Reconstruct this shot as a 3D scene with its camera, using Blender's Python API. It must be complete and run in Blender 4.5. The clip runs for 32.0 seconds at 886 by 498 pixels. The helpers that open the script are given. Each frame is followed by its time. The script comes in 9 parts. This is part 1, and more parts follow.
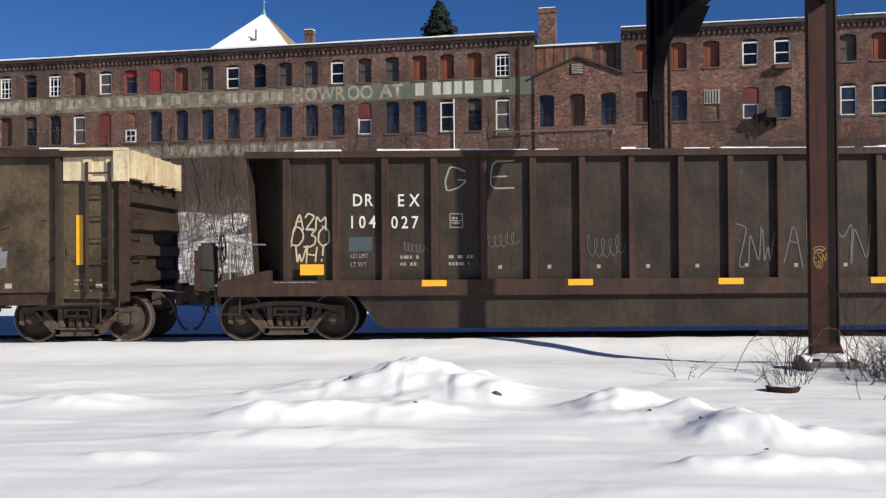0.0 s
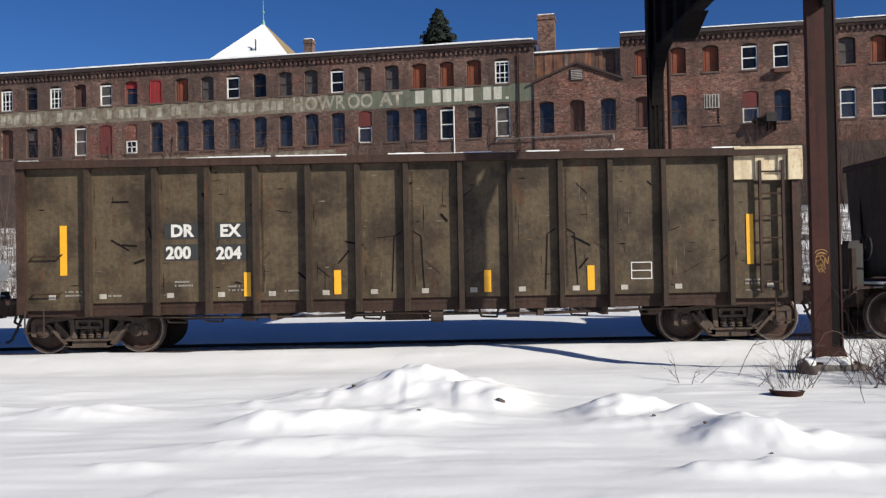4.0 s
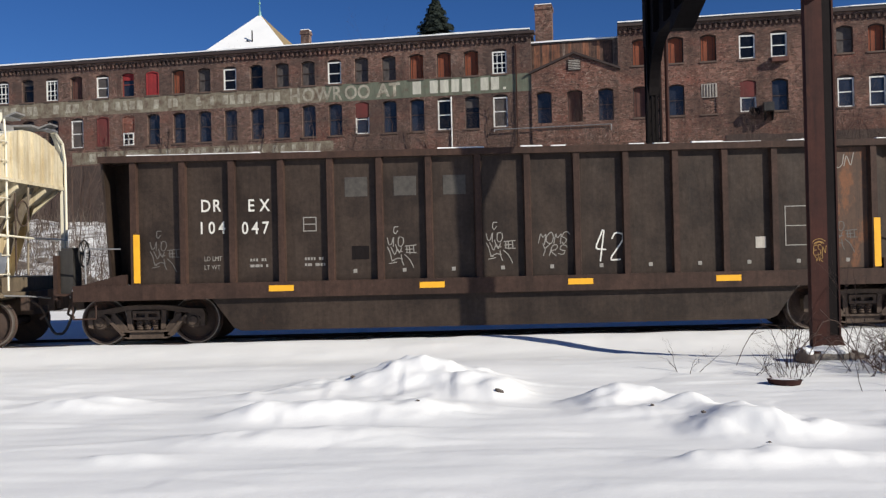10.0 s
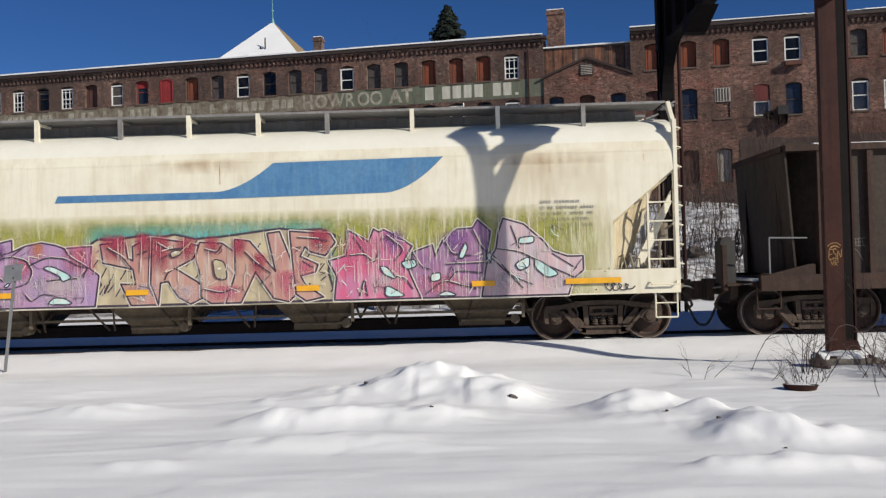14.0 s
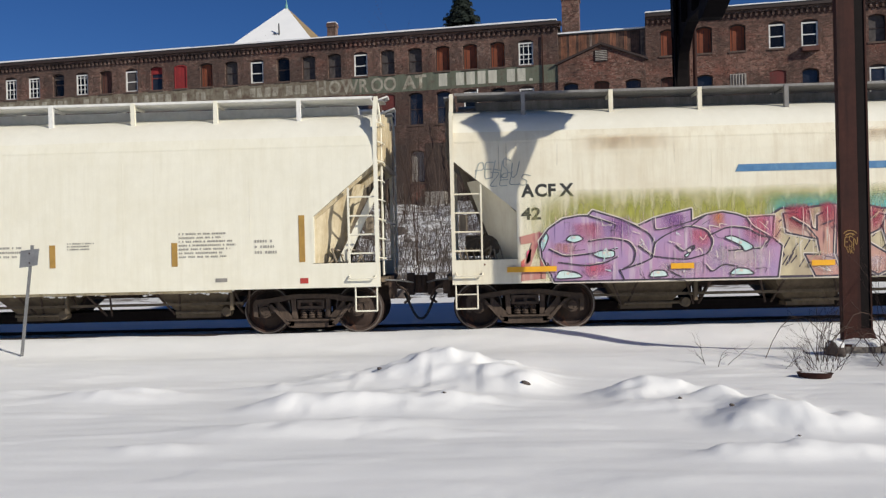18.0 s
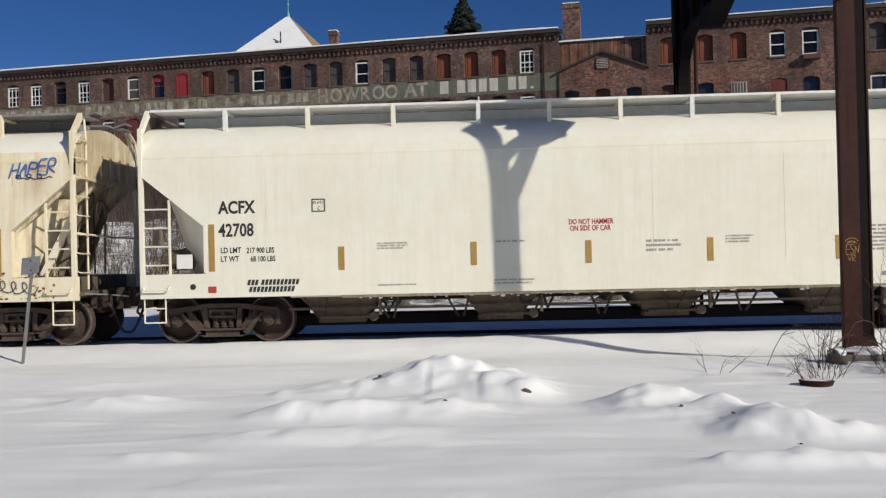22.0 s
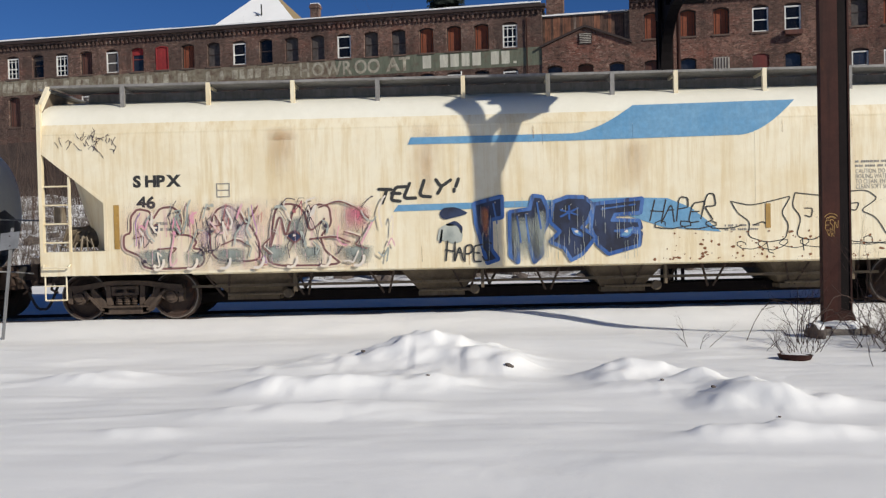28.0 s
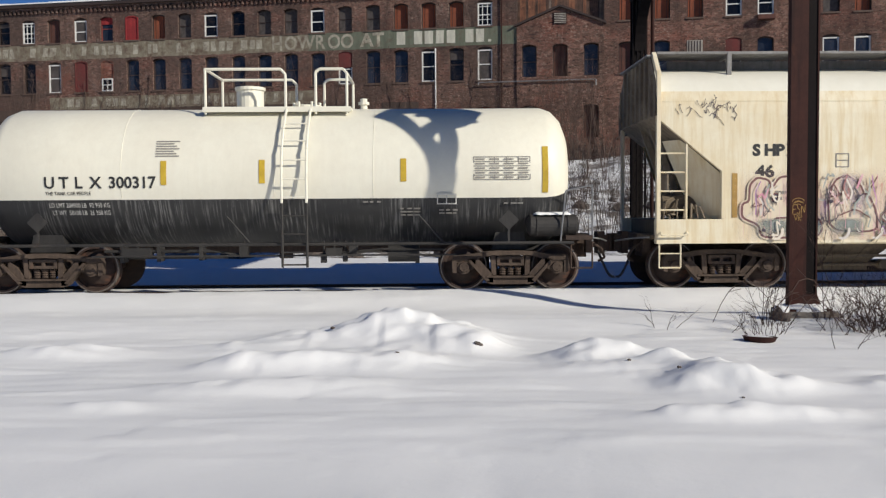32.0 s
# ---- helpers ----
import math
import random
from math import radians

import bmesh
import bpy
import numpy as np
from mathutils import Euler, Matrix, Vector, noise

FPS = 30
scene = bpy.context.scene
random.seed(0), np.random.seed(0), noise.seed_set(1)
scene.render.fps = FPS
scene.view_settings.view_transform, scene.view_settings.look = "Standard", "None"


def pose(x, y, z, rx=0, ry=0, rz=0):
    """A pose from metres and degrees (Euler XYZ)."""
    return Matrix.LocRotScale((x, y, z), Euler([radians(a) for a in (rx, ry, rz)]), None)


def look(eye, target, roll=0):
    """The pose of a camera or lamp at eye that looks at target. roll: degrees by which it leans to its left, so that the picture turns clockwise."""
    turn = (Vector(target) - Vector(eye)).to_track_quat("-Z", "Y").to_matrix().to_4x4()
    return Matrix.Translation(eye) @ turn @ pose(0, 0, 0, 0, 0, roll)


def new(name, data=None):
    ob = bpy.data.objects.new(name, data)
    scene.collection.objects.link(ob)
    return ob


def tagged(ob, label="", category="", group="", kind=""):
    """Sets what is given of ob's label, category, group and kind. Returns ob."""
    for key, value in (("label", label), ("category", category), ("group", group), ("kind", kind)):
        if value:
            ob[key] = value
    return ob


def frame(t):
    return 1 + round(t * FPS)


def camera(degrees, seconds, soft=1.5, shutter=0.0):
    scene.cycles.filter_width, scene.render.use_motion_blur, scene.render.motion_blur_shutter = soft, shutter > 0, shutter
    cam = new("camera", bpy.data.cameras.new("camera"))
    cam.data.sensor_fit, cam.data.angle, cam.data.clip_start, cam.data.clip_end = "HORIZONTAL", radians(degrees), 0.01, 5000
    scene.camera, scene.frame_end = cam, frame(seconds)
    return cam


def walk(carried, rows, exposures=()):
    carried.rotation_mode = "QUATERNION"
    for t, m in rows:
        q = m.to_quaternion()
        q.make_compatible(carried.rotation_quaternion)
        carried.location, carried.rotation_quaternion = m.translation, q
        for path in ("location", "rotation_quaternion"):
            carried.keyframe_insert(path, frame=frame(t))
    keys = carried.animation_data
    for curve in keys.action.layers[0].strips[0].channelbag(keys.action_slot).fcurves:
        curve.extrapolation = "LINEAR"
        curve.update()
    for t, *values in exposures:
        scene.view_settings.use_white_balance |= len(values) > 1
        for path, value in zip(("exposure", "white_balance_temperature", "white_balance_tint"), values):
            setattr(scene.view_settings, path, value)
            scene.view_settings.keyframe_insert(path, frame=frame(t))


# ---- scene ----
cam = camera(52.0, 32.0, soft=1.3)
PATH = [
    (0.0, pose(0, 0, 1.58, 90.533, 0.415, 0.333)),
    (0.5, pose(0, 0, 1.58, 90.423, 0.472, 0.238)),
    (1.0, pose(0, 0, 1.58, 90.301, 0.290, 0.147)),
    (1.5, pose(0, 0, 1.58, 90.648, 0.401, 0.148)),
    (2.0, pose(0, 0, 1.58, 91.008, 0.663, 0.266)),
    (2.5, pose(0, 0, 1.58, 90.953, 0.788, 0.336)),
    (3.0, pose(0, 0, 1.58, 90.745, 0.959, 0.283)),
    (3.5, pose(0, 0, 1.58, 90.811, 1.001, 0.279)),
    (4.0, pose(0, 0, 1.58, 91.000, 1.063, 0.445)),
    (4.5, pose(0, 0, 1.58, 90.885, 1.062, 0.429)),
    (6.5, pose(0, 0, 1.58, 90.844, 1.039, 0.260)),
    (7.0, pose(0, 0, 1.58, 90.845, 1.133, 0.133)),
    (7.5, pose(0, 0, 1.58, 90.625, 1.049, 0.107)),
    (8.0, pose(0, 0, 1.58, 90.545, 0.996, 0.483)),
    (8.5, pose(0, 0, 1.58, 90.194, 1.010, 0.516)),
    (9.0, pose(0, 0, 1.58, 89.749, 1.034, 0.220)),
    (9.5, pose(0, 0, 1.58, 89.991, 1.244, 0.121)),
    (10.0, pose(0, 0, 1.58, 90.423, 1.329, 0.322)),
    (10.5, pose(0, 0, 1.58, 90.379, 1.384, 0.513)),
    (11.0, pose(0, 0, 1.58, 90.102, 1.411, 0.422)),
    (11.5, pose(0, 0, 1.58, 90.072, 1.415, 0.400)),
    (12.0, pose(0, 0, 1.58, 90.166, 1.515, 0.558)),
    (12.5, pose(0, 0, 1.58, 90.112, 1.457, 0.766)),
    (13.0, pose(0, 0, 1.58, 90.224, 1.371, 1.003)),
    (13.5, pose(0, 0, 1.58, 90.709, 1.623, 1.096)),
    (14.0, pose(0, 0, 1.58, 90.801, 1.540, 1.145)),
    (14.5, pose(0, 0, 1.58, 90.500, 1.331, 1.627)),
    (15.0, pose(0, 0, 1.58, 89.992, 1.312, 1.874)),
    (15.5, pose(0, 0, 1.58, 89.955, 1.288, 1.871)),
    (17.5, pose(0, 0, 1.58, 90.068, 1.362, 2.027)),
    (18.0, pose(0, 0, 1.58, 89.965, 1.364, 1.983)),
    (18.5, pose(0, 0, 1.58, 89.944, 1.337, 1.793)),
    (19.0, pose(0, 0, 1.58, 90.123, 1.447, 1.840)),
    (19.5, pose(0, 0, 1.58, 90.298, 1.545, 2.038)),
    (20.0, pose(0, 0, 1.58, 90.197, 1.386, 1.952)),
    (20.5, pose(0, 0, 1.58, 90.072, 1.273, 2.091)),
    (21.0, pose(0, 0, 1.58, 89.974, 1.258, 2.213)),
    (21.5, pose(0, 0, 1.58, 90.291, 1.336, 2.087)),
    (22.0, pose(0, 0, 1.58, 90.443, 1.338, 2.058)),
    (22.5, pose(0, 0, 1.58, 90.577, 1.266, 1.981)),
    (23.0, pose(0, 0, 1.58, 90.366, 1.283, 1.797)),
    (23.5, pose(0, 0, 1.58, 89.869, 1.433, 1.962)),
    (24.0, pose(0, 0, 1.58, 89.598, 1.644, 2.546)),
    (24.5, pose(0, 0, 1.58, 89.566, 1.490, 2.778)),
    (25.0, pose(0, 0, 1.58, 90.125, 1.315, 2.965)),
    (25.5, pose(0, 0, 1.58, 90.036, 1.927, 3.295)),
    (27.5, pose(0, 0, 1.58, 89.970, 1.282, 1.478)),
    (28.0, pose(0, 0, 1.58, 88.863, 1.335, 0.963)),
    (28.5, pose(0, 0, 1.58, 87.993, 1.261, 0.331)),
    (29.0, pose(0, 0, 1.58, 87.112, 1.127, -0.197)),
    (29.5, pose(0, 0, 1.58, 86.710, 0.895, -0.673)),
    (30.0, pose(0, 0, 1.58, 86.783, 0.971, -0.727)),
    (30.5, pose(0, 0, 1.58, 86.651, 1.035, -0.579)),
    (31.0, pose(0, 0, 1.58, 86.346, 0.882, -0.802)),
    (31.5, pose(0, 0, 1.58, 86.487, 0.641, -1.164)),
    (32.0, pose(0, 0, 1.58, 87.449, 0.356, -0.831)),
]
EXPOSURES = [(0.0, 0.06), (4.5, 0.06), (7.0, 0.05), (9.5, 0.0), (11.0, -0.08), (12.0, -0.22), (13.0, -0.26), (14.0, -0.29), (15.0, -0.33), (18.0, -0.34), (19.0, -0.42), (22.0, -0.42), (25.0, -0.40), (28.0, -0.32), (32.0, -0.32)]
walk(cam, PATH, EXPOSURES)

# ---- daylight: low winter sun from behind the right shoulder, clear sky ----
SUN_TO = Vector((1.335, -1.0, 0.87)).normalized()   # towards the sun
world = bpy.data.worlds.new("sky")
scene.world = world
world.use_nodes = True
wn = world.node_tree
sky = wn.nodes.new("ShaderNodeTexSky")
sky.sky_type = "NISHITA"
sky.sun_disc = False
sky.sun_elevation = math.asin(SUN_TO.z)
sky.sun_rotation = math.atan2(SUN_TO.x, SUN_TO.y)
sky.altitude = 2500
sky.air_density, sky.dust_density, sky.ozone_density = 1.0, 0.0, 6.0
bg = wn.nodes["Background"]
bg.inputs[1].default_value = 0.075
deep = wn.nodes.new("ShaderNodeHueSaturation")
deep.inputs["Hue"].default_value = 0.510
deep.inputs["Saturation"].default_value = 1.15
wn.links.new(sky.outputs[0], deep.inputs["Color"])
wn.links.new(deep.outputs[0], bg.inputs[0])
sun_data = bpy.data.lights.new("sun", "SUN")
sun_data.energy, sun_data.angle, sun_data.color = 5.5, radians(0.5), (1.0, 0.945, 0.835)
sun = new("sun", sun_data)
sun.matrix_world = look((40, -30, 40), Vector((40, -30, 40)) - SUN_TO)

# ---- materials ----
def nodes_of(name):
    m = bpy.data.materials.new(name)
    m.use_nodes = True
    nt = m.node_tree
    return m, nt, nt.nodes["Principled BSDF"]


def link(nt, a, b):
    nt.links.new(a, b)


def coords(nt, scale=(1, 1, 1), kind="Object"):
    tc = nt.nodes.new("ShaderNodeTexCoord")
    mp = nt.nodes.new("ShaderNodeMapping")
    mp.inputs["Scale"].default_value = scale
    link(nt, tc.outputs[kind], mp.inputs[0])
    return mp.outputs[0]


def noise_tex(nt, vec, scale, detail=6, rough=0.6):
    n = nt.nodes.new("ShaderNodeTexNoise")
    n.inputs["Scale"].default_value, n.inputs["Detail"].default_value, n.inputs["Roughness"].default_value = scale, detail, rough
    link(nt, vec, n.inputs["Vector"])
    return n.outputs[0]


def ramp(nt, fac, lo, hi):
    r = nt.nodes.new("ShaderNodeMapRange")
    r.inputs["From Min"].default_value, r.inputs["From Max"].default_value = lo, hi
    link(nt, fac, r.inputs["Value"])
    return r.outputs[0]


def mix(nt, fac, a, b, mode="MIX"):
    n = nt.nodes.new("ShaderNodeMix")
    n.data_type, n.blend_type = "RGBA", mode
    if isinstance(fac, float):
        n.inputs[0].default_value = fac
    else:
        link(nt, fac, n.inputs[0])
    for value, socket in ((a, n.inputs[6]), (b, n.inputs[7])):
        if isinstance(value, tuple):
            socket.default_value = (*value, 1)
        else:
            link(nt, value, socket)
    return n.outputs[2]


def bump(nt, b, fac, strength=0.3, dist=0.02):
    n = nt.nodes.new("ShaderNodeBump")
    n.inputs["Strength"].default_value, n.inputs["Distance"].default_value = strength, dist
    link(nt, fac, n.inputs["Height"])
    link(nt, n.outputs[0], b.inputs["Normal"])


def scaled(nt, fac, k):
    n = nt.nodes.new("ShaderNodeMath")
    n.operation = "MULTIPLY"
    n.inputs[1].default_value = k
    link(nt, fac, n.inputs[0])
    return n.outputs[0]


def worn(name, base, dirt, rust=None, rough=0.6, metal=0.0, streak=0.6, patch=0.5, rust_at=0.62, grain=12.0, relief=0.25, spec=0.4, speck=0.25, dents=0.0):
    """Weathered surface: a base colour, vertical dirt streaks, broad patches, rust spots and grain."""
    m, nt, b = nodes_of(name)
    v = coords(nt)
    st = ramp(nt, noise_tex(nt, coords(nt, (5.0, 5.0, 0.35)), 1.6, 8, 0.7), 0.46, 0.66)
    pa = ramp(nt, noise_tex(nt, v, 0.9, 8, 0.68), 0.43, 0.60)
    gr = noise_tex(nt, v, grain, 8, 0.7)
    c = mix(nt, scaled(nt, st, streak), base, dirt)
    c = mix(nt, scaled(nt, pa, patch), c, dirt)
    if rust:
        ru = ramp(nt, noise_tex(nt, coords(nt, (2.2, 2.2, 0.9)), 1.7, 8, 0.72), rust_at, rust_at + 0.1)
        c = mix(nt, scaled(nt, ru, 0.75), c, rust)
    c = mix(nt, ramp(nt, gr, 0.3, 0.7), mix(nt, speck, c, (0, 0, 0)), c)
    link(nt, c, b.inputs["Base Color"])
    b.inputs["Roughness"].default_value, b.inputs["Metallic"].default_value = rough, metal
    b.inputs["Specular IOR Level"].default_value = spec
    bump(nt, b, gr, relief, 0.01)
    if dents:
        n = nt.nodes.new("ShaderNodeBump")
        n.inputs["Strength"].default_value, n.inputs["Distance"].default_value = dents, 0.06
        link(nt, noise_tex(nt, coords(nt, (1.6, 1.6, 0.8)), 1.5, 3, 0.5), n.inputs["Height"])
        link(nt, n.outputs[0], b.inputs["Normal"].links[0].from_node.inputs["Normal"])
    return m


def plain(name, base, rough=0.6, metal=0.0, vary=0.15, scale=6.0):
    m, nt, b = nodes_of(name)
    n = noise_tex(nt, coords(nt), scale, 6, 0.65)
    dark = tuple(c * (1 - 2 * vary) for c in base)
    link(nt, mix(nt, ramp(nt, n, 0.3, 0.7), dark, base), b.inputs["Base Color"])
    b.inputs["Roughness"].default_value, b.inputs["Metallic"].default_value = rough, metal
    bump(nt, b, n, 0.15, 0.01)
    return m


def snow_material():
    m, nt, b = nodes_of("snow")
    v = coords(nt)
    fine, broad = noise_tex(nt, v, 9.0, 8, 0.6), noise_tex(nt, v, 0.6, 4, 0.5)
    c = mix(nt, ramp(nt, broad, 0.35, 0.7), (0.82, 0.82, 0.81), (0.88, 0.875, 0.86))
    link(nt, c, b.inputs["Base Color"])
    b.inputs["Roughness"].default_value = 0.65
    b.inputs["Specular IOR Level"].default_value = 0.25
    bump(nt, b, fine, 0.14, 0.03)
    return m


def brick_material(name, tone, soot, mottle=0.3):
    m, nt, b = nodes_of(name)
    tc = nt.nodes.new("ShaderNodeTexCoord")
    sep, com = nt.nodes.new("ShaderNodeSeparateXYZ"), nt.nodes.new("ShaderNodeCombineXYZ")
    add = nt.nodes.new("ShaderNodeMath")
    link(nt, tc.outputs["Object"], sep.inputs[0])
    link(nt, sep.outputs[0], add.inputs[0])
    link(nt, sep.outputs[1], add.inputs[1])
    link(nt, add.outputs[0], com.inputs[0])
    link(nt, sep.outputs[2], com.inputs[1])
    bt = nt.nodes.new("ShaderNodeTexBrick")
    link(nt, com.outputs[0], bt.inputs["Vector"])
    bt.inputs["Scale"].default_value = 1.0
    bt.inputs["Brick Width"].default_value, bt.inputs["Row Height"].default_value, bt.inputs["Mortar Size"].default_value = 0.21, 0.07, 0.006
    bt.inputs["Color1"].default_value = (*tone, 1)
    bt.inputs["Color2"].default_value = (*[c * 0.48 for c in tone], 1)
    bt.inputs["Mortar"].default_value = (0.27, 0.23, 0.20, 1)
    v = coords(nt)
    big = ramp(nt, noise_tex(nt, v, 0.16, 8, 0.7), 0.45, 0.56)
    ruddy = ramp(nt, noise_tex(nt, coords(nt, (0.5, 0.5, 1.3)), 0.30, 7, 0.65), 0.50, 0.66)
    runs = ramp(nt, noise_tex(nt, coords(nt, (1.3, 1.3, 0.22)), 0.9, 8, 0.7), 0.50, 0.66)
    pale = ramp(nt, noise_tex(nt, coords(nt, (1.0, 1.0, 2.6)), 4.5, 5, 0.8), 0.56, 0.61)
    dark = ramp(nt, noise_tex(nt, coords(nt, (1.0, 1.0, 2.6)), 3.6, 5, 0.8), 0.54, 0.59)
    blotch = ramp(nt, noise_tex(nt, v, 0.55, 8, 0.75), 0.58, 0.72)
    big_bt = nt.nodes.new("ShaderNodeTexBrick")
    link(nt, com.outputs[0], big_bt.inputs["Vector"])
    big_bt.inputs["Scale"].default_value = 1.0
    big_bt.inputs["Brick Width"].default_value, big_bt.inputs["Row Height"].default_value, big_bt.inputs["Mortar Size"].default_value = 0.30, 0.14, 0.0
    big_bt.inputs["Color1"].default_value = (*[t * 1.9 for t in tone], 1)
    big_bt.inputs["Color2"].default_value = (*[t * 0.35 for t in tone], 1)
    courses = mix(nt, mottle, bt.outputs[0], big_bt.outputs[0])
    c = mix(nt, scaled(nt, ruddy, 0.7), courses, (tone[0] * 1.15, tone[1] * 0.72, tone[2] * 0.68))
    c = mix(nt, scaled(nt, dark, 0.9), c, tuple(t * 0.4 for t in soot))
    c = mix(nt, scaled(nt, pale, 0.8), c, (0.46, 0.35, 0.28))
    c = mix(nt, scaled(nt, big, 0.6), c, soot)
    c = mix(nt, scaled(nt, runs, 0.55), c, tuple(t * 0.7 for t in soot))
    c = mix(nt, scaled(nt, blotch, 0.22), c, (0.42, 0.36, 0.31))
    link(nt, c, b.inputs["Base Color"])
    b.inputs["Roughness"].default_value = 0.9
    b.inputs["Specular IOR Level"].default_value = 0.2
    bump(nt, b, bt.outputs[1], 0.4, -0.01)
    return m


def paint_over_brick(name, tone, brick, cover):
    """Old paint flaking off brick."""
    m, nt, b = nodes_of(name)
    v = coords(nt)
    fl = ramp(nt, noise_tex(nt, v, 1.6, 9, 0.75), cover - 0.10, cover + 0.12)
    st = noise_tex(nt, coords(nt, (3, 3, 0.5)), 1.1, 6, 0.7)
    c = mix(nt, ramp(nt, st, 0.3, 0.75), tone, tuple(t * 0.55 for t in tone))
    link(nt, mix(nt, fl, c, brick), b.inputs["Base Color"])
    b.inputs["Roughness"].default_value = 0.9
    b.inputs["Specular IOR Level"].default_value = 0.2
    return m


def glass_material(name, tint, rough=0.06, ior=1.6):
    m, nt, b = nodes_of(name)
    n = noise_tex(nt, coords(nt), 0.9, 4, 0.6)
    link(nt, mix(nt, ramp(nt, n, 0.35, 0.7), tint, tuple(t * 0.4 for t in tint)), b.inputs["Base Color"])
    b.inputs["Roughness"].default_value = rough
    b.inputs["IOR"].default_value = ior
    bump(nt, b, noise_tex(nt, coords(nt), 2.2, 2, 0.5), 0.06, 0.05)
    return m


def bank_material():
    """Old snow with leaf litter and earth showing through in patches."""
    m, nt, b = nodes_of("bank_snow")
    v = coords(nt)
    litter = ramp(nt, noise_tex(nt, v, 0.9, 10, 0.72), 0.46, 0.56)
    c = mix(nt, scaled(nt, litter, 0.85), (0.80, 0.80, 0.79), mix(nt, noise_tex(nt, v, 5.0, 4, 0.6), (0.055, 0.040, 0.030), (0.20, 0.155, 0.12)))
    link(nt, c, b.inputs["Base Color"])
    b.inputs["Roughness"].default_value = 0.85
    bump(nt, b, noise_tex(nt, v, 2.5, 8, 0.65), 0.6, 0.25)
    return m


SNOW = snow_material()
BANK = bank_material()
BRICK = brick_material("brick_wall", (0.165, 0.090, 0.068), (0.050, 0.038, 0.034))
BRICK_TAN = brick_material("brick_tan", (0.200, 0.104, 0.077), (0.052, 0.036, 0.031), 0.42)
BRICK_RED = brick_material("brick_red", (0.25, 0.085, 0.055), (0.10, 0.055, 0.045))
PLASTER = worn("brown_plaster", (0.098, 0.072, 0.062), (0.050, 0.038, 0.034), (0.15, 0.10, 0.085), rough=0.9, streak=0.5, patch=0.6, rust_at=0.62, spec=0.2)
SIGN_GREEN = paint_over_brick("sign_green", (0.172, 0.188, 0.14), (0.13, 0.085, 0.065), 0.60)
SIGN_GREY = paint_over_brick("sign_grey", (0.30, 0.27, 0.20), (0.12, 0.08, 0.06), 0.52)
SIGN_WHITE = paint_over_brick("sign_white", (0.64, 0.62, 0.52), (0.17, 0.16, 0.12), 0.74)
SIGN_FADED = paint_over_brick("sign_faded", (0.50, 0.47, 0.38), (0.20, 0.17, 0.13), 0.50)
GLASS_BLUE = glass_material("glass_blue", (0.035, 0.042, 0.062), ior=1.45)
GLASS_DARK = glass_material("glass_dark", (0.010, 0.010, 0.011), ior=1.4)
BLIND = plain("window_blind", (0.10, 0.085, 0.080), 0.8, vary=0.3, scale=3.0)
WHITE_PAINT = plain("white_paint", (0.78, 0.77, 0.73), 0.6, vary=0.1)
BOARD_ORANGE = worn("board_orange", (0.30, 0.082, 0.038), (0.15, 0.048, 0.028), rough=0.85, grain=5)
BOARD_RED = worn("board_red", (0.33, 0.030, 0.032), (0.20, 0.024, 0.026), rough=0.85, grain=5)
BOARD_DULL = worn("board_dull_red", (0.17, 0.036, 0.033), (0.10, 0.035, 0.03), rough=0.85, grain=5)
BOARD_BROWN = worn("board_brown", (0.14, 0.055, 0.04), (0.07, 0.035, 0.03), rough=0.8, grain=5)
BOARD_PALE = worn("board_pale", (0.52, 0.48, 0.42), (0.28, 0.24, 0.2), rough=0.8, grain=5)
FRAME_DARK = plain("frame_dark", (0.045, 0.028, 0.024), 0.7)
FRAME_RED = plain("frame_red", (0.22, 0.045, 0.035), 0.7)
STONE = plain("sill_stone", (0.13, 0.085, 0.065), 0.85)
SLATE = plain("roof_slate", (0.09, 0.085, 0.085), 0.8)
ROOF_TAN = plain("roof_ochre", (0.30, 0.22, 0.11), 0.8)
COPPER = plain("verdigris", (0.16, 0.36, 0.33), 0.6)
PLANK = worn("weathered_planks", (0.17, 0.095, 0.068), (0.032, 0.022, 0.019), (0.30, 0.17, 0.12), rough=0.9, streak=1.0, patch=0.8, rust_at=0.62)
PLANK_RUST = worn("rusty_planks", (0.30, 0.13, 0.075), (0.07, 0.035, 0.025), (0.42, 0.20, 0.11), rough=0.9, streak=0.9, patch=0.6, rust_at=0.55)
PLANK_PALE = worn("bleached_planks", (0.34, 0.26, 0.21), (0.06, 0.042, 0.036), (0.24, 0.12, 0.08), rough=0.9, streak=0.9, patch=0.7, rust_at=0.60)
STEEL_RUST = worn("rusty_steel", (0.055, 0.018, 0.013), (0.018, 0.008, 0.007), (0.10, 0.034, 0.018), rough=0.75, streak=0.7, rust_at=0.62, spec=0.2)
STEEL_BLACK = worn("dark_steel", (0.014, 0.011, 0.011), (0.008, 0.006, 0.006), rough=0.85, spec=0.12)
CONCRETE = plain("concrete", (0.24, 0.21, 0.18), 0.9)
TWIG = plain("bare_twig", (0.085, 0.052, 0.039), 0.9)
TWIG_PALE = plain("dry_cane", (0.19, 0.150, 0.12), 0.9, vary=0.3)
BARK = plain("bark", (0.10, 0.075, 0.06), 0.9)
NEEDLE = plain("needles", (0.010, 0.019, 0.012), 0.85)
ROCK = plain("rock", (0.10, 0.08, 0.07), 0.9)
RAIL = worn("rail_steel", (0.06, 0.04, 0.03), (0.03, 0.02, 0.018), rough=0.6, metal=0.3)
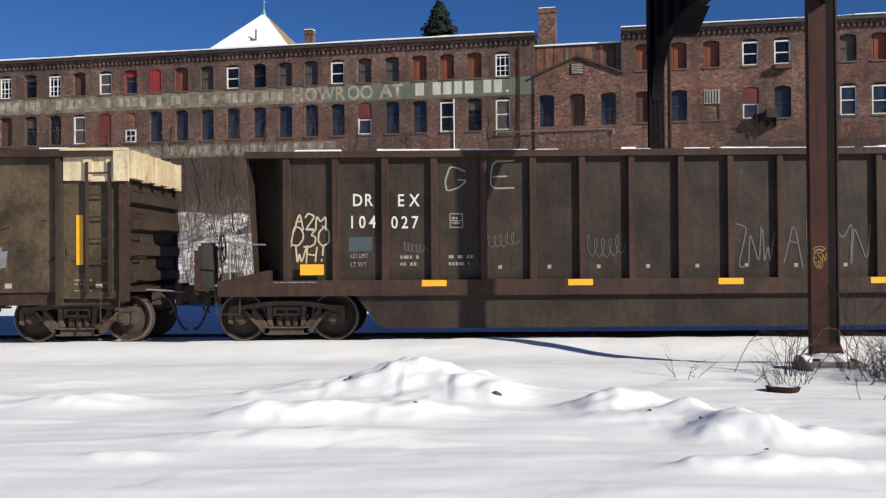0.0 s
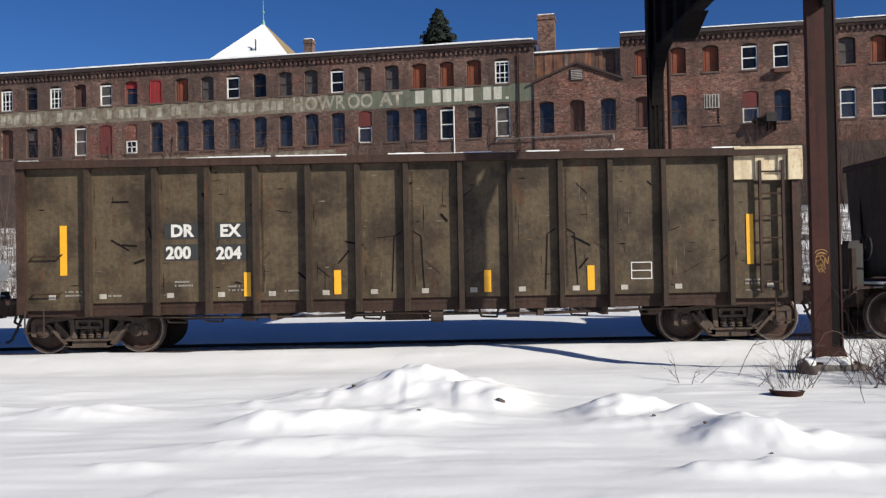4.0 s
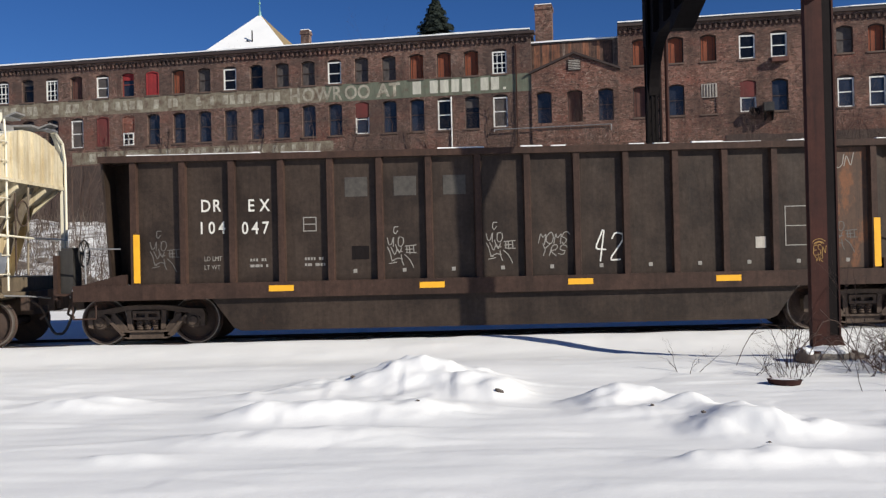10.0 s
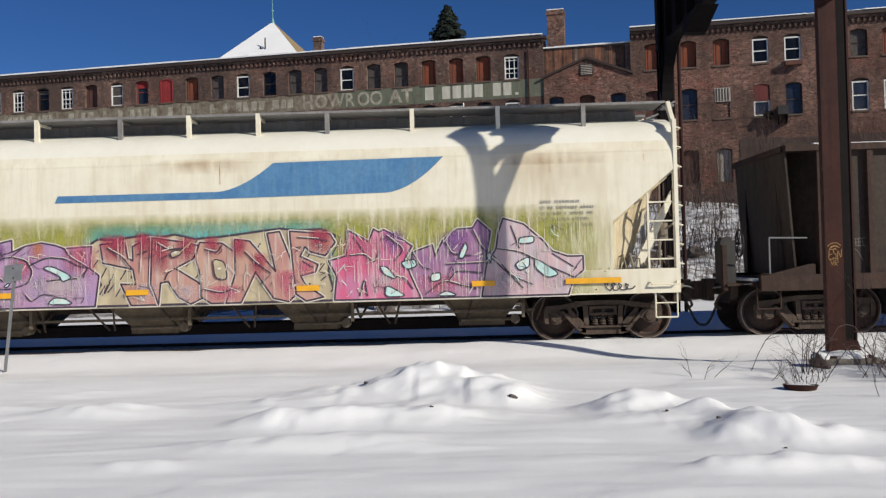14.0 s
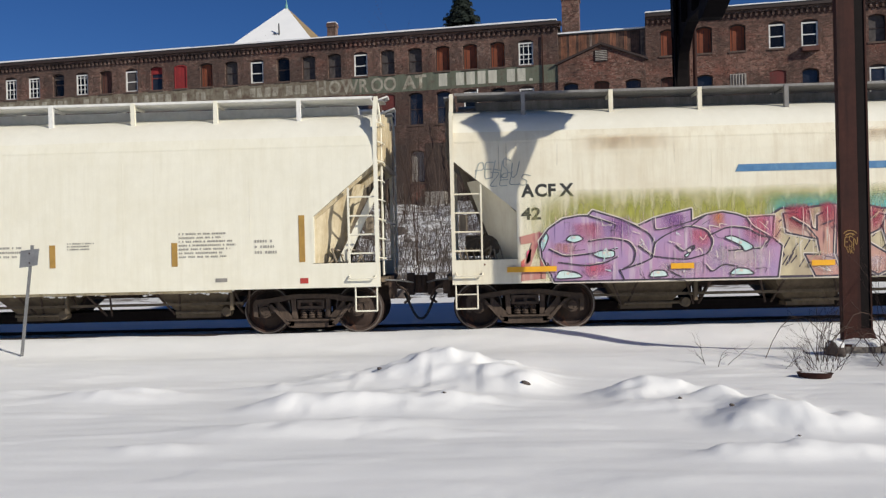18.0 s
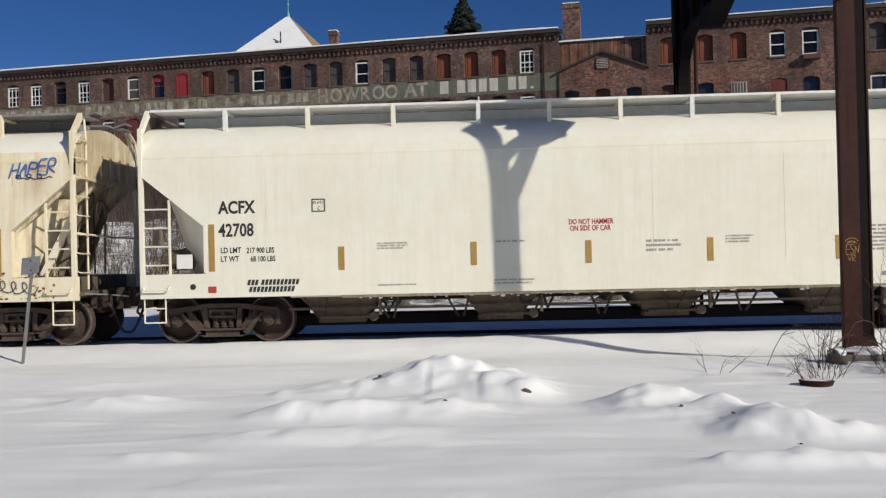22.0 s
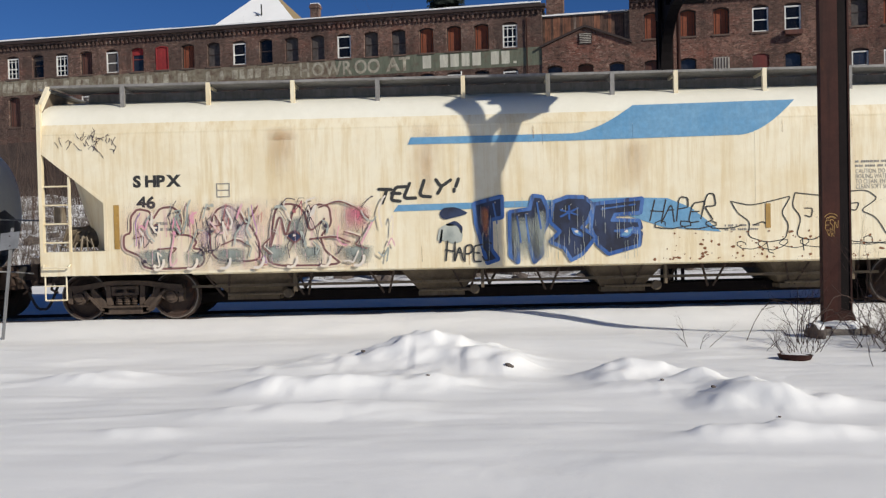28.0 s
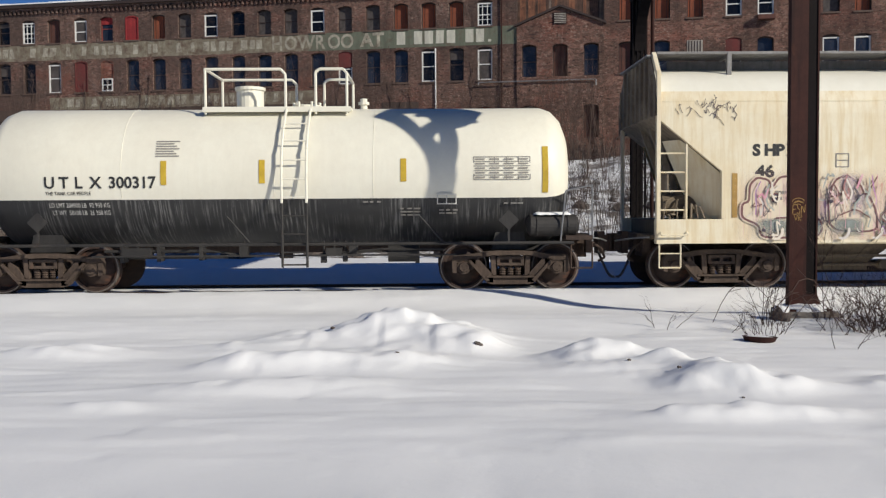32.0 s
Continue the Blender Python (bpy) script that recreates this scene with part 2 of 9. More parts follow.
GALV = plain("galvanised", (0.33, 0.33, 0.33), 0.5, 0.6)
GON_DARK = worn("gondola_dark", (0.057, 0.0385, 0.028), (0.021, 0.0135, 0.010), (0.085, 0.030, 0.015), rough=0.6, spec=0.25, rust_at=0.66, streak=0.45, patch=0.75, dents=0.45, speck=0.5)
GON_FRAME = worn("gondola_frame", (0.072, 0.039, 0.028), (0.026, 0.015, 0.011), (0.10, 0.036, 0.019), rough=0.7, spec=0.25, rust_at=0.64, speck=0.5)
GON_OLIVE = worn("gondola_olive", (0.128, 0.094, 0.055), (0.040, 0.027, 0.018), (0.13, 0.052, 0.020), rough=0.6, spec=0.25, rust_at=0.60, streak=0.32, patch=0.85, dents=0.5, speck=0.5)
GON_RIB = worn("gondola_rib", (0.060, 0.041, 0.028), (0.024, 0.016, 0.012), (0.12, 0.046, 0.02), rough=0.7, spec=0.25, rust_at=0.58, speck=0.5, streak=0.5)
GON_CREAM = worn("gondola_cream", (0.70, 0.60, 0.41), (0.46, 0.34, 0.20), (0.28, 0.11, 0.045), rough=0.65, rust_at=0.56, patch=0.6)
HOP_CLEAN = worn("hopper_white", (0.80, 0.77, 0.645), (0.71, 0.67, 0.53), rough=0.5, streak=0.5, patch=0.4, relief=0.03, speck=0.05, grain=5.0, dents=0.02)
HOP_CREAM = worn("hopper_cream", (0.79, 0.745, 0.60), (0.62, 0.54, 0.39), rough=0.5, streak=0.45, patch=0.4, relief=0.03, speck=0.05, grain=5.0, dents=0.02)
HOP_YELLOW = worn("hopper_yellowed", (0.79, 0.72, 0.55), (0.64, 0.50, 0.28), (0.46, 0.24, 0.10), rough=0.5, streak=0.7, patch=0.35, rust_at=0.70, relief=0.03, speck=0.05, grain=5.0, dents=0.02)
BIN_DIRT = worn("outlet_dirt", (0.175, 0.135, 0.09), (0.07, 0.052, 0.036), (0.12, 0.055, 0.028), rough=0.8)
TANK_WHITE = worn("tank_white", (0.80, 0.77, 0.645), (0.71, 0.66, 0.54), rough=0.45, streak=0.25, patch=0.3, relief=0.03, speck=0.05, grain=5.0)


def drip_black():
    m, nt, b = nodes_of("tank_black")
    runs = ramp(nt, noise_tex(nt, coords(nt, (16.0, 1.0, 0.55)), 1.6, 6, 0.62), 0.50, 0.72)
    where = ramp(nt, noise_tex(nt, coords(nt, (0.6, 1.0, 0.9)), 1.2, 4, 0.5), 0.38, 0.62)
    mul = nt.nodes.new("ShaderNodeMath")
    mul.operation = "MULTIPLY"
    link(nt, runs, mul.inputs[0])
    link(nt, where, mul.inputs[1])
    dust = ramp(nt, noise_tex(nt, coords(nt), 1.1, 6, 0.6), 0.45, 0.75)
    c = mix(nt, scaled(nt, dust, 0.5), (0.022, 0.022, 0.023), (0.055, 0.052, 0.047))
    c = mix(nt, scaled(nt, mul.outputs[0], 0.75), c, (0.34, 0.33, 0.31))
    link(nt, c, b.inputs["Base Color"])
    b.inputs["Roughness"].default_value = 0.5
    return m


TANK_BLACK = drip_black()
DULL_BLACK = worn("dull_black", (0.028, 0.026, 0.025), (0.055, 0.05, 0.045), (0.07, 0.035, 0.02), rough=0.65)
TRUCK = worn("truck_iron", (0.085, 0.055, 0.040), (0.032, 0.021, 0.017), (0.14, 0.062, 0.032), rough=0.8, grain=20, rust_at=0.58, speck=0.5)
CAST_DUSTY = worn("dusty_casting", (0.118, 0.083, 0.062), (0.045, 0.030, 0.022), (0.15, 0.075, 0.042), rough=0.85, grain=18, rust_at=0.60, speck=0.45, streak=0.5)
WHEEL = worn("wheel_iron", (0.066, 0.039, 0.029), (0.022, 0.015, 0.013), (0.12, 0.05, 0.028), rough=0.75, rust_at=0.56)
WHEEL_RIM = plain("wheel_rim", (0.26, 0.22, 0.19), 0.45, 0.7)
RUBBER = plain("black_rubber", (0.02, 0.02, 0.022), 0.7)
YELLOW = plain("reflective_yellow", (0.85, 0.42, 0.02), 0.4, vary=0.08)
YELLOW_DIRTY = plain("dirty_reflector", (0.42, 0.25, 0.06), 0.5, vary=0.15)
INK_WHITE = plain("stencil_white", (0.72, 0.70, 0.64), 0.7, vary=0.15, scale=14)
INK_BLACK = plain("stencil_black", (0.03, 0.03, 0.03), 0.7, vary=0.1)
INK_GREY = plain("stencil_grey", (0.30, 0.28, 0.25), 0.7)
INK_PALE = plain("stencil_pale_grey", (0.40, 0.38, 0.33), 0.7)
INK_FAINT = plain("worn_chalk", (0.12, 0.11, 0.10), 0.8)
INK_RED = plain("stencil_red", (0.45, 0.05, 0.04), 0.7)
STRIPE_PALE = worn("stripe_pale", (0.12, 0.31, 0.52), (0.20, 0.38, 0.55), rough=0.5, streak=0.4)
STRIPE_BLUE = worn("stripe_blue", (0.075, 0.205, 0.40), (0.14, 0.30, 0.47), rough=0.5, streak=0.7)

# ---- mesh tools ----
def mesh_ob(name, bm, material, parent=None, label="", smooth=False):
    me = bpy.data.meshes.new(name)
    bmesh.ops.recalc_face_normals(bm, faces=bm.faces)
    if smooth:
        for f in bm.faces:
            f.smooth = True
    for e in bm.edges:
        if len(e.link_faces) == 2 and e.calc_face_angle(0.0) > 0.7:
            e.smooth = False
    bm.to_mesh(me)
    bm.free()
    for mt in (material if isinstance(material, (list, tuple)) else [material]):
        me.materials.append(mt)
    ob = new(name, me)
    if parent is not None:
        ob.parent = parent
    if label:
        tagged(ob, label=label)
    return ob


def part(name, bm, material, parent, label="", smooth=False):
    return mesh_ob(name, bm, material, parent, label, smooth)


def thing(name, label, category, m=None, group="", kind=""):
    ob = new(name)
    ob.empty_display_size = 0.2
    if m is not None:
        ob.matrix_basis = m
    return tagged(ob, label, category, group, kind)


def poly(bm, pts, mi=0):
    f = bm.faces.new([bm.verts.new(p) for p in pts])
    f.material_index = mi
    return f


def box(bm, x0, x1, y0, y1, z0, z1, mi=0):
    v = [bm.verts.new(p) for p in ((x0, y0, z0), (x1, y0, z0), (x1, y1, z0), (x0, y1, z0), (x0, y0, z1), (x1, y0, z1), (x1, y1, z1), (x0, y1, z1))]
    for q in ((3, 2, 1, 0), (4, 5, 6, 7), (0, 1, 5, 4), (1, 2, 6, 5), (2, 3, 7, 6), (3, 0, 4, 7)):
        f = bm.faces.new([v[i] for i in q])
        f.material_index = mi
    return v


def prism(bm, pts, y0, y1, mi=0):
    """A polygon given in x and z, from y0 to y1."""
    a = [bm.verts.new((x, y0, z)) for x, z in pts]
    b = [bm.verts.new((x, y1, z)) for x, z in pts]
    n = len(pts)
    for f in [bm.faces.new(a), bm.faces.new(b[::-1])] + [bm.faces.new((a[i], b[i], b[(i + 1) % n], a[(i + 1) % n])) for i in range(n)]:
        f.material_index = mi


def prism_x(bm, pts, x0, x1, mi=0):
    """A polygon given in y and z, from x0 to x1."""
    a = [bm.verts.new((x0, y, z)) for y, z in pts]
    b = [bm.verts.new((x1, y, z)) for y, z in pts]
    n = len(pts)
    for f in [bm.faces.new(a), bm.faces.new(b[::-1])] + [bm.faces.new((a[i], b[i], b[(i + 1) % n], a[(i + 1) % n])) for i in range(n)]:
        f.material_index = mi


def rod(bm, p, q, r, seg=8, r2=None, mi=0):
    p, q = Vector(p), Vector(q)
    r2 = r if r2 is None else r2
    d = (q - p).normalized()
    s = d.orthogonal().normalized()
    t = d.cross(s)
    rings = []
    for c, rad in ((p, r), (q, r2)):
        rings.append([bm.verts.new(c + rad * (math.cos(2 * math.pi * i / seg) * s + math.sin(2 * math.pi * i / seg) * t)) for i in range(seg)])
    for i in range(seg):
        f = bm.faces.new((rings[0][i], rings[0][(i + 1) % seg], rings[1][(i + 1) % seg], rings[1][i]))
        f.material_index = mi
    if seg > 3:
        for ring in (rings[0][::-1], rings[1]):
            bm.faces.new(ring).material_index = mi


def pipe(bm, pts, r, seg=7, mi=0):
    for p, q in zip(pts, pts[1:]):
        if (Vector(p) - Vector(q)).length > 1e-5:
            rod(bm, p, q, r, seg, mi=mi)


def lathe_y(bm, prof, seg=32, cx=0.0, cz=0.0, mi=0):
    """Turns a profile of (radius, y) about the y axis."""
    rings = []
    for r, y in prof:
        if r < 1e-6:
            rings.append([bm.verts.new((cx, y, cz))])
        else:
            rings.append([bm.verts.new((cx + r * math.cos(2 * math.pi * i / seg), y, cz + r * math.sin(2 * math.pi * i / seg))) for i in range(seg)])
    for a, b in zip(rings, rings[1:]):
        for i in range(seg):
            j = (i + 1) % seg
            if len(a) == 1 and len(b) > 1:
                f = bm.faces.new((a[0], b[i], b[j]))
            elif len(b) == 1 and len(a) > 1:
                f = bm.faces.new((a[i], b[0], a[j]))
            elif len(a) > 1:
                f = bm.faces.new((a[i], b[i], b[j], a[j]))
            else:
                continue
            f.material_index = mi


def bx(*a):
    bm = bmesh.new()
    box(bm, *a)
    return bm


def letters(text, size, x, y, z, material, parent, name="lettering", bold=0.0, width=1.0, lean=0.0):
    """Writing on a wall that faces -y; x, z is its lower left corner."""
    cu = bpy.data.curves.new(name, "FONT")
    cu.body, cu.size, cu.offset, cu.extrude, cu.shear = text, size / 0.70, bold, 0.0, lean
    cu.resolution_u = 3
    tmp = new(name, cu)
    dg = bpy.context.evaluated_depsgraph_get()
    me = bpy.data.meshes.new_from_object(tmp.evaluated_get(dg))
    bpy.data.objects.remove(tmp)
    bpy.data.curves.remove(cu)
    me.transform(pose(x, y, z, 90) @ Matrix.Diagonal((width, 1, 1, 1)))
    me.materials.clear()
    me.materials.append(material)
    ob = new(name, me)
    ob.parent = parent
    return ob


def stencil(text, size, x, pitch, y, z, material, parent, bold=0.0, width=0.85):
    """Spaced stencil letters at an even pitch, each cut by the stencil's bridge."""
    out = []
    for i, ch in enumerate(text):
        ob = letters(ch, size, x + i * pitch, y, z, material, parent, bold=bold, width=width)
        out.append(ob)
    return out

# ---- ground: snow over a yard, a shallow ditch, the roadbed, and a bank up to the mill ----
MOUNDS = [(-0.62, 11.9, 0.58, 0.75, 0.30), (0.02, 11.6, 0.72, 0.75, 0.25), (0.42, 10.9, 0.42, 0.5, 0.14), (-1.5, 11.5, 0.7, 0.6, 0.16), (-2.2, 10.9, 0.7, 0.4, 0.08), (-0.6, 10.4, 0.9, 0.5, 0.07),
          (-1.75, 9.62, 0.75, 0.28, 0.17), (-0.8, 9.6, 0.7, 0.35, 0.10), (-0.1, 9.8, 0.55, 0.3, 0.085), (-2.0, 8.42, 0.8, 0.30, 0.075), (-1.05, 8.62, 0.85, 0.30, 0.065), (-4.3, 10.6, 0.7, 0.3, 0.15), (-5.6, 11.0, 0.9, 0.3, 0.06),
          (-2.75, 7.72, 0.4, 0.16, 0.055), (1.7, 10.1, 0.40, 0.4, 0.15), (2.2, 10.2, 0.45, 0.35, 0.12), (2.5, 9.5, 0.35, 0.3, 0.10), (2.80, 8.65, 0.5, 0.5, 0.16), (2.1, 9.3, 0.8, 0.5, 0.05), (3.15, 8.4, 0.5, 0.3, 0.09), (2.42, 8.5, 0.28, 0.3, 0.08),
          (3.6, 8.3, 0.5, 0.15, 0.05), (2.3, 7.2, 0.6, 0.2, 0.09), (2.9, 7.2, 0.5, 0.18, 0.05), (4.6, 8.3, 0.5, 0.35, 0.14), (1.2, 6.4, 0.4, 0.1, 0.02), (0.3, 7.6, 0.9, 0.25, 0.025)]
WALL_TURN = radians(10.6)


def step01(x, a, b):
    t = min(1.0, max(0.0, (x - a) / (b - a)))
    return t * t * (3 - 2 * t)


def mill_distance(x, y):
    """How far a point lies before the mill's front."""
    return 66.0 * math.cos(WALL_TURN) - x * math.sin(WALL_TURN) - y * math.cos(WALL_TURN)


def ground_z(x, y):
    z = -0.10 + 0.09 * step01(y, 11.8, 13.1)
    z -= 0.09 * step01(y, 13.3, 14.6)
    z += 0.18 * step01(y, 14.8, 16.6)
    z -= 0.14 * step01(y, 16.7, 17.4)
    z -= 0.02 * step01(y, 19.8, 20.6)
    z += 0.19 * step01(y, 20.6, 23.0)
    d = mill_distance(x, y)
    bank = step01(-d, -40.0, 2.0) if y > 24 else 0.0
    wob = noise.noise(Vector((x * 0.12, y * 0.12, 3.1)))
    z += bank * (4.72 + 0.9 * wob) + 0.35 * wob * step01(y, 24, 32)
    if y < 17.2:
        z += 0.030 * noise.noise(Vector((x * 0.35, y * 0.8, 0.0))) + 0.012 * noise.noise(Vector((x * 1.3, y * 2.2, 5.0)))
        z += 0.007 * noise.noise(Vector((x * 1.1 + 0.6 * y, y * 5.5, 8.0))) + 0.010 * step01(noise.noise(Vector((x * 0.8, y * 2.6 + 0.3 * x, 13.0))), 0.22, 0.34)
        hump = 0.0
        for cx, cy, sx, sy, h in MOUNDS:
            e = ((x - cx) / sx) ** 2 + ((y - cy) / sy) ** 2
            if e < 9:
                lump = 1 + 0.38 * noise.noise(Vector((x * 1.9 + cx, y * 2.6, cy))) + 0.55 * (0.30 - abs(noise.noise(Vector((x * 2.3, y * 2.6, cx)))))
                # crusted snow: full flanks, and steeper on the side away from the sun
                skew = 1.15 if x < cx else 0.9
                hump = max(hump, math.exp(-e) * min(1.0, h / 0.15))
                z += 0.82 * h * math.exp(-(e * skew) ** 1.2) * lump
        if hump > 0.05:
            # creases and small broken ledges in the crust
            z += (0.6 if x < 1.2 else 1.1) * hump * (0.034 * abs(noise.noise(Vector((x * 2.4 + 0.5 * y, y * 2.0, 21.0)))) + 0.022 * abs(noise.noise(Vector((x * 5.2, y * 4.0 + x, 23.0)))) - 0.01)
            z += hump * (0.014 if x < 1.2 else 0.030) * step01(noise.noise(Vector((x * 3.1, y * 2.4, 31.0))), 0.05, 0.16)
            z += (0.7 if x < 1.2 else 1.1) * hump * (0.028 * noise.noise(Vector((x * 4.5, y * 3.5, 7.0))) + 0.05 * max(0.0, noise.noise(Vector((x * 2.2, y * 3.0, 11.0)))))
    elif y > 24:
        z += step01(y, 26, 33) * 0.28 * noise.noise(Vector((x * 0.55, y * 0.55, 1.0))) + step01(y, 25, 30) * 0.14 * abs(noise.noise(Vector((x * 1.4, y * 1.4, 4.0))))
    return z


def spaced(stops):
    out = []
    for a, b, d in stops:
        n = max(1, round((b - a) / d))
        out += [a + (b - a) * i / n for i in range(n)]
    return out + [stops[-1][1]]


def build_ground():
    xs = spaced([(-2500, -300, 400), (-300, -60, 30), (-60, -40, 2.0), (-40, -14, 0.9), (-14, -8, 0.35), (-8, -4, 0.075), (-4, 5, 0.045), (5, 8, 0.075), (8, 14, 0.35), (14, 40, 0.9), (40, 60, 2.0), (60, 300, 30), (300, 2500, 400)])
    ys = spaced([(-1500, -100, 350), (-100, -8, 15), (-8, 4, 1.0), (4, 6, 0.25), (6, 7, 0.075), (7, 12.6, 0.045), (12.6, 14, 0.075), (14, 21, 0.14), (21, 30, 0.6), (30, 72, 0.8), (72, 300, 25), (300, 3000, 450)])
    verts = [(x, y, ground_z(x, y)) for y in ys for x in xs]
    w = len(xs)
    faces = [(j * w + i, j * w + i + 1, (j + 1) * w + i + 1, (j + 1) * w + i) for j in range(len(ys) - 1) for i in range(w - 1)]
    me = bpy.data.meshes.new("ground")
    me.from_pydata(verts, [], faces)
    me.polygons.foreach_set("use_smooth", [True] * len(faces))
    me.materials.append(SNOW)
    me.materials.append(BANK)
    rows = len(faces) // (w - 1)
    me.polygons.foreach_set("material_index", [1 if ys[j] > 27.5 and ys[j] < 80 else 0 for j in range(rows) for i in range(w - 1)])
    return tagged(new("ground", me), "snow-covered yard with soft drifts and mounds", "snow", kind="structure")


build_ground()

# ---- the brick mill behind the tracks; u runs along its front, -y faces the tracks ----
K = 1.65
mill = thing("mill_building", "long old brick mill with faded painted sign and many odd windows", "building", pose(0, 66, 0, 0, 0, -10.6))


def mz(z):
    return 1.58 + (z - 1.58) * K


def arch_pts(w, z0, z1, rise, n=6):
    """Outline of an opening with a segmental arch, from the lower left corner round."""
    pts = [(-w / 2, z0), (w / 2, z0)]
    for i in range(n + 1):
        a = 1 - 2 * i / n
        pts.append((a * w / 2, z1 - rise * a * a))
    return pts


def wall_with_openings(name, u0, u1, z0, z1, openings, material, thick=0.45, y=0.0):
    """A wall from u0 to u1 with arched openings (u, width, sill, head) right through it."""
    bm = bmesh.new()
    rows = {}
    for o in openings:
        rows.setdefault((round(o[2], 1), round(o[3], 1)), []).append(o)
    z = z0
    for key in sorted(rows):
        row = sorted(rows[key])
        lo, hi = min(o[2] for o in row), max(o[3] for o in row)
        box(bm, u0, u1, y, y + thick, z, lo)
        u = u0
        for c, w, a, b in row:
            box(bm, u, c - w / 2, y, y + thick, lo, hi)
            if a > lo:
                box(bm, c - w / 2, c + w / 2, y, y + thick, lo, a)
            for s in (-1, 1):
                n = 4
                edge = [(c + s * w / 2 * i / n, b - 0.14 * (i / n) ** 2) for i in range(n + 1)]
                prism(bm, edge + [(c + s * w / 2, hi + 0.001), (c, hi + 0.001)], y, y + thick)
            u = c + w / 2
        box(bm, u, u1, y, y + thick, lo, hi)
        z = hi
    box(bm, u0, u1, y, y + thick, z, z1)
    return part(name, bm, material, mill)


def ring_frame(bm, w, z0, z1, t, y0, y1, rise=0.14):
    pts = arch_pts(w, z0, z1, rise)
    inner = arch_pts(w - 2 * t, z0 + t, z1 - t, rise)
    n = len(pts)
    f0, f1 = [bm.verts.new((x, y0, z)) for x, z in pts], [bm.verts.new((x, y0, z)) for x, z in inner]
    b0, b1 = [bm.verts.new((x, y1, z)) for x, z in pts], [bm.verts.new((x, y1, z)) for x, z in inner]
    for i in range(n):
        j = (i + 1) % n
        bm.faces.new((f0[i], f0[j], f1[j], f1[i]))
        bm.faces.new((f1[i], f1[j], b1[j], b1[i]))
        bm.faces.new((f0[j], f0[i], b0[i], b0[j]))
        bm.faces.new((b0[i], b1[i], b1[j], b0[j]))


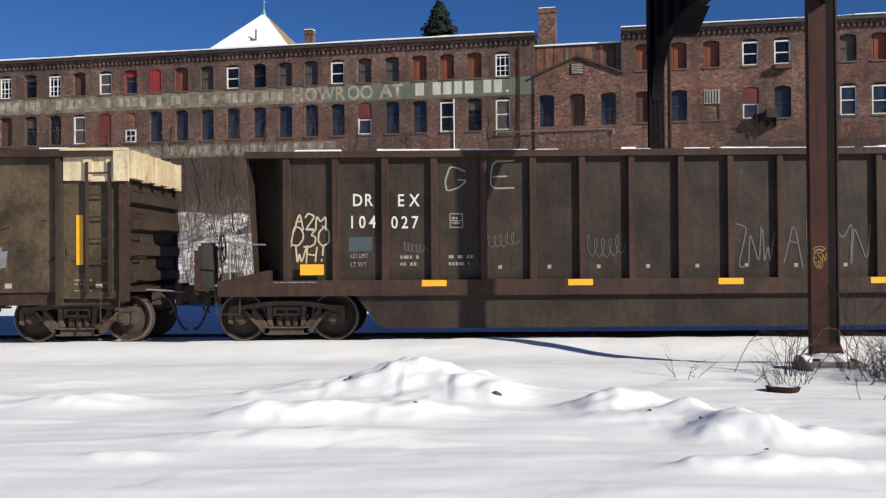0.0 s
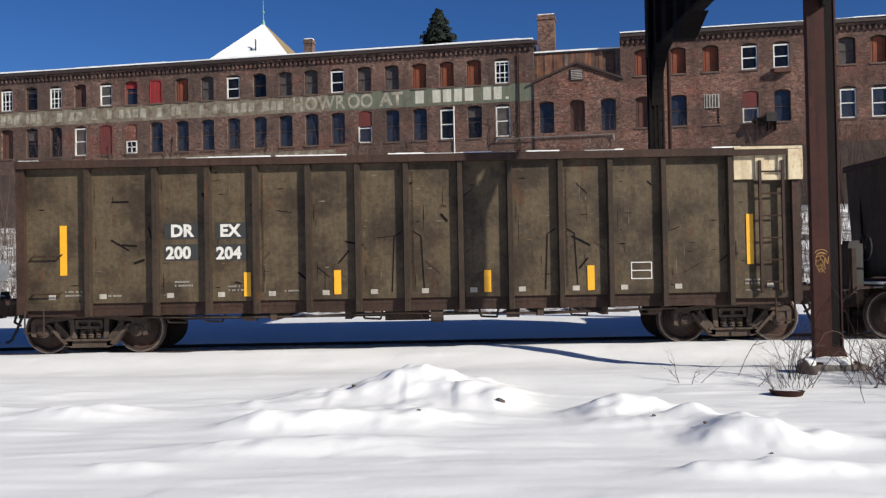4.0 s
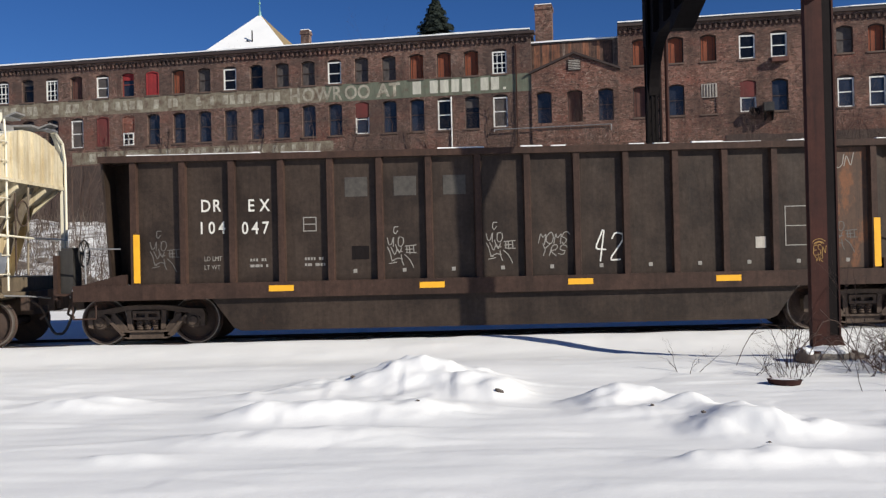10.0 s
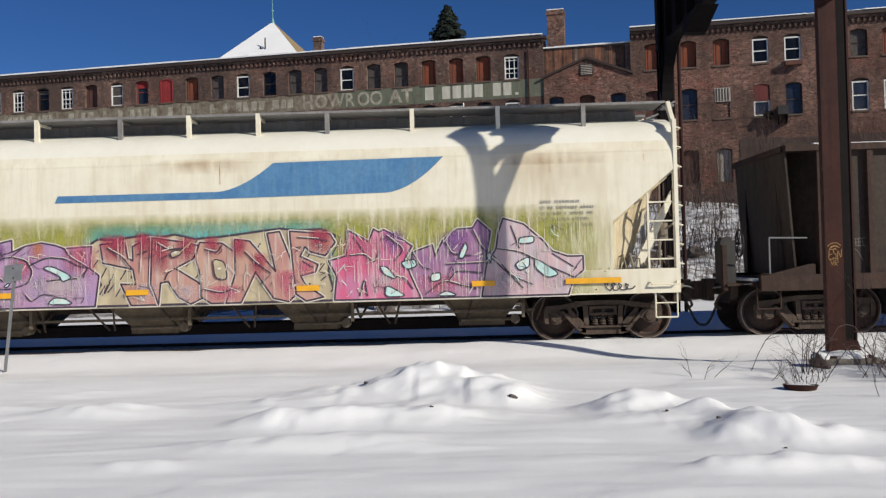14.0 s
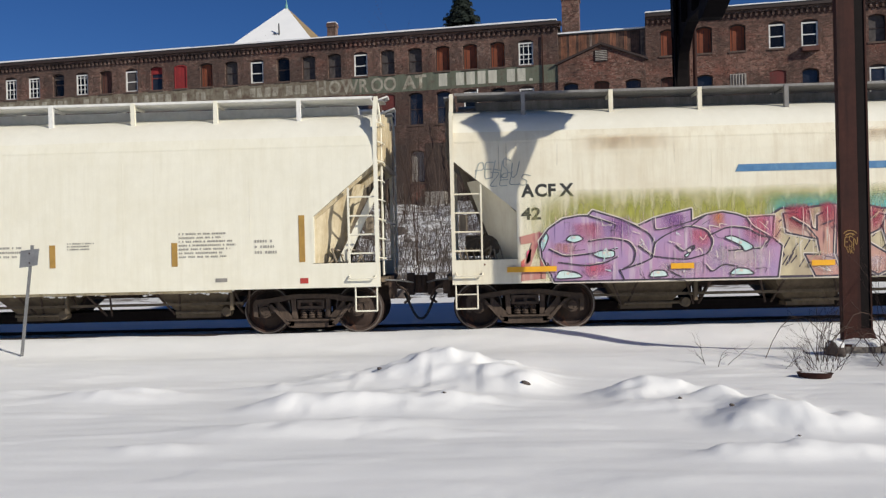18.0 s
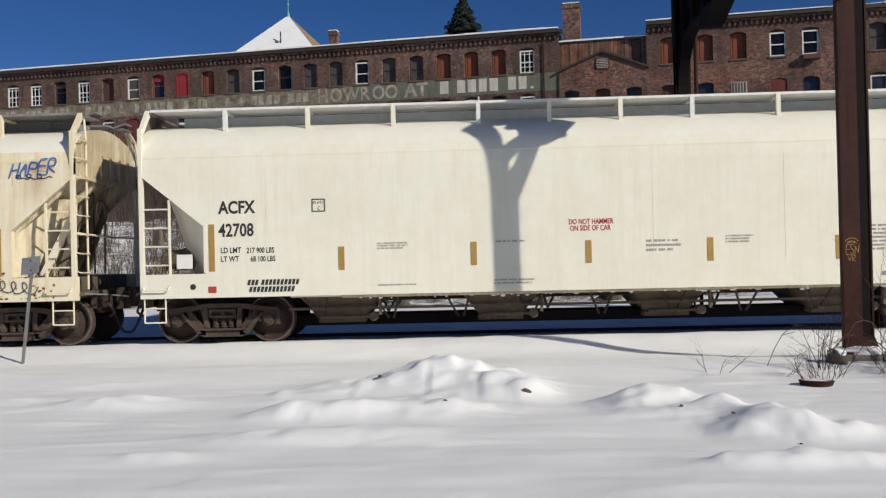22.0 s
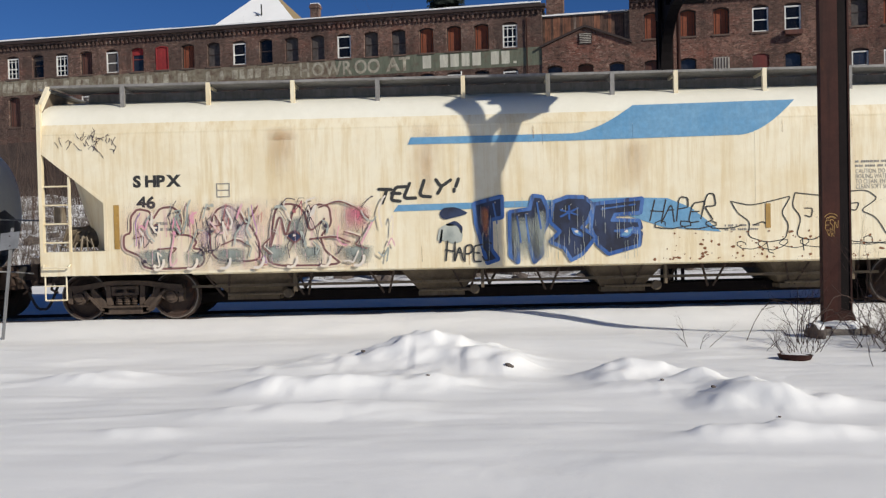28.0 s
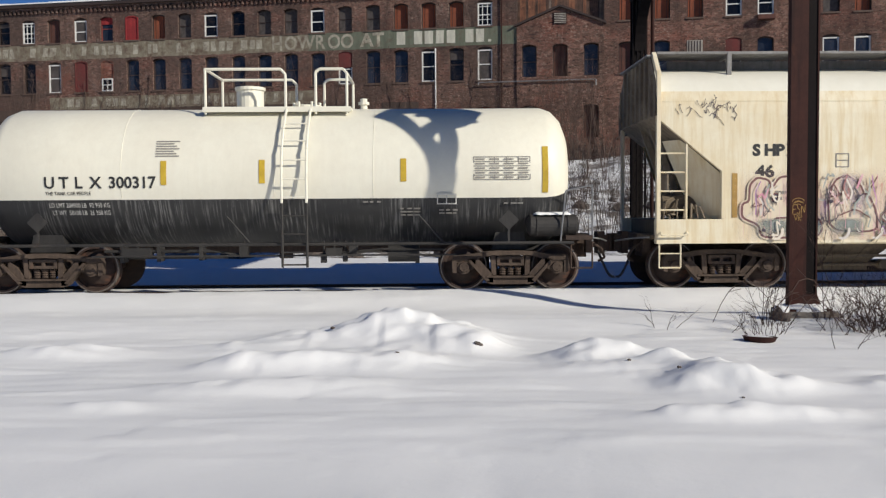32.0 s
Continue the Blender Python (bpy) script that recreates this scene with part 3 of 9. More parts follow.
def window(u, w, z0, z1, style, seed=0):
    """A mill window; style: glass, blind, white, multi, board colours."""
    rng = random.Random(seed)
    kinds = {"blue": (GLASS_BLUE, FRAME_DARK), "dark": (GLASS_DARK, FRAME_DARK), "blind": (BLIND, FRAME_DARK), "white": (GLASS_DARK, WHITE_PAINT), "whiteblue": (GLASS_BLUE, WHITE_PAINT), "multi": (GLASS_DARK, WHITE_PAINT),
             "orange": (BOARD_ORANGE, FRAME_DARK), "red": (BOARD_RED, BOARD_RED), "dullred": (BOARD_DULL, BOARD_DULL), "brown": (BOARD_BROWN, FRAME_DARK), "pale": (BOARD_PALE, FRAME_DARK), "redblue": (GLASS_BLUE, FRAME_RED), "redtop": (GLASS_BLUE, WHITE_PAINT),
             "brickin": (BRICK_RED, BRICK_RED), "whiteboard": (WHITE_PAINT, WHITE_PAINT), "bricked": (BRICK_TAN, BRICK_TAN), "smallwhite": (BRICK_RED, BRICK_RED), "paleframe": (BLIND, WHITE_PAINT)}
    pane_mat, frame_mat = kinds[style]
    yd = 0.02 if style in ("red", "dullred") else 0.06 if style in ("bricked", "smallwhite") else 0.12 if frame_mat is WHITE_PAINT else 0.26
    t = 0.095 if frame_mat is WHITE_PAINT else 0.06
    bm = bmesh.new()
    white = frame_mat is WHITE_PAINT
    z2 = z1 - 0.20 if white else z1
    ring_frame(bm, w - 0.01, z0 + 0.005, z2 - 0.005, t, yd - 0.05, yd + 0.1, 0.0 if white else 0.14)
    win = part("window", bm, frame_mat, mill)
    win.location = (u, 0, 0)
    if white:
        bm = bmesh.new()
        prism(bm, arch_pts(w - 0.01, z2 - 0.01, z1 - 0.005, 0.13), yd + 0.04, yd + 0.1)
        part("arch_infill", bm, FRAME_DARK, win)
    bm = bmesh.new()
    prism(bm, arch_pts(w - 2 * t + 0.01, z0 + t, z2 - t, 0.0 if white else 0.13), yd + 0.02, yd + 0.06)
    part("pane", bm, pane_mat, win)
    if style in ("blue", "dark", "white", "whiteblue", "blind", "redblue", "multi", "redtop", "paleframe"):
        bm = bmesh.new()
        zm = (z0 + z2) / 2 + rng.uniform(-0.05, 0.05)
        box(bm, -w / 2 + t, w / 2 - t, yd - 0.02, yd + 0.05, zm - 0.036, zm + 0.036)
        if style == "multi":
            for k in (-1, 1):
                box(bm, k * w / 6 - 0.025, k * w / 6 + 0.025, yd - 0.015, yd + 0.05, z0 + t, z2 - t)
            for zz in (z0 * 0.75 + z1 * 0.25, z0 * 0.25 + z1 * 0.75):
                box(bm, -w / 2 + t, w / 2 - t, yd - 0.015, yd + 0.05, zz - 0.02, zz + 0.02)
        part("sash_rail", bm, frame_mat, win)
        if style == "dark" and rng.random() < 0.5:
            zc = zm + rng.uniform(0.1, 0.5)
            part("shade", bx(-w / 2 + t, w / 2 - t, yd + 0.005, yd + 0.015, zc, z1 - t - 0.12), BLIND, win)
    if style == "redtop" or style == "redblue":
        bm = bmesh.new()
        prism(bm, arch_pts(w - 0.02, z1 - (1.15 if style == "redtop" else 0.55), z1 - 0.01, 0.13), yd - 0.06, yd - 0.01)
        part("top_panel", bm, BOARD_DULL if style == "redtop" else BOARD_RED, win)
    if style in ("orange", "brown", "pale"):
        bm = bmesh.new()
        for k in range(3):
            x = -w / 2 + t + (w - 2 * t) * (k + 0.5) / 3
            box(bm, x - 0.012, x + 0.012, yd, yd + 0.022, z0 + t, z1 - t - 0.1)
        part("batten", bm, FRAME_DARK, win)
    if style == "bricked":
        vent = part("vent", bx(-0.52, 0.52, -0.03, 0.08, z1 - 1.05, z1 - 0.1), BOARD_PALE, win, "pale louvred vent panel")
        for k in range(5):
            part("slat", bx(-0.44 + 0.19 * k, -0.36 + 0.19 * k, -0.05, -0.03, z1 - 1.0, z1 - 0.15), FRAME_DARK, vent)
    if style == "smallwhite":
        bm = bmesh.new()
        ring_frame(bm, w * 0.85, z0 + 0.02, z0 + 1.0, 0.09, -0.02, 0.06, 0.0)
        box(bm, -w * 0.4, w * 0.4, -0.01, 0.05, z0 + 0.47, z0 + 0.55)
        box(bm, -0.03, 0.03, -0.01, 0.05, z0 + 0.1, z0 + 0.95)
        sash = part("small_window", bm, WHITE_PAINT, win, "small white sash window in a bricked-up opening")
        part("pane", bx(-w * 0.38, w * 0.38, 0.03, 0.055, z0 + 0.08, z0 + 0.95), GLASS_DARK, sash)
    part("sill", bx(-w / 2 - 0.08, w / 2 + 0.08, -0.07, 0.25, z0 - 0.11, z0 + 0.006), STONE, win)
    return win


UP_LEFT = ["multi", "dark", "multi", "brown", "paleframe", "redblue", "red", "orange", "blind", "white", "dark", "blind", "blind", "white", "blind", "blind", "orange", "orange", "orange", "multi"]
LOW_LEFT = ["brown", "dark", "dark", "paleframe", "dullred", "smallwhite", "blue", "blue", "blue", "blue", "blue", "blue", "blue", "blue", "redtop", "blue", "blue", "white", "dark", "paleframe"]
U_LEFT = [K * u for u in (-21.85, -20.5, -19.2, -17.9, -16.53, -15.22, -13.94, -12.63, -11.35, -10.07, -8.77, -7.52, -6.28, -5.03, -3.77, -2.5, -1.24, 0.0, 1.22, 2.47)]
U_RIGHT = [K * u for u in (8.46, 9.92, 11.25, 12.8, 14.06, 15.33, 16.6, 17.81, 19.1, 20.4, 21.7)]
UP_RIGHT = ["orange", "orange", "orange", "white", "white", "dark", "blind", "orange", "dark", "white", "dark"]
LOW_RIGHT = ["brown", "blue", "bricked", "redtop", "blue", "dark", "whiteblue", "whiteblue", "blue", "dark", "blue"]
U_GABLE = [K * u for u in (4.38, 5.69, 7.0)]
UP_Z, LOW_Z, THIRD_Z = (14.56, 16.40), (10.72, 13.10), (6.5, 8.85)
W_WIN = 1.06


def build_mill():
    more = [U_LEFT[0] - 2.15 * (i + 1) for i in range(6)]
    ul, upl, lol = more[::-1] + U_LEFT, ["dark", "multi"] * 3 + UP_LEFT, ["dark", "brown"] * 3 + LOW_LEFT
    seed = 0
    holes, wins = [], []
    for u, a, b in zip(ul, upl, lol):
        holes += [(u, W_WIN, *UP_Z), (u, W_WIN, *LOW_Z)]
        wins += [(u, UP_Z, a), (u, LOW_Z, b)]
    third_l = [u for u in ul if -5 < u < -3 or -0.5 < u < 5]
    for i, u in enumerate(third_l):
        holes.append((u, W_WIN, *THIRD_Z))
        wins.append((u, THIRD_Z, ("whiteboard" if -0.5 < u < 0.5 else "dullred" if 1 < u < 3 else "brickin" if u > 0.5 else "pale")))
    wall_with_openings("wall", -52, 6.35, 1.0, 17.1, holes, BRICK)
    holes = []
    for u, a, b in zip(U_RIGHT, UP_RIGHT, LOW_RIGHT):
        holes += [(u, W_WIN, *UP_Z), (u, W_WIN, LOW_Z[0] + 0.2, LOW_Z[1])]
        wins += [(u, UP_Z, a), (u, (LOW_Z[0] + 0.2, LOW_Z[1]), b)]
    for i, u in enumerate(U_RIGHT[:3]):
        holes.append((u, W_WIN, *THIRD_Z))
        wins.append((u, THIRD_Z, ("dark", "brown", "pale", "brickin", "brown", "blind")[i % 6]))
    wall_with_openings("wall", 12.45, 42, 1.0, 17.1, holes, BRICK_TAN)
    holes = []
    for u, s in zip(U_GABLE, ("blue", "brown", "blue")):
        holes.append((u, W_WIN, LOW_Z[0] + 0.1, LOW_Z[1]))
        wins.append((u, (LOW_Z[0] + 0.1, LOW_Z[1]), s))
    for u, s in zip(U_GABLE[::2], ("pale", "brown")):
        holes.append((u, W_WIN, *THIRD_Z))
        wins.append((u, THIRD_Z, s))
    gz = mz(9.35)
    wall_with_openings("wall", 6.35, 12.45, 1.0, gz, holes, BRICK_TAN, y=-0.12)
    for u, z, s in wins:
        seed += 1
        window(u, W_WIN, z[0], z[1], s, seed)
    # gable, its coping, vent, and the plank loft behind it
    bm = bmesh.new()
    prism(bm, [(6.35, gz), (12.45, gz), (9.39, mz(10.1))], -0.12, 0.33)
    part("gable", bm, BRICK_TAN, mill)
    for a, b in (((6.2, gz - 0.05), (9.39, mz(10.1))), ((9.39, mz(10.1)), (12.6, gz - 0.05))):
        bm = bmesh.new()
        prism(bm, [a, b, (b[0], b[1] + 0.16), (a[0], a[1] + 0.16)], -0.28, 0.35)
        part("gable_coping", bm, FRAME_DARK, mill)
    vent = part("vent", bx(8.95, 9.85, -0.18, -0.10, mz(9.5) - 0.2, mz(9.5) + 0.6), FRAME_DARK, mill)
    for k in range(6):
        z = mz(9.5) - 0.12 + k * 0.12
        part("slat", bx(9.0, 9.8, -0.22, -0.17, z, z + 0.05), BOARD_PALE, vent)
    rng = random.Random(4)
    u = 6.36
    while u < 12.4:
        w = rng.uniform(0.16, 0.26)
        part("plank", bx(u, min(u + w - 0.012, 12.44), 0.5, 0.55 + rng.uniform(0, 0.03), gz - 0.3, 16.62 + rng.uniform(-0.03, 0.03)), rng.choice((PLANK, PLANK, PLANK_RUST, PLANK_PALE)), mill)
        u += w
    part("loft_wall", bx(6.35, 12.45, 0.6, 0.9, gz - 0.4, 16.6), FRAME_DARK, mill)
    # roofs with snow, cornices with brick dentils
    for u0, u1, top in ((-52, 6.35, 17.1), (12.45, 42, 17.1), (6.35, 12.45, 16.6)):
        y0 = 0.4 if top < 17 else -0.38
        if top > 17:
            part("cornice", bx(u0, u1 + (0.2 if u0 < 0 else 0), -0.16, 0.45, top, top + 0.18), BRICK, mill)
            part("cornice", bx(u0, u1 + (0.3 if u0 < 0 else 0), -0.38, 0.45, top + 0.18, top + 0.36), FRAME_DARK, mill)
            bm = bmesh.new()
            x = u0 + 0.1
            while x < u1:
                box(bm, x, x + 0.14, -0.15, 0.0, top - 0.28, top)
                x += 0.36
            tagged(part("dentil_course", bm, BRICK, mill), kind="stuff")
        bm = bmesh.new()
        box(bm, u0, u1, y0 + 0.02, 16, top + (0.36 if top > 17 else 0.0), top + (0.46 if top > 17 else 0.1))
        part("roof", bm, SLATE, mill)
        bm = bmesh.new()
        zt = top + (0.46 if top > 17 else 0.1)
        cols, x = [], u0
        while x < u1:
            hh = zt + rng.choice((0.02, 0.04, 0.06, 0.07)) * rng.uniform(0.7, 1.1)
            cols.append([bm.verts.new((x, y0 + rng.uniform(-0.03, 0.02), zt)), bm.verts.new((x, y0 + 0.02, hh)), bm.verts.new((x, 15.9, hh))])
            x += rng.uniform(0.4, 1.3)
        for ca, cb in zip(cols, cols[1:]):
            bm.faces.new((ca[0], cb[0], cb[1], ca[1]))
            bm.faces.new((ca[1], cb[1], cb[2], ca[2]))
        part("roof_snow", bm, SNOW, mill, "thin layer of snow on the roof edge")
        bm = bmesh.new()
        x = u0
        while x < u1 - 0.3:
            w = min(rng.uniform(0.8, 4.0), u1 - x)
            if u0 < 10 or rng.random() < 0.2:
                box(bm, x, x + w, y0 - 0.05, y0 + 0.3, zt - 0.015, zt + (0.085 if u0 < 10 else 0.06) * rng.uniform(0.7, 1.2))
            x += w
        tagged(part("snow_ledge", bm, SNOW, mill), kind="stuff")
    part("wall_back", bx(-52, 42, 15.6, 16, 1, 17.1), BRICK, mill)
    part("wall_end", bx(-52.4, -52, 0, 16, 1, 17.1), BRICK, mill)
    part("wall_end", bx(42, 42.4, 0, 16, 1, 17.1), BRICK, mill)
    # the lower wall is rendered in brown plaster, with an uneven upper edge
    for a, b, z1 in ((-52, -4.75, 9.42), (-3.5, -0.75, 9.42), (19.6, 42, 9.40)):
        x = a
        while x < b:
            w = min(rng.uniform(2.5, 5.5), b - x)
            part("plaster", bx(x, x + w - 0.01, -0.03, 0.004, 1.0, z1 + rng.uniform(-0.12, 0.06)), PLASTER, mill)
            x += w
    # painted sign bands
    part("sign_band", bx(-9.0, 6.33, -0.012, 0.003, 13.22, 14.50), SIGN_GREEN, mill, "faded green painted band")
    part("sign_band", bx(-52, -9.0, -0.010, 0.003, 13.25, 14.45), SIGN_GREY, mill, "flaking grey painted band")
    part("sign_band", bx(-30, -8.5, -0.010, 0.003, 9.4, 10.35), SIGN_GREY, mill, "flaking grey painted band")


build_mill()

# ---- sign, fittings and roof things of the mill ----
def build_sign():
    u = lambda a: K * a
    y = -0.016
    for ch, a in (("H", -7.2), ("O", -6.58), ("W", -5.95), ("R", -5.15), ("O", -4.58), ("O", -3.98)):
        letters(ch, 1.0, u(a), y, 13.37, SIGN_FADED, mill, "sign_letter", bold=0.03, width=0.86)
    for ch, a in (("A", -3.05), ("T", -2.5)):
        letters(ch, 0.95, u(a), y, 13.42, SIGN_FADED, mill, "sign_letter", bold=0.045)
    # the address, as plain bars of the same size and paint
    for a, b in ((-1.45, -1.02), (-0.67, -0.26), (-0.20, 0.22), (0.30, 0.70), (0.78, 1.20), (1.60, 2.0), (2.06, 2.46)):
        part("sign_bar", bx(u(a) + 0.04, u(b) - 0.04, y - 0.004, y + 0.006, 13.44, 14.36), SIGN_WHITE, mill)
    part("sign_bar", bx(u(2.6), u(2.74), y - 0.004, y + 0.006, 13.44, 13.6), SIGN_WHITE, mill)
    rng = random.Random(11)
    for z0, z1, a, end in ((13.45, 14.2, -50.0, -12.5), (9.55, 10.2, -29.0, -9.0)):
        while a < end:
            w = rng.uniform(0.35, 0.75)
            if rng.random() < 0.8:
                bm = bmesh.new()
                prism(bm, [(a, z0 + rng.uniform(0, 0.1)), (a + w * 0.75, z0 + rng.uniform(0, 0.1)), (a + w * rng.uniform(0.5, 0.9), z1), (a + w * 0.1, z1)], y - 0.004, y + 0.008)
                part("sign_bar", bm, SIGN_FADED, mill)
            a += w + (0.5 if rng.random() < 0.15 else 0.0)


def build_fittings():
    u = lambda a: K * a
    ac = part("air_conditioner", bx(u(13.35), u(13.75), -0.75, -0.1, mz(7.2), mz(7.55)), DULL_BLACK, mill, "grey box air conditioner on brackets")
    for x in (u(13.4), u(13.7)):
        part("bracket", bx(x, x + 0.06, -0.7, 0.0, mz(6.85), mz(7.2)), STEEL_BLACK, ac)
    bm = bmesh.new()
    n = 16
    c = Vector((u(13.0), -0.45, mz(7.2)))
    rim = [bm.verts.new(c + Vector((0.36 * math.cos(2 * math.pi * i / n), 0.12 * math.sin(2 * math.pi * i / n), 0.32 * math.sin(2 * math.pi * i / n)))) for i in range(n)]
    mid = bm.verts.new(c + Vector((0, 0.3, 0)))
    for i in range(n):
        bm.faces.new((rim[i], rim[(i + 1) % n], mid))
    dish = part("satellite_dish", bm, STEEL_BLACK, mill, "dark dish bracketed to the wall")
    bm = bmesh.new()
    rod(bm, (c.x, -0.4, c.z), (c.x, 0.0, c.z - 0.2), 0.05, 8)
    rod(bm, (c.x, -0.5, c.z), (c.x - 0.3, -0.8, c.z + 0.3), 0.03, 6)
    part("dish_arm", bm, STEEL_BLACK, dish)
    part("window_box", bx(K * 14.06 - 0.55, K * 14.06 + 0.55, -0.45, 0.0, 14.2, 14.5), BOARD_BROWN, mill)
    for pts, mt in (([(0.50, -0.08, mz(8.55)), (0.50, -0.08, 6.0)], WHITE_PAINT), ([(u(3.2), -0.1, 16.6), (u(3.2), -0.1, 5.5)], STEEL_RUST), ([(u(9.3), -0.1, 16.8), (u(9.3), -0.1, 6.0)], STEEL_RUST),
                    ([(u(2.2), -0.25, mz(6.9)), (u(2.2), -0.25, mz(7.0)), (u(7.2), -0.25, mz(7.0)), (u(7.2), -0.25, mz(6.75))], GALV)):
        bm = bmesh.new()
        pipe(bm, pts, 0.05, 8)
        part("downpipe", bm, mt, mill)
    for x, z0, z1, w in ((0.66, 6.63, 6.68, 1.06), (u(-2.0), 4.9, 5.7, 1.4), (2.72, 6.45, 6.06, 1.8), (21.8, 6.4, 7.1, 1.0)):
        part("basement_box", bx(x, x + w, -1.2, 0.0, z0 - 0.6, z1), BOARD_PALE, mill)
    # vines of bare twigs on the lower wall
    rng = random.Random(31)
    for k in range(26):
        bm = bmesh.new()
        x = rng.uniform(-34, 8)
        p = Vector((x, -0.10, 4.0))
        for j in range(rng.randrange(14, 30)):
            q = p + Vector((rng.uniform(-0.16, 0.16), 0, 0.28))
            rod(bm, p, q, 0.022, 3)
            if rng.random() < 0.6:
                r2 = q + Vector((rng.uniform(-0.8, 0.8), rng.uniform(-0.1, 0.0), rng.uniform(0.1, 0.7)))
                rod(bm, q, r2, 0.014, 3)
                rod(bm, r2, r2 + Vector((rng.uniform(-0.4, 0.4), 0, rng.uniform(0.0, 0.5))), 0.010, 3)
            p = q
        part("vine", bm, TWIG, mill)


def chimney(u0, u1, y0, y1, z0, z1, material):
    bm = bmesh.new()
    box(bm, u0, u1, y0, y1, z0, z1 - 0.35)
    box(bm, u0 - 0.06, u1 + 0.06, y0 - 0.06, y1 + 0.06, z1 - 0.35, z1 - 0.12)
    box(bm, u0 - 0.02, u1 + 0.02, y0 - 0.02, y1 + 0.02, z1 - 0.12, z1)
    ch = part("chimney", bm, material, mill)
    part("chimney_snow", bx(u0, u1, y0, y1, z1, z1 + 0.06), SNOW, ch)


def build_roof_things():
    chimney(6.60, 7.82, 1.2, 2.4, 16.0, mz(12.53), BRICK_TAN)
    chimney(-13.35, -12.65, 7.0, 7.7, 17.3, 20.6, BRICK)
    # the hipped, snow-covered tower roof
    cx, cy, s, z0, z1 = -19.0, 12.2, 3.72, 19.72, 23.68
    tower = thing("roof_tower", "square tower with a steep snow-covered pyramid roof and green finial", "tower", pose(0, 66, 0, 0, 0, -10.6))
    part("wall", bx(cx - s + 0.4, cx + s - 0.4, cy - s + 0.4, cy + s - 0.4, 17.4, z0), BRICK, tower)
    part("eave", bx(cx - s, cx + s, cy - s, cy + s, z0 - 0.14, z0), FRAME_DARK, tower)
    c = [(cx - s, cy - s), (cx + s, cy - s), (cx + s, cy + s), (cx - s, cy + s)]
    for i in range(4):
        bm = bmesh.new()
        a, b = c[i], c[(i + 1) % 4]
        poly(bm, [(a[0], a[1], z0 + 0.01), (b[0], b[1], z0 + 0.01), (cx, cy, z1)])
        part("roof_slope", bm, SNOW if i in (0, 3) else ROOF_TAN, tower, "snow-covered roof slope" if i in (0, 3) else "bare ochre roof slope")
    bm = bmesh.new()
    rod(bm, (cx, cy, z1 - 0.35), (cx, cy, z1 + 0.35), 0.22, 10, 0.06)
    rod(bm, (cx, cy, z1 + 0.3), (cx, cy, z1 + 2.6), 0.05, 8, 0.02)
    rod(bm, (cx, cy, z1 + 0.9), (cx, cy, z1 + 1.05), 0.11, 10)
    part("finial", bm, COPPER, tower)
    bm = bmesh.new()
    rod(bm, (cx + 0.45, cy - s * 0.8, z0 + 0.4), (cx + 0.45, cy - s * 0.8, z0 + 1.75), 0.06, 6)
    rod(bm, (cx + 0.45, cy - s * 0.8, z0 + 0.6), (cx - 0.05, cy - s * 0.8, z0 + 0.95), 0.05, 6)
    part("vent_pipe", bm, STEEL_BLACK, tower)


build_sign()
build_fittings()
build_roof_things()


# ---- the spruce behind the mill, and bare trees ----
def spruce(x, y, z_tip, seed):
    rng = random.Random(seed)
    g = ground_z(x, y)
    tree = thing("spruce_tree", "tall dark green spruce behind the mill roof", "tree", pose(x, y, g))
    h = z_tip - g
    bm = bmesh.new()
    rod(bm, (0, 0, -0.5), (0, 0, h - 0.3), 0.34, 8, 0.04)
    part("trunk", bm, BARK, tree)
    bm = bmesh.new()
    z = 3.0
    while z < h - 0.15:
        reach = 0.2 + (h - z) * 0.64 if h - z < 6 else 4.1 + (h - z - 8) * 0.1
        for k in range(19):
            a = rng.uniform(0, 2 * math.pi)
            r = reach * rng.uniform(0.55, 1.1)
            tip = Vector((r * math.cos(a), r * math.sin(a), z - r * 0.22 + rng.uniform(-0.1, 0.25)))
            base = Vector((0, 0, z))
            rod(bm, base, tip, 0.03, 3, 0.008)
            side = Vector((-math.sin(a), math.cos(a), 0))
            for j in range(11):
                f = 0.18 + 0.82 * (j + rng.random()) / 11
                c = base.lerp(tip, f)
                for sgn in (-1, 1):
                    w = 0.5 * (1.05 - f) * r * 0.5 + 0.16
                    e = c + side * sgn * w + Vector((math.cos(a), math.sin(a), 0)) * w * 0.5 + Vector((0, 0, rng.uniform(-0.28, 0.02)))
                    n = Vector((0, 0, 0.09)) + side * 0.03
                    poly(bm, [c - n, e, c + n * 0.8])
                    poly(bm, [c + Vector((0.06, 0, 0)), e + Vector((0, 0, -0.12)), c - Vector((0.06, 0, 0))])
        z += 0.22 + 0.010 * (h - z)
    part("crown", bm, NEEDLE, tree)


spruce(-0.65, 86.0, 25.95, 3)

# ---- the track ----
TRACK_Y = 18.4


def build_track():
    for y in (TRACK_Y - 0.755, TRACK_Y + 0.755):
        bm = bmesh.new()
        prism_x(bm, [(y - 0.07, -0.17), (y + 0.07, -0.17), (y + 0.07, -0.155), (y + 0.012, -0.14), (y + 0.012, -0.045), (y + 0.036, -0.035), (y + 0.036, 0.0), (y - 0.036, 0.0), (y - 0.036, -0.035), (y - 0.012, -0.045), (y - 0.012, -0.14), (y - 0.07, -0.155)], -400, 400)
        tagged(mesh_ob("rail", bm, RAIL), "worn brown steel rail half buried in snow", "rail", "rails of the track", "structure")


build_track()

# ---- the train ----
WHEEL_R = 0.457
SPEED = (3.0886, -0.0632, -0.0143, 0.0205)


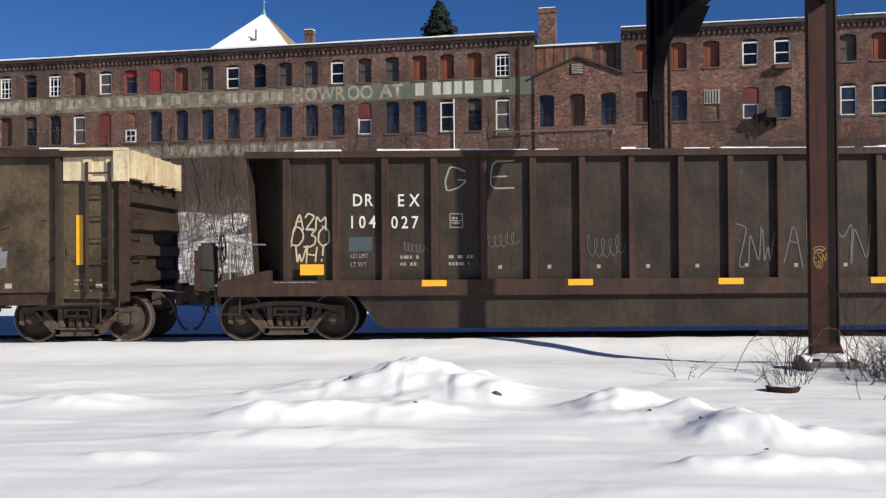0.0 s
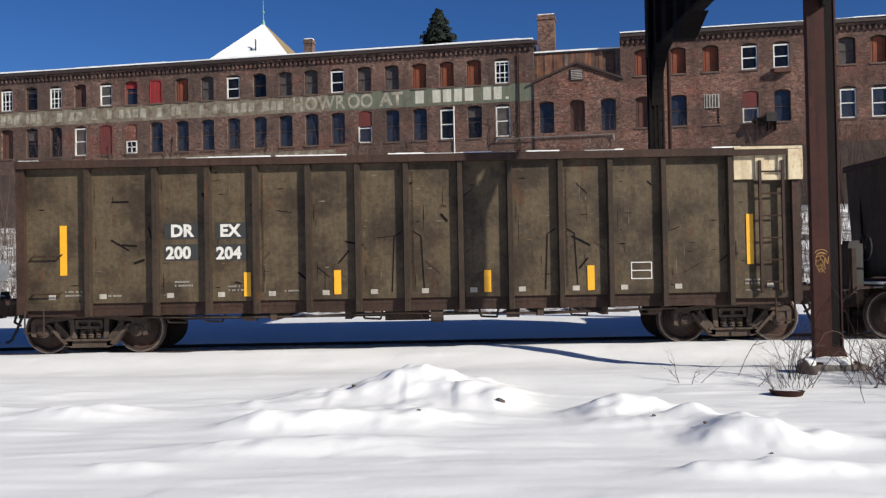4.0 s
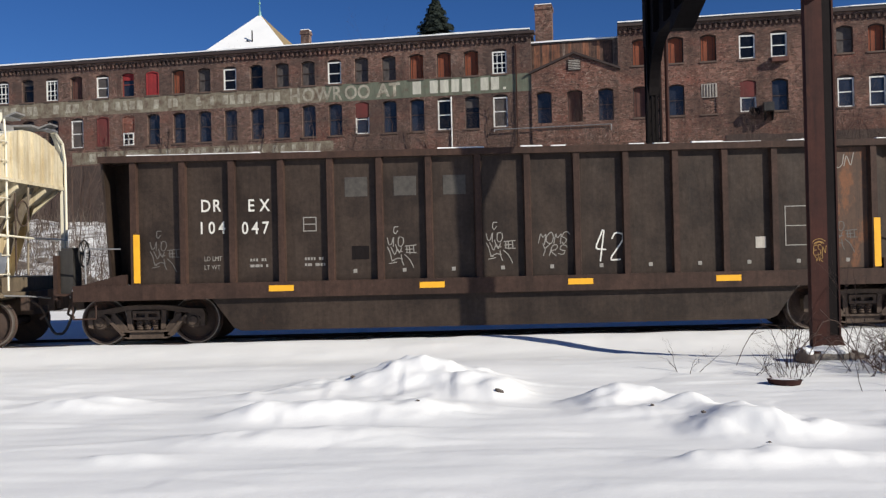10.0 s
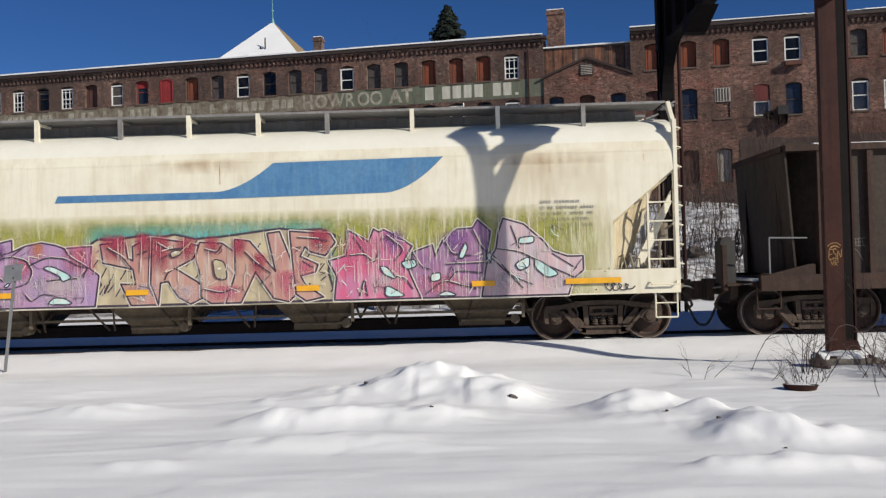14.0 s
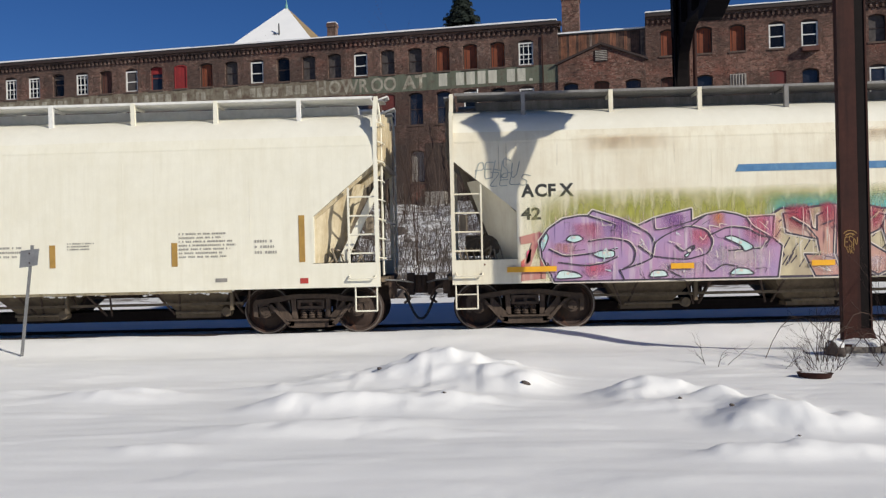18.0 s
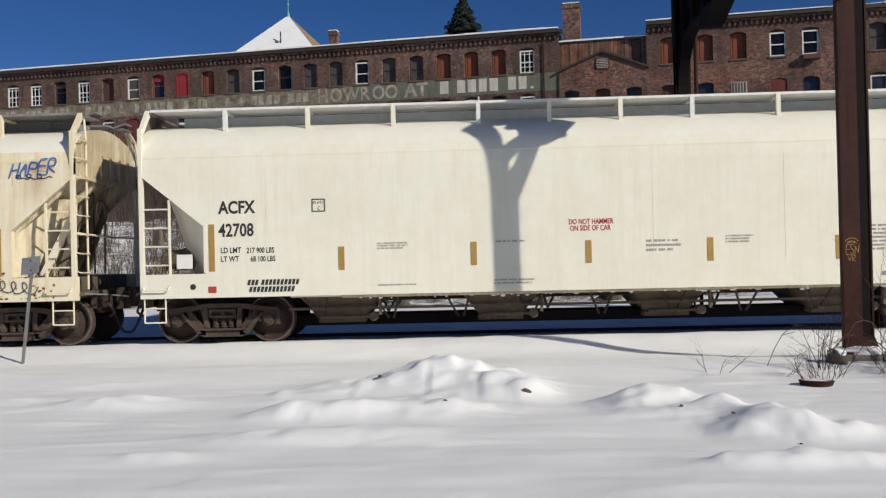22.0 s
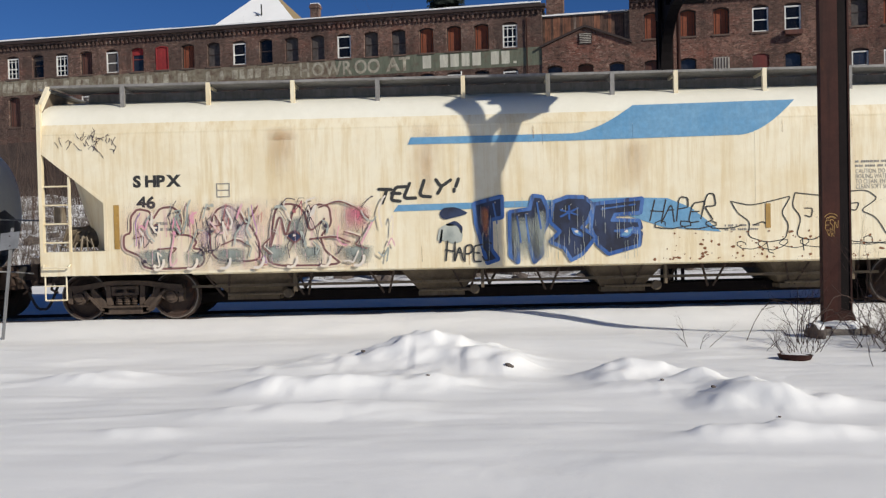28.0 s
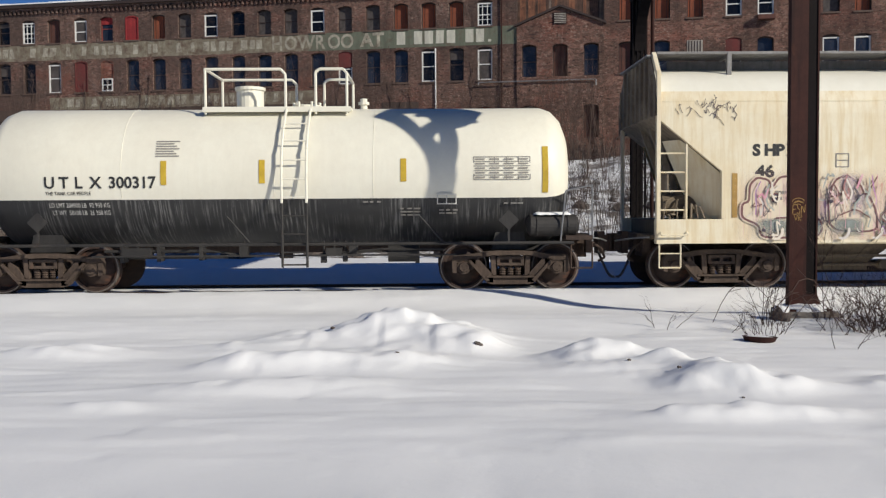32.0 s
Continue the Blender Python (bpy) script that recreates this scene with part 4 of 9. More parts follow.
def run(t):
    """How far the train has rolled at t seconds, from its place at 16 s."""
    u = (t - 16) / 16
    return SPEED[0] * (t - 16) + 16 * (SPEED[1] * u ** 2 + SPEED[2] * u ** 3 + SPEED[3] * u ** 4)


CARS, WHEELSETS = [], []


def wheelset_mesh():
    bm = bmesh.new()
    for s in (-1, 1):
        prof = [(0.0, 0.70), (0.10, 0.70), (0.13, 0.73), (0.13, 0.80), (0.18, 0.80), (0.34, 0.74), (0.385, 0.76), (0.395, 0.83), (0.43, 0.832), (0.45, 0.830), (0.455, 0.82), (0.457, 0.76), (0.462, 0.735), (0.483, 0.725), (0.483, 0.705), (0.40, 0.70), (0.36, 0.70), (0.16, 0.70), (0.0, 0.70)]
        rings = [(r, s * y) for r, y in prof]
        lathe_y(bm, rings, 36)
        rod(bm, (0, s * 0.8, 0), (0, s * 0.99, 0), 0.085, 14)
        for k in range(3):
            a = 2 * math.pi * k / 3
            rod(bm, (0.05 * math.cos(a), s * 0.98, 0.05 * math.sin(a)), (0.05 * math.cos(a), s * 1.10, 0.05 * math.sin(a)), 0.016, 6)
    rod(bm, (0, -0.72, 0), (0, 0.72, 0), 0.085, 12)
    return bm


def side_frame_bm(s):
    """A cast side frame: an arched top member, deep slanting members down to the spring seat, columns, and pedestals over the bearings."""
    bm = bmesh.new()
    y0, y1 = s * 0.90, s * 1.08
    R0 = WHEEL_R
    top = [(1.12, 0.13), (1.08, 0.22), (0.80, 0.24), (0.50, 0.29), (0.25, 0.31)]
    under = [(0.0, 0.23), (0.25, 0.22), (0.45, 0.20), (0.66, 0.15), (0.80, 0.13)]
    prism(bm, [(-a, R0 + b) for a, b in top] + [(a, R0 + b) for a, b in top[::-1]] + [(a, R0 + b) for a, b in under[::-1]] + [(-a, R0 + b) for a, b in under[1:]], y0, y1)
    for k in (-1, 1):
        # slanting member, with a rib along its outer face
        prism(bm, [(k * 0.82, R0 + 0.15), (k * 0.62, R0 + 0.17), (k * 0.33, R0 - 0.15), (k * 0.33, R0 - 0.30), (k * 0.47, R0 - 0.29)], y0, y1)
        prism(bm, [(k * 0.80, R0 + 0.10), (k * 0.75, R0 + 0.13), (k * 0.40, R0 - 0.25), (k * 0.46, R0 - 0.27)], s * 1.08, s * 1.12)
        prism(bm, [(k * 0.38, R0 + 0.22), (k * 0.29, R0 + 0.23), (k * 0.27, R0 - 0.16), (k * 0.36, R0 - 0.16)], y0, y1)
        prism(bm, [(k * 1.12, R0 + 0.14), (k * 1.11, R0 - 0.10), (k * 1.03, R0 - 0.12), (k * 1.03, R0 + 0.14)], y0, y1)
        prism(bm, [(k * 0.75, R0 + 0.14), (k * 0.75, R0 - 0.06), (k * 0.69, R0 - 0.02), (k * 0.66, R0 + 0.14)], y0, y1)
    prism(bm, [(-0.47, R0 - 0.17), (0.47, R0 - 0.17), (0.45, R0 - 0.30), (0.36, R0 - 0.33), (-0.36, R0 - 0.33), (-0.45, R0 - 0.30)], y0, y1)
    prism(bm, [(-0.46, R0 - 0.17), (0.46, R0 - 0.17), (0.46, R0 - 0.20), (-0.46, R0 - 0.20)], s * 1.08, s * 1.14)
    # bolster end with two core holes
    box(bm, -0.26, 0.26, min(s * 0.84, s * 1.10), max(s * 0.84, s * 1.10), R0 + 0.15, R0 + 0.20)
    box(bm, -0.26, 0.26, min(s * 0.84, s * 1.10), max(s * 0.84, s * 1.10), R0 + 0.03, R0 + 0.08)
    for x in (-0.26, -0.03, 0.20):
        box(bm, x, x + 0.06, min(s * 0.84, s * 1.09), max(s * 0.84, s * 1.09), R0 + 0.08, R0 + 0.15)
    return bm


def add_truck(car, x):
    bm = bmesh.new()
    box(bm, -0.20, 0.20, -1.0, 1.0, WHEEL_R - 0.02, WHEEL_R + 0.26)
    rod(bm, (0, 0, WHEEL_R + 0.2), (0, 0, WHEEL_R + 0.36), 0.2, 16)
    truck = part("truck", bm, TRUCK, car, "dusty brown cast-steel freight truck")
    truck.location = (x, 0, 0)
    for s in (-1, 1):
        part("side_frame", side_frame_bm(s), CAST_DUSTY, truck)
        for k in (-1, 0, 1):
            bm = bmesh.new()
            for j in range(5):
                z = WHEEL_R - 0.16 + 0.045 * j
                lathe = [(0.055, z), (0.07, z + 0.02), (0.055, z + 0.04)]
                for (r0, za), (r1, zb) in zip(lathe, lathe[1:]):
                    rod(bm, (k * 0.15, s * 0.99, za), (k * 0.15, s * 0.99, zb), r0, 10, r1)
            part("spring", bm, CAST_DUSTY, truck)
        for k in (-1, 1):
            bm = bmesh.new()
            rod(bm, (k * 0.889, s * 0.86, WHEEL_R), (k * 0.889, s * 1.06, WHEEL_R), 0.135, 18)
            rod(bm, (k * 0.889, s * 1.06, WHEEL_R), (k * 0.889, s * 1.10, WHEEL_R), 0.10, 18, 0.085)
            box(bm, k * 0.889 - 0.15, k * 0.889 + 0.15, min(s * 0.9, s * 1.05), max(s * 0.9, s * 1.05), WHEEL_R + 0.08, WHEEL_R + 0.14)
            part("bearing", bm, CAST_DUSTY, truck)
    for k in (-1, 1):
        ws = new("wheelset", WHEELSET_MESH)
        ws.parent = truck
        WHEELSETS.append((ws, k * 0.889))
    return truck


bm_ws = wheelset_mesh()
for f in bm_ws.faces:
    c = f.calc_center_median()
    if abs(c.y) > 0.76 and 0.425 < math.hypot(c.x, c.z) < 0.47:
        f.material_index = 1
tmp_ws = mesh_ob("wheelset", bm_ws, [WHEEL, WHEEL_RIM], smooth=False)
WHEELSET_MESH = tmp_ws.data
bpy.data.objects.remove(tmp_ws)


def add_coupler(car, end, half, reach=0.75):
    bm = bmesh.new()
    x0 = half - reach
    box(bm, end * x0 if end > 0 else -half + 0.14, half - 0.14 if end > 0 else -x0, -0.09, 0.09, 0.78, 0.95)
    k = part("coupler", bm, TRUCK, car)
    bm = bmesh.new()
    prism(bm, [(end * (half - 0.22), 0.70), (end * (half + 0.10), 0.74), (end * (half + 0.10), 1.0), (end * (half - 0.22), 1.04)], -0.16, 0.13)
    rod(bm, (end * (half + 0.02), -0.10, 0.70), (end * (half + 0.02), -0.10, 1.06), 0.10, 12)
    box(bm, min(end * (half - 0.30), end * (half - 0.16)), max(end * (half - 0.30), end * (half - 0.16)), -0.22, 0.20, 0.66, 1.10)
    part("knuckle", bm, TRUCK, k)
    part("draft_housing", bx(min(end * (half - 1.1), end * (half - 0.55)), max(end * (half - 1.1), end * (half - 0.55)), -0.33, 0.33, 0.60, 1.06), TRUCK, k)
    bm = bmesh.new()
    pipe(bm, [(end * (half - 0.62), -0.62, 0.98), (end * (half - 0.30), -0.58, 0.78), (end * (half - 0.22), -0.52, 0.60), (end * (half - 0.34), -0.48, 0.52)], 0.026, 6)
    box(bm, min(end * (half - 0.62), end * (half - 0.48)), max(end * (half - 0.62), end * (half - 0.48)), -0.70, -0.45, 0.70, 0.96)
    part("angle_cock", bm, TRUCK, k)
    bm = bmesh.new()
    pts = []
    for i in range(9):
        a = i / 8
        pts.append((end * (half - 0.34 + 0.34 * a), -0.42, 0.72 - 0.52 * math.sin(math.pi * a * 0.55) ** 1.2))
    pipe(bm, pts, 0.026)
    part("air_hose", bm, RUBBER, car)


def new_car(name, label, centre, half, truck_at):
    car = thing(name, label, "freight car", pose(centre, TRACK_Y, 0))
    CARS.append((car, centre))
    for x in (-truck_at, truck_at):
        add_truck(car, x)
    for e in (-1, 1):
        add_coupler(car, e, half)
    part("centre_sill", bx(-half + 0.6, half - 0.6, -0.2, 0.2, 0.72, 1.0), TRUCK, car)
    return car



# ---- markings ----
def decal(car, name, x0, x1, z0, z1, material, y, label="", lean=0.0):
    bm = bmesh.new()
    prism(bm, [(x0, z0), (x1, z0), (x1 + lean, z1), (x0 + lean, z1)], y - 0.004, y + 0.003)
    return part(name, bm, material, car, label)


def small_print(car, x0, x1, z0, z1, rows, material, y, seed=0):
    """Lines of writing too small to read, as plain bars."""
    rng = random.Random(seed)
    bm = bmesh.new()
    h = (z1 - z0) / rows
    for r in range(rows):
        x, end = x0, x1 - rng.uniform(0, 0.25) * (x1 - x0)
        while x < end:
            w = min(rng.choice((0.3, 0.35, 0.35, 0.7)) * h, end - x)
            box(bm, x, x + w, y - 0.004, y + 0.002, z0 + h * r + 0.24 * h, z0 + h * r + 0.70 * h)
            x += w + (0.16 if rng.random() < 0.75 else 0.6) * h
    tagged(part("small_print", bm, material, car), kind="stuff")


def frame_mark(car, x0, x1, z0, z1, material, y, t=0.018, bars=0):
    bm = bmesh.new()
    for a in ((x0, x1, z0, z0 + t), (x0, x1, z1 - t, z1), (x0, x0 + t, z0 + t, z1 - t), (x1 - t, x1, z0 + t, z1 - t)):
        box(bm, a[0], a[1], y - 0.004, y + 0.002, a[2], a[3])
    for k in range(bars):
        z = z0 + (z1 - z0) * (k + 1) / (bars + 1)
        box(bm, x0 + t, x1 - t, y - 0.0038, y + 0.002, z - t / 2, z + t / 2)
    part("stencil_frame", bm, material, car)


STROKES = {"A": "00 48 80|24 64", "B": "00 08 68 66 44 04|44 72 70 00", "D": "00 08 58 85 83 50 00", "E": "88 08 00 80|04 64", "G": "77 58 18 05 03 10 50 73 44", "H": "00 08|80 88|04 84", "K": "00 08|88 04 80",
           "L": "08 00 80", "M": "00 08 44 88 80", "N": "00 08 80 88", "O": "38 06 02 30 60 82 86 58 38", "P": "00 08 68 85 64 04", "R": "00 08 68 85 64 04 80", "S": "87 58 18 05 44 73 60 20 01", "T": "08 88|48 40",
           "U": "08 01 30 50 81 88", "W": "08 20 45 60 88", "Y": "08 44 88|44 40", "X": "08 80|00 88", "V": "08 40 88", "C": "87 58 28 06 02 20 50 81", "Z": "08 88 00 80", "2": "06 28 68 86 00 80", "3": "08 88 45 84 81 50 00", "4": "38 03 83|58 50", "!": "48 43|41 40", "0": "38 06 02 30 60 82 86 58 38"}


def stroke_paths(ch):
    return [[(int(p[0]) / 8, int(p[1]) / 8) for p in s.split()] for s in STROKES[ch].split("|")]


def smooth_path(pts, n=4):
    """Rounds a path a little, as a hand would draw it."""
    out = [pts[0]]
    for a, b, c in zip(pts, pts[1:], pts[2:]):
        for i in range(1, n + 1):
            t = i / n
            p = ((a[0] + b[0]) / 2 if i == 0 else 0, 0)
            m0, m1 = ((a[0] * 0.35 + b[0] * 0.65), (a[1] * 0.35 + b[1] * 0.65)), ((c[0] * 0.35 + b[0] * 0.65), (c[1] * 0.35 + b[1] * 0.65))
            out.append(((1 - t) ** 2 * m0[0] + 2 * t * (1 - t) * b[0] + t * t * m1[0], (1 - t) ** 2 * m0[1] + 2 * t * (1 - t) * b[1] + t * t * m1[1]))
    return out + [pts[-1]]


LAYER = [0]


def ribbon(bm, pts, w, y, round_ends=True):
    """A flat stroke of even width along a path in x and z; every piece lies a hair above the last."""
    for k, (p, q) in enumerate(zip(pts, pts[1:])):
        d = Vector((q[0] - p[0], q[1] - p[1]))
        if d.length < 1e-5:
            continue
        LAYER[0] = (LAYER[0] + 1) % 121
        yy = y - LAYER[0] * 0.000015
        n = Vector((-d.y, d.x)).normalized() * w / 2
        e = Vector((0, 0)) if round_ends else d.normalized() * w * 0.42
        poly(bm, [(p[0] - n.x - e.x, yy, p[1] - n.y - e.y), (q[0] - n.x + e.x, yy, q[1] - n.y + e.y), (q[0] + n.x + e.x, yy, q[1] + n.y + e.y), (p[0] + n.x - e.x, yy, p[1] + n.y - e.y)])
    if round_ends:
        for k, p in enumerate(pts):
            LAYER[0] = (LAYER[0] + 1) % 121
            yy = y - LAYER[0] * 0.000015
            poly(bm, [(p[0] + w / 2 * math.cos(a * math.pi / 4), yy, p[1] + w / 2 * math.sin(a * math.pi / 4)) for a in range(8)])


def scrawl(car, text, x0, x1, z0, z1, material, y, w=0.03, seed=0, name="graffiti_tag", lean=0.12, label="", rise=0.0):
    """A hand-drawn line of letters."""
    rng = random.Random(seed)
    bm = bmesh.new()
    n = len(text)
    cw = (x1 - x0) / n
    for i, ch in enumerate(text):
        if ch not in STROKES:
            continue
        dz, sc = rng.uniform(-0.05, 0.05) * (z1 - z0), rng.uniform(0.85, 1.1)
        for s in stroke_paths(ch):
            pts = [(x0 + cw * (i + 0.08 + 0.84 * u + lean * v) + rng.uniform(-1, 1) * cw * 0.09, z0 + dz + rise * i / n + (z1 - z0) * v * sc + rng.uniform(-1, 1) * (z1 - z0) * 0.07) for u, v in s]
            ribbon(bm, smooth_path(pts) if len(pts) > 2 else pts, w, y - 0.004)
    return tagged(part(name, bm, material, car, label), kind="stuff")


def loops(car, x0, x1, z0, z1, material, y, n=6, w=0.02, seed=0):
    """A looping, illegible marker scribble."""
    rng = random.Random(seed)
    bm = bmesh.new()
    pts = []
    for i in range(n * 8 + 1):
        a = 2 * math.pi * i / 8
        r = 0.5 + 0.2 * math.sin(i * 0.7 + seed)
        pts.append((x0 + (x1 - x0) * i / (n * 8) + 0.45 * (x1 - x0) / n * math.cos(a), (z0 + z1) / 2 + (z1 - z0) * r * math.sin(a) * 0.9 + rng.uniform(-1, 1) * 0.02))
    ribbon(bm, pts, w, y - 0.004)
    return part("graffiti_tag", bm, material, car)


def spray_material(name, c1, c2, alpha=1.0, c3=None):
    m, nt, b = nodes_of(name)
    n = noise_tex(nt, coords(nt, (1.0, 1.0, 0.6)), 2.4, 4, 0.55)
    c = mix(nt, ramp(nt, n, 0.42, 0.58), c1, c2)
    if c3:
        c = mix(nt, ramp(nt, noise_tex(nt, coords(nt, (4.0, 1.0, 0.35)), 2.2, 5, 0.6), 0.52, 0.66), c, c3)
    link(nt, c, b.inputs["Base Color"])
    b.inputs["Roughness"].default_value = 0.55
    if alpha < 1:
        tc = nt.nodes.new("ShaderNodeTexCoord")
        sep = nt.nodes.new("ShaderNodeSeparateXYZ")
        link(nt, tc.outputs["Generated"], sep.inputs[0])
        fade = ramp(nt, sep.outputs[2], 1.0, 0.72)
        streak = ramp(nt, noise_tex(nt, coords(nt, (6, 1, 0.8)), 1.5, 6, 0.65), 0.25, 0.6)
        mul = nt.nodes.new("ShaderNodeMath")
        mul.operation = "MULTIPLY"
        ends = nt.nodes.new("ShaderNodeMath")
        ends.operation = "MULTIPLY"
        link(nt, ramp(nt, sep.outputs[0], 0.0, 0.08), ends.inputs[0])
        link(nt, ramp(nt, sep.outputs[0], 1.0, 0.90), ends.inputs[1])
        both = nt.nodes.new("ShaderNodeMath")
        both.operation = "MULTIPLY"
        link(nt, fade, both.inputs[0])
        link(nt, ends.outputs[0], both.inputs[1])
        link(nt, both.outputs[0], mul.inputs[0])
        link(nt, streak, mul.inputs[1])
        link(nt, scaled(nt, mul.outputs[0], alpha), b.inputs["Alpha"])
    return m


G_PURPLE = spray_material("spray_purple", (0.27, 0.12, 0.33), (0.47, 0.23, 0.42), c3=(0.54, 0.42, 0.50))
G_MAROON = spray_material("spray_maroon", (0.26, 0.045, 0.08), (0.48, 0.22, 0.18), c3=(0.52, 0.34, 0.28))
G_LILAC = spray_material("spray_lilac", (0.34, 0.24, 0.40), (0.52, 0.30, 0.42), c3=(0.58, 0.52, 0.54))
G_MINT = spray_material("spray_mint", (0.45, 0.68, 0.64), (0.60, 0.74, 0.70))
G_ORANGE = spray_material("spray_orange", (0.65, 0.22, 0.08), (0.62, 0.10, 0.18))
G_BLUE = spray_material("spray_blue", (0.022, 0.085, 0.29), (0.07, 0.16, 0.40), c3=(0.03, 0.04, 0.09))
G_NAVY = spray_material("spray_navy", (0.010, 0.013, 0.030), (0.022, 0.035, 0.085))
G_ROSE = spray_material("spray_rose", (0.60, 0.26, 0.34), (0.66, 0.46, 0.46))
G_SILVER = spray_material("spray_silver", (0.60, 0.55, 0.50), (0.70, 0.62, 0.52))
G_CREAM = spray_material("spray_cream", (0.66, 0.56, 0.40), (0.70, 0.60, 0.46), c3=(0.62, 0.44, 0.40))
G_GREY = spray_material("spray_grey", (0.24, 0.27, 0.25), (0.40, 0.42, 0.38))
G_OUT = plain("spray_outline", (0.06, 0.045, 0.065), 0.6)
HAZE_GREEN = spray_material("haze_green", (0.38, 0.38, 0.07), (0.46, 0.43, 0.16), 0.92)
HAZE_TEAL = spray_material("haze_teal", (0.03, 0.46, 0.50), (0.14, 0.56, 0.58), 0.98)
HAZE_ROSE = spray_material("haze_rose", (0.60, 0.30, 0.34), (0.62, 0.40, 0.36), 0.14)
G_SKIN = spray_material("spray_salmon", (0.50, 0.30, 0.23), (0.46, 0.23, 0.20), c3=(0.53, 0.40, 0.34))
G_BLOCK = spray_material("spray_block", (0.55, 0.47, 0.30), (0.40, 0.33, 0.22))
G_HOTPINK = spray_material("spray_hot_pink", (0.60, 0.12, 0.23), (0.52, 0.18, 0.30), c3=(0.60, 0.36, 0.42))
G_PLUM = spray_material("spray_plum", (0.27, 0.13, 0.26), (0.38, 0.19, 0.31), c3=(0.46, 0.33, 0.40))
G_BLUSH = spray_material("spray_blush", (0.58, 0.40, 0.42), (0.50, 0.40, 0.44), c3=(0.62, 0.54, 0.54))
G_ORCHID = spray_material("spray_orchid", (0.36, 0.24, 0.42), (0.43, 0.25, 0.40), c3=(0.52, 0.40, 0.48))
RUST_RUN = spray_material("rust_run", (0.36, 0.17, 0.06), (0.48, 0.30, 0.13), 0.45)


def stain_material(name, c1, c2, alpha):
    """A soft-edged stain that thins out on all sides."""
    m, nt, b = nodes_of(name)
    link(nt, mix(nt, noise_tex(nt, coords(nt), 3.0, 4, 0.6), c1, c2), b.inputs["Base Color"])
    b.inputs["Roughness"].default_value = 0.6
    tc = nt.nodes.new("ShaderNodeTexCoord")
    sep = nt.nodes.new("ShaderNodeSeparateXYZ")
    link(nt, tc.outputs["Generated"], sep.inputs[0])
    out = ramp(nt, noise_tex(nt, coords(nt, (2.5, 1, 0.5)), 1.6, 5, 0.6), 0.25, 0.75)
    for k, lo, hi in ((0, 0.0, 0.45), (0, 1.0, 0.55), (2, 0.0, 0.6), (2, 1.0, 0.8)):
        mul = nt.nodes.new("ShaderNodeMath")
        mul.operation = "MULTIPLY"
        link(nt, out, mul.inputs[0])
        link(nt, ramp(nt, sep.outputs[k], lo, hi), mul.inputs[1])
        out = mul.outputs[0]
    link(nt, scaled(nt, out, alpha), b.inputs["Alpha"])
    return m


STAIN_TAN = stain_material("tan_stain", (0.50, 0.34, 0.19), (0.60, 0.46, 0.30), 0.42)
PATCH_PINK = stain_material("pink_patch", (0.62, 0.10, 0.20), (0.60, 0.20, 0.26), 0.9)
PATCH_ORANGE = stain_material("orange_patch", (0.66, 0.25, 0.08), (0.60, 0.20, 0.10), 0.85)
PATCH_MAROON = stain_material("maroon_patch", (0.36, 0.03, 0.08), (0.46, 0.08, 0.12), 1.0)
PATCH_PALE = stain_material("pale_patch", (0.60, 0.46, 0.50), (0.64, 0.55, 0.56), 0.8)
PATCH_VIOLET = stain_material("violet_patch", (0.24, 0.10, 0.30), (0.30, 0.14, 0.34), 0.8)
PATCH_GREY = stain_material("grey_patch", (0.22, 0.26, 0.24), (0.34, 0.36, 0.33), 1.4)
STAIN_RUST = stain_material("rust_stain", (0.40, 0.19, 0.07), (0.52, 0.33, 0.15), 0.45)


def blob(bm, cx, cz, rx, rz, y, k):
    LAYER[0] = (LAYER[0] + 1) % 121
    yy = y - LAYER[0] * 0.000015
    poly(bm, [(cx + rx * (1 + 0.2 * math.sin(3 * a + k)) * math.cos(a), yy, cz + rz * (1 + 0.2 * math.sin(2 * a + k)) * math.sin(a)) for a in [2 * math.pi * i / 18 for i in range(18)]])


def drawn(text, area, rounded=False, closed=True):
    """A path from a short text of positions, in hundredths of an area (x0, x1, z0, z1)."""
    x0, x1, z0, z1 = area
    pts = [(x0 + (x1 - x0) * float(u) / 100, z0 + (z1 - z0) * float(v) / 100) for u, v in (p.split(",") for p in text.split())]
    if rounded:
        pts = smooth_path(pts + pts[:2], 4)[1:-1] if closed else smooth_path(pts, 4)
    return pts


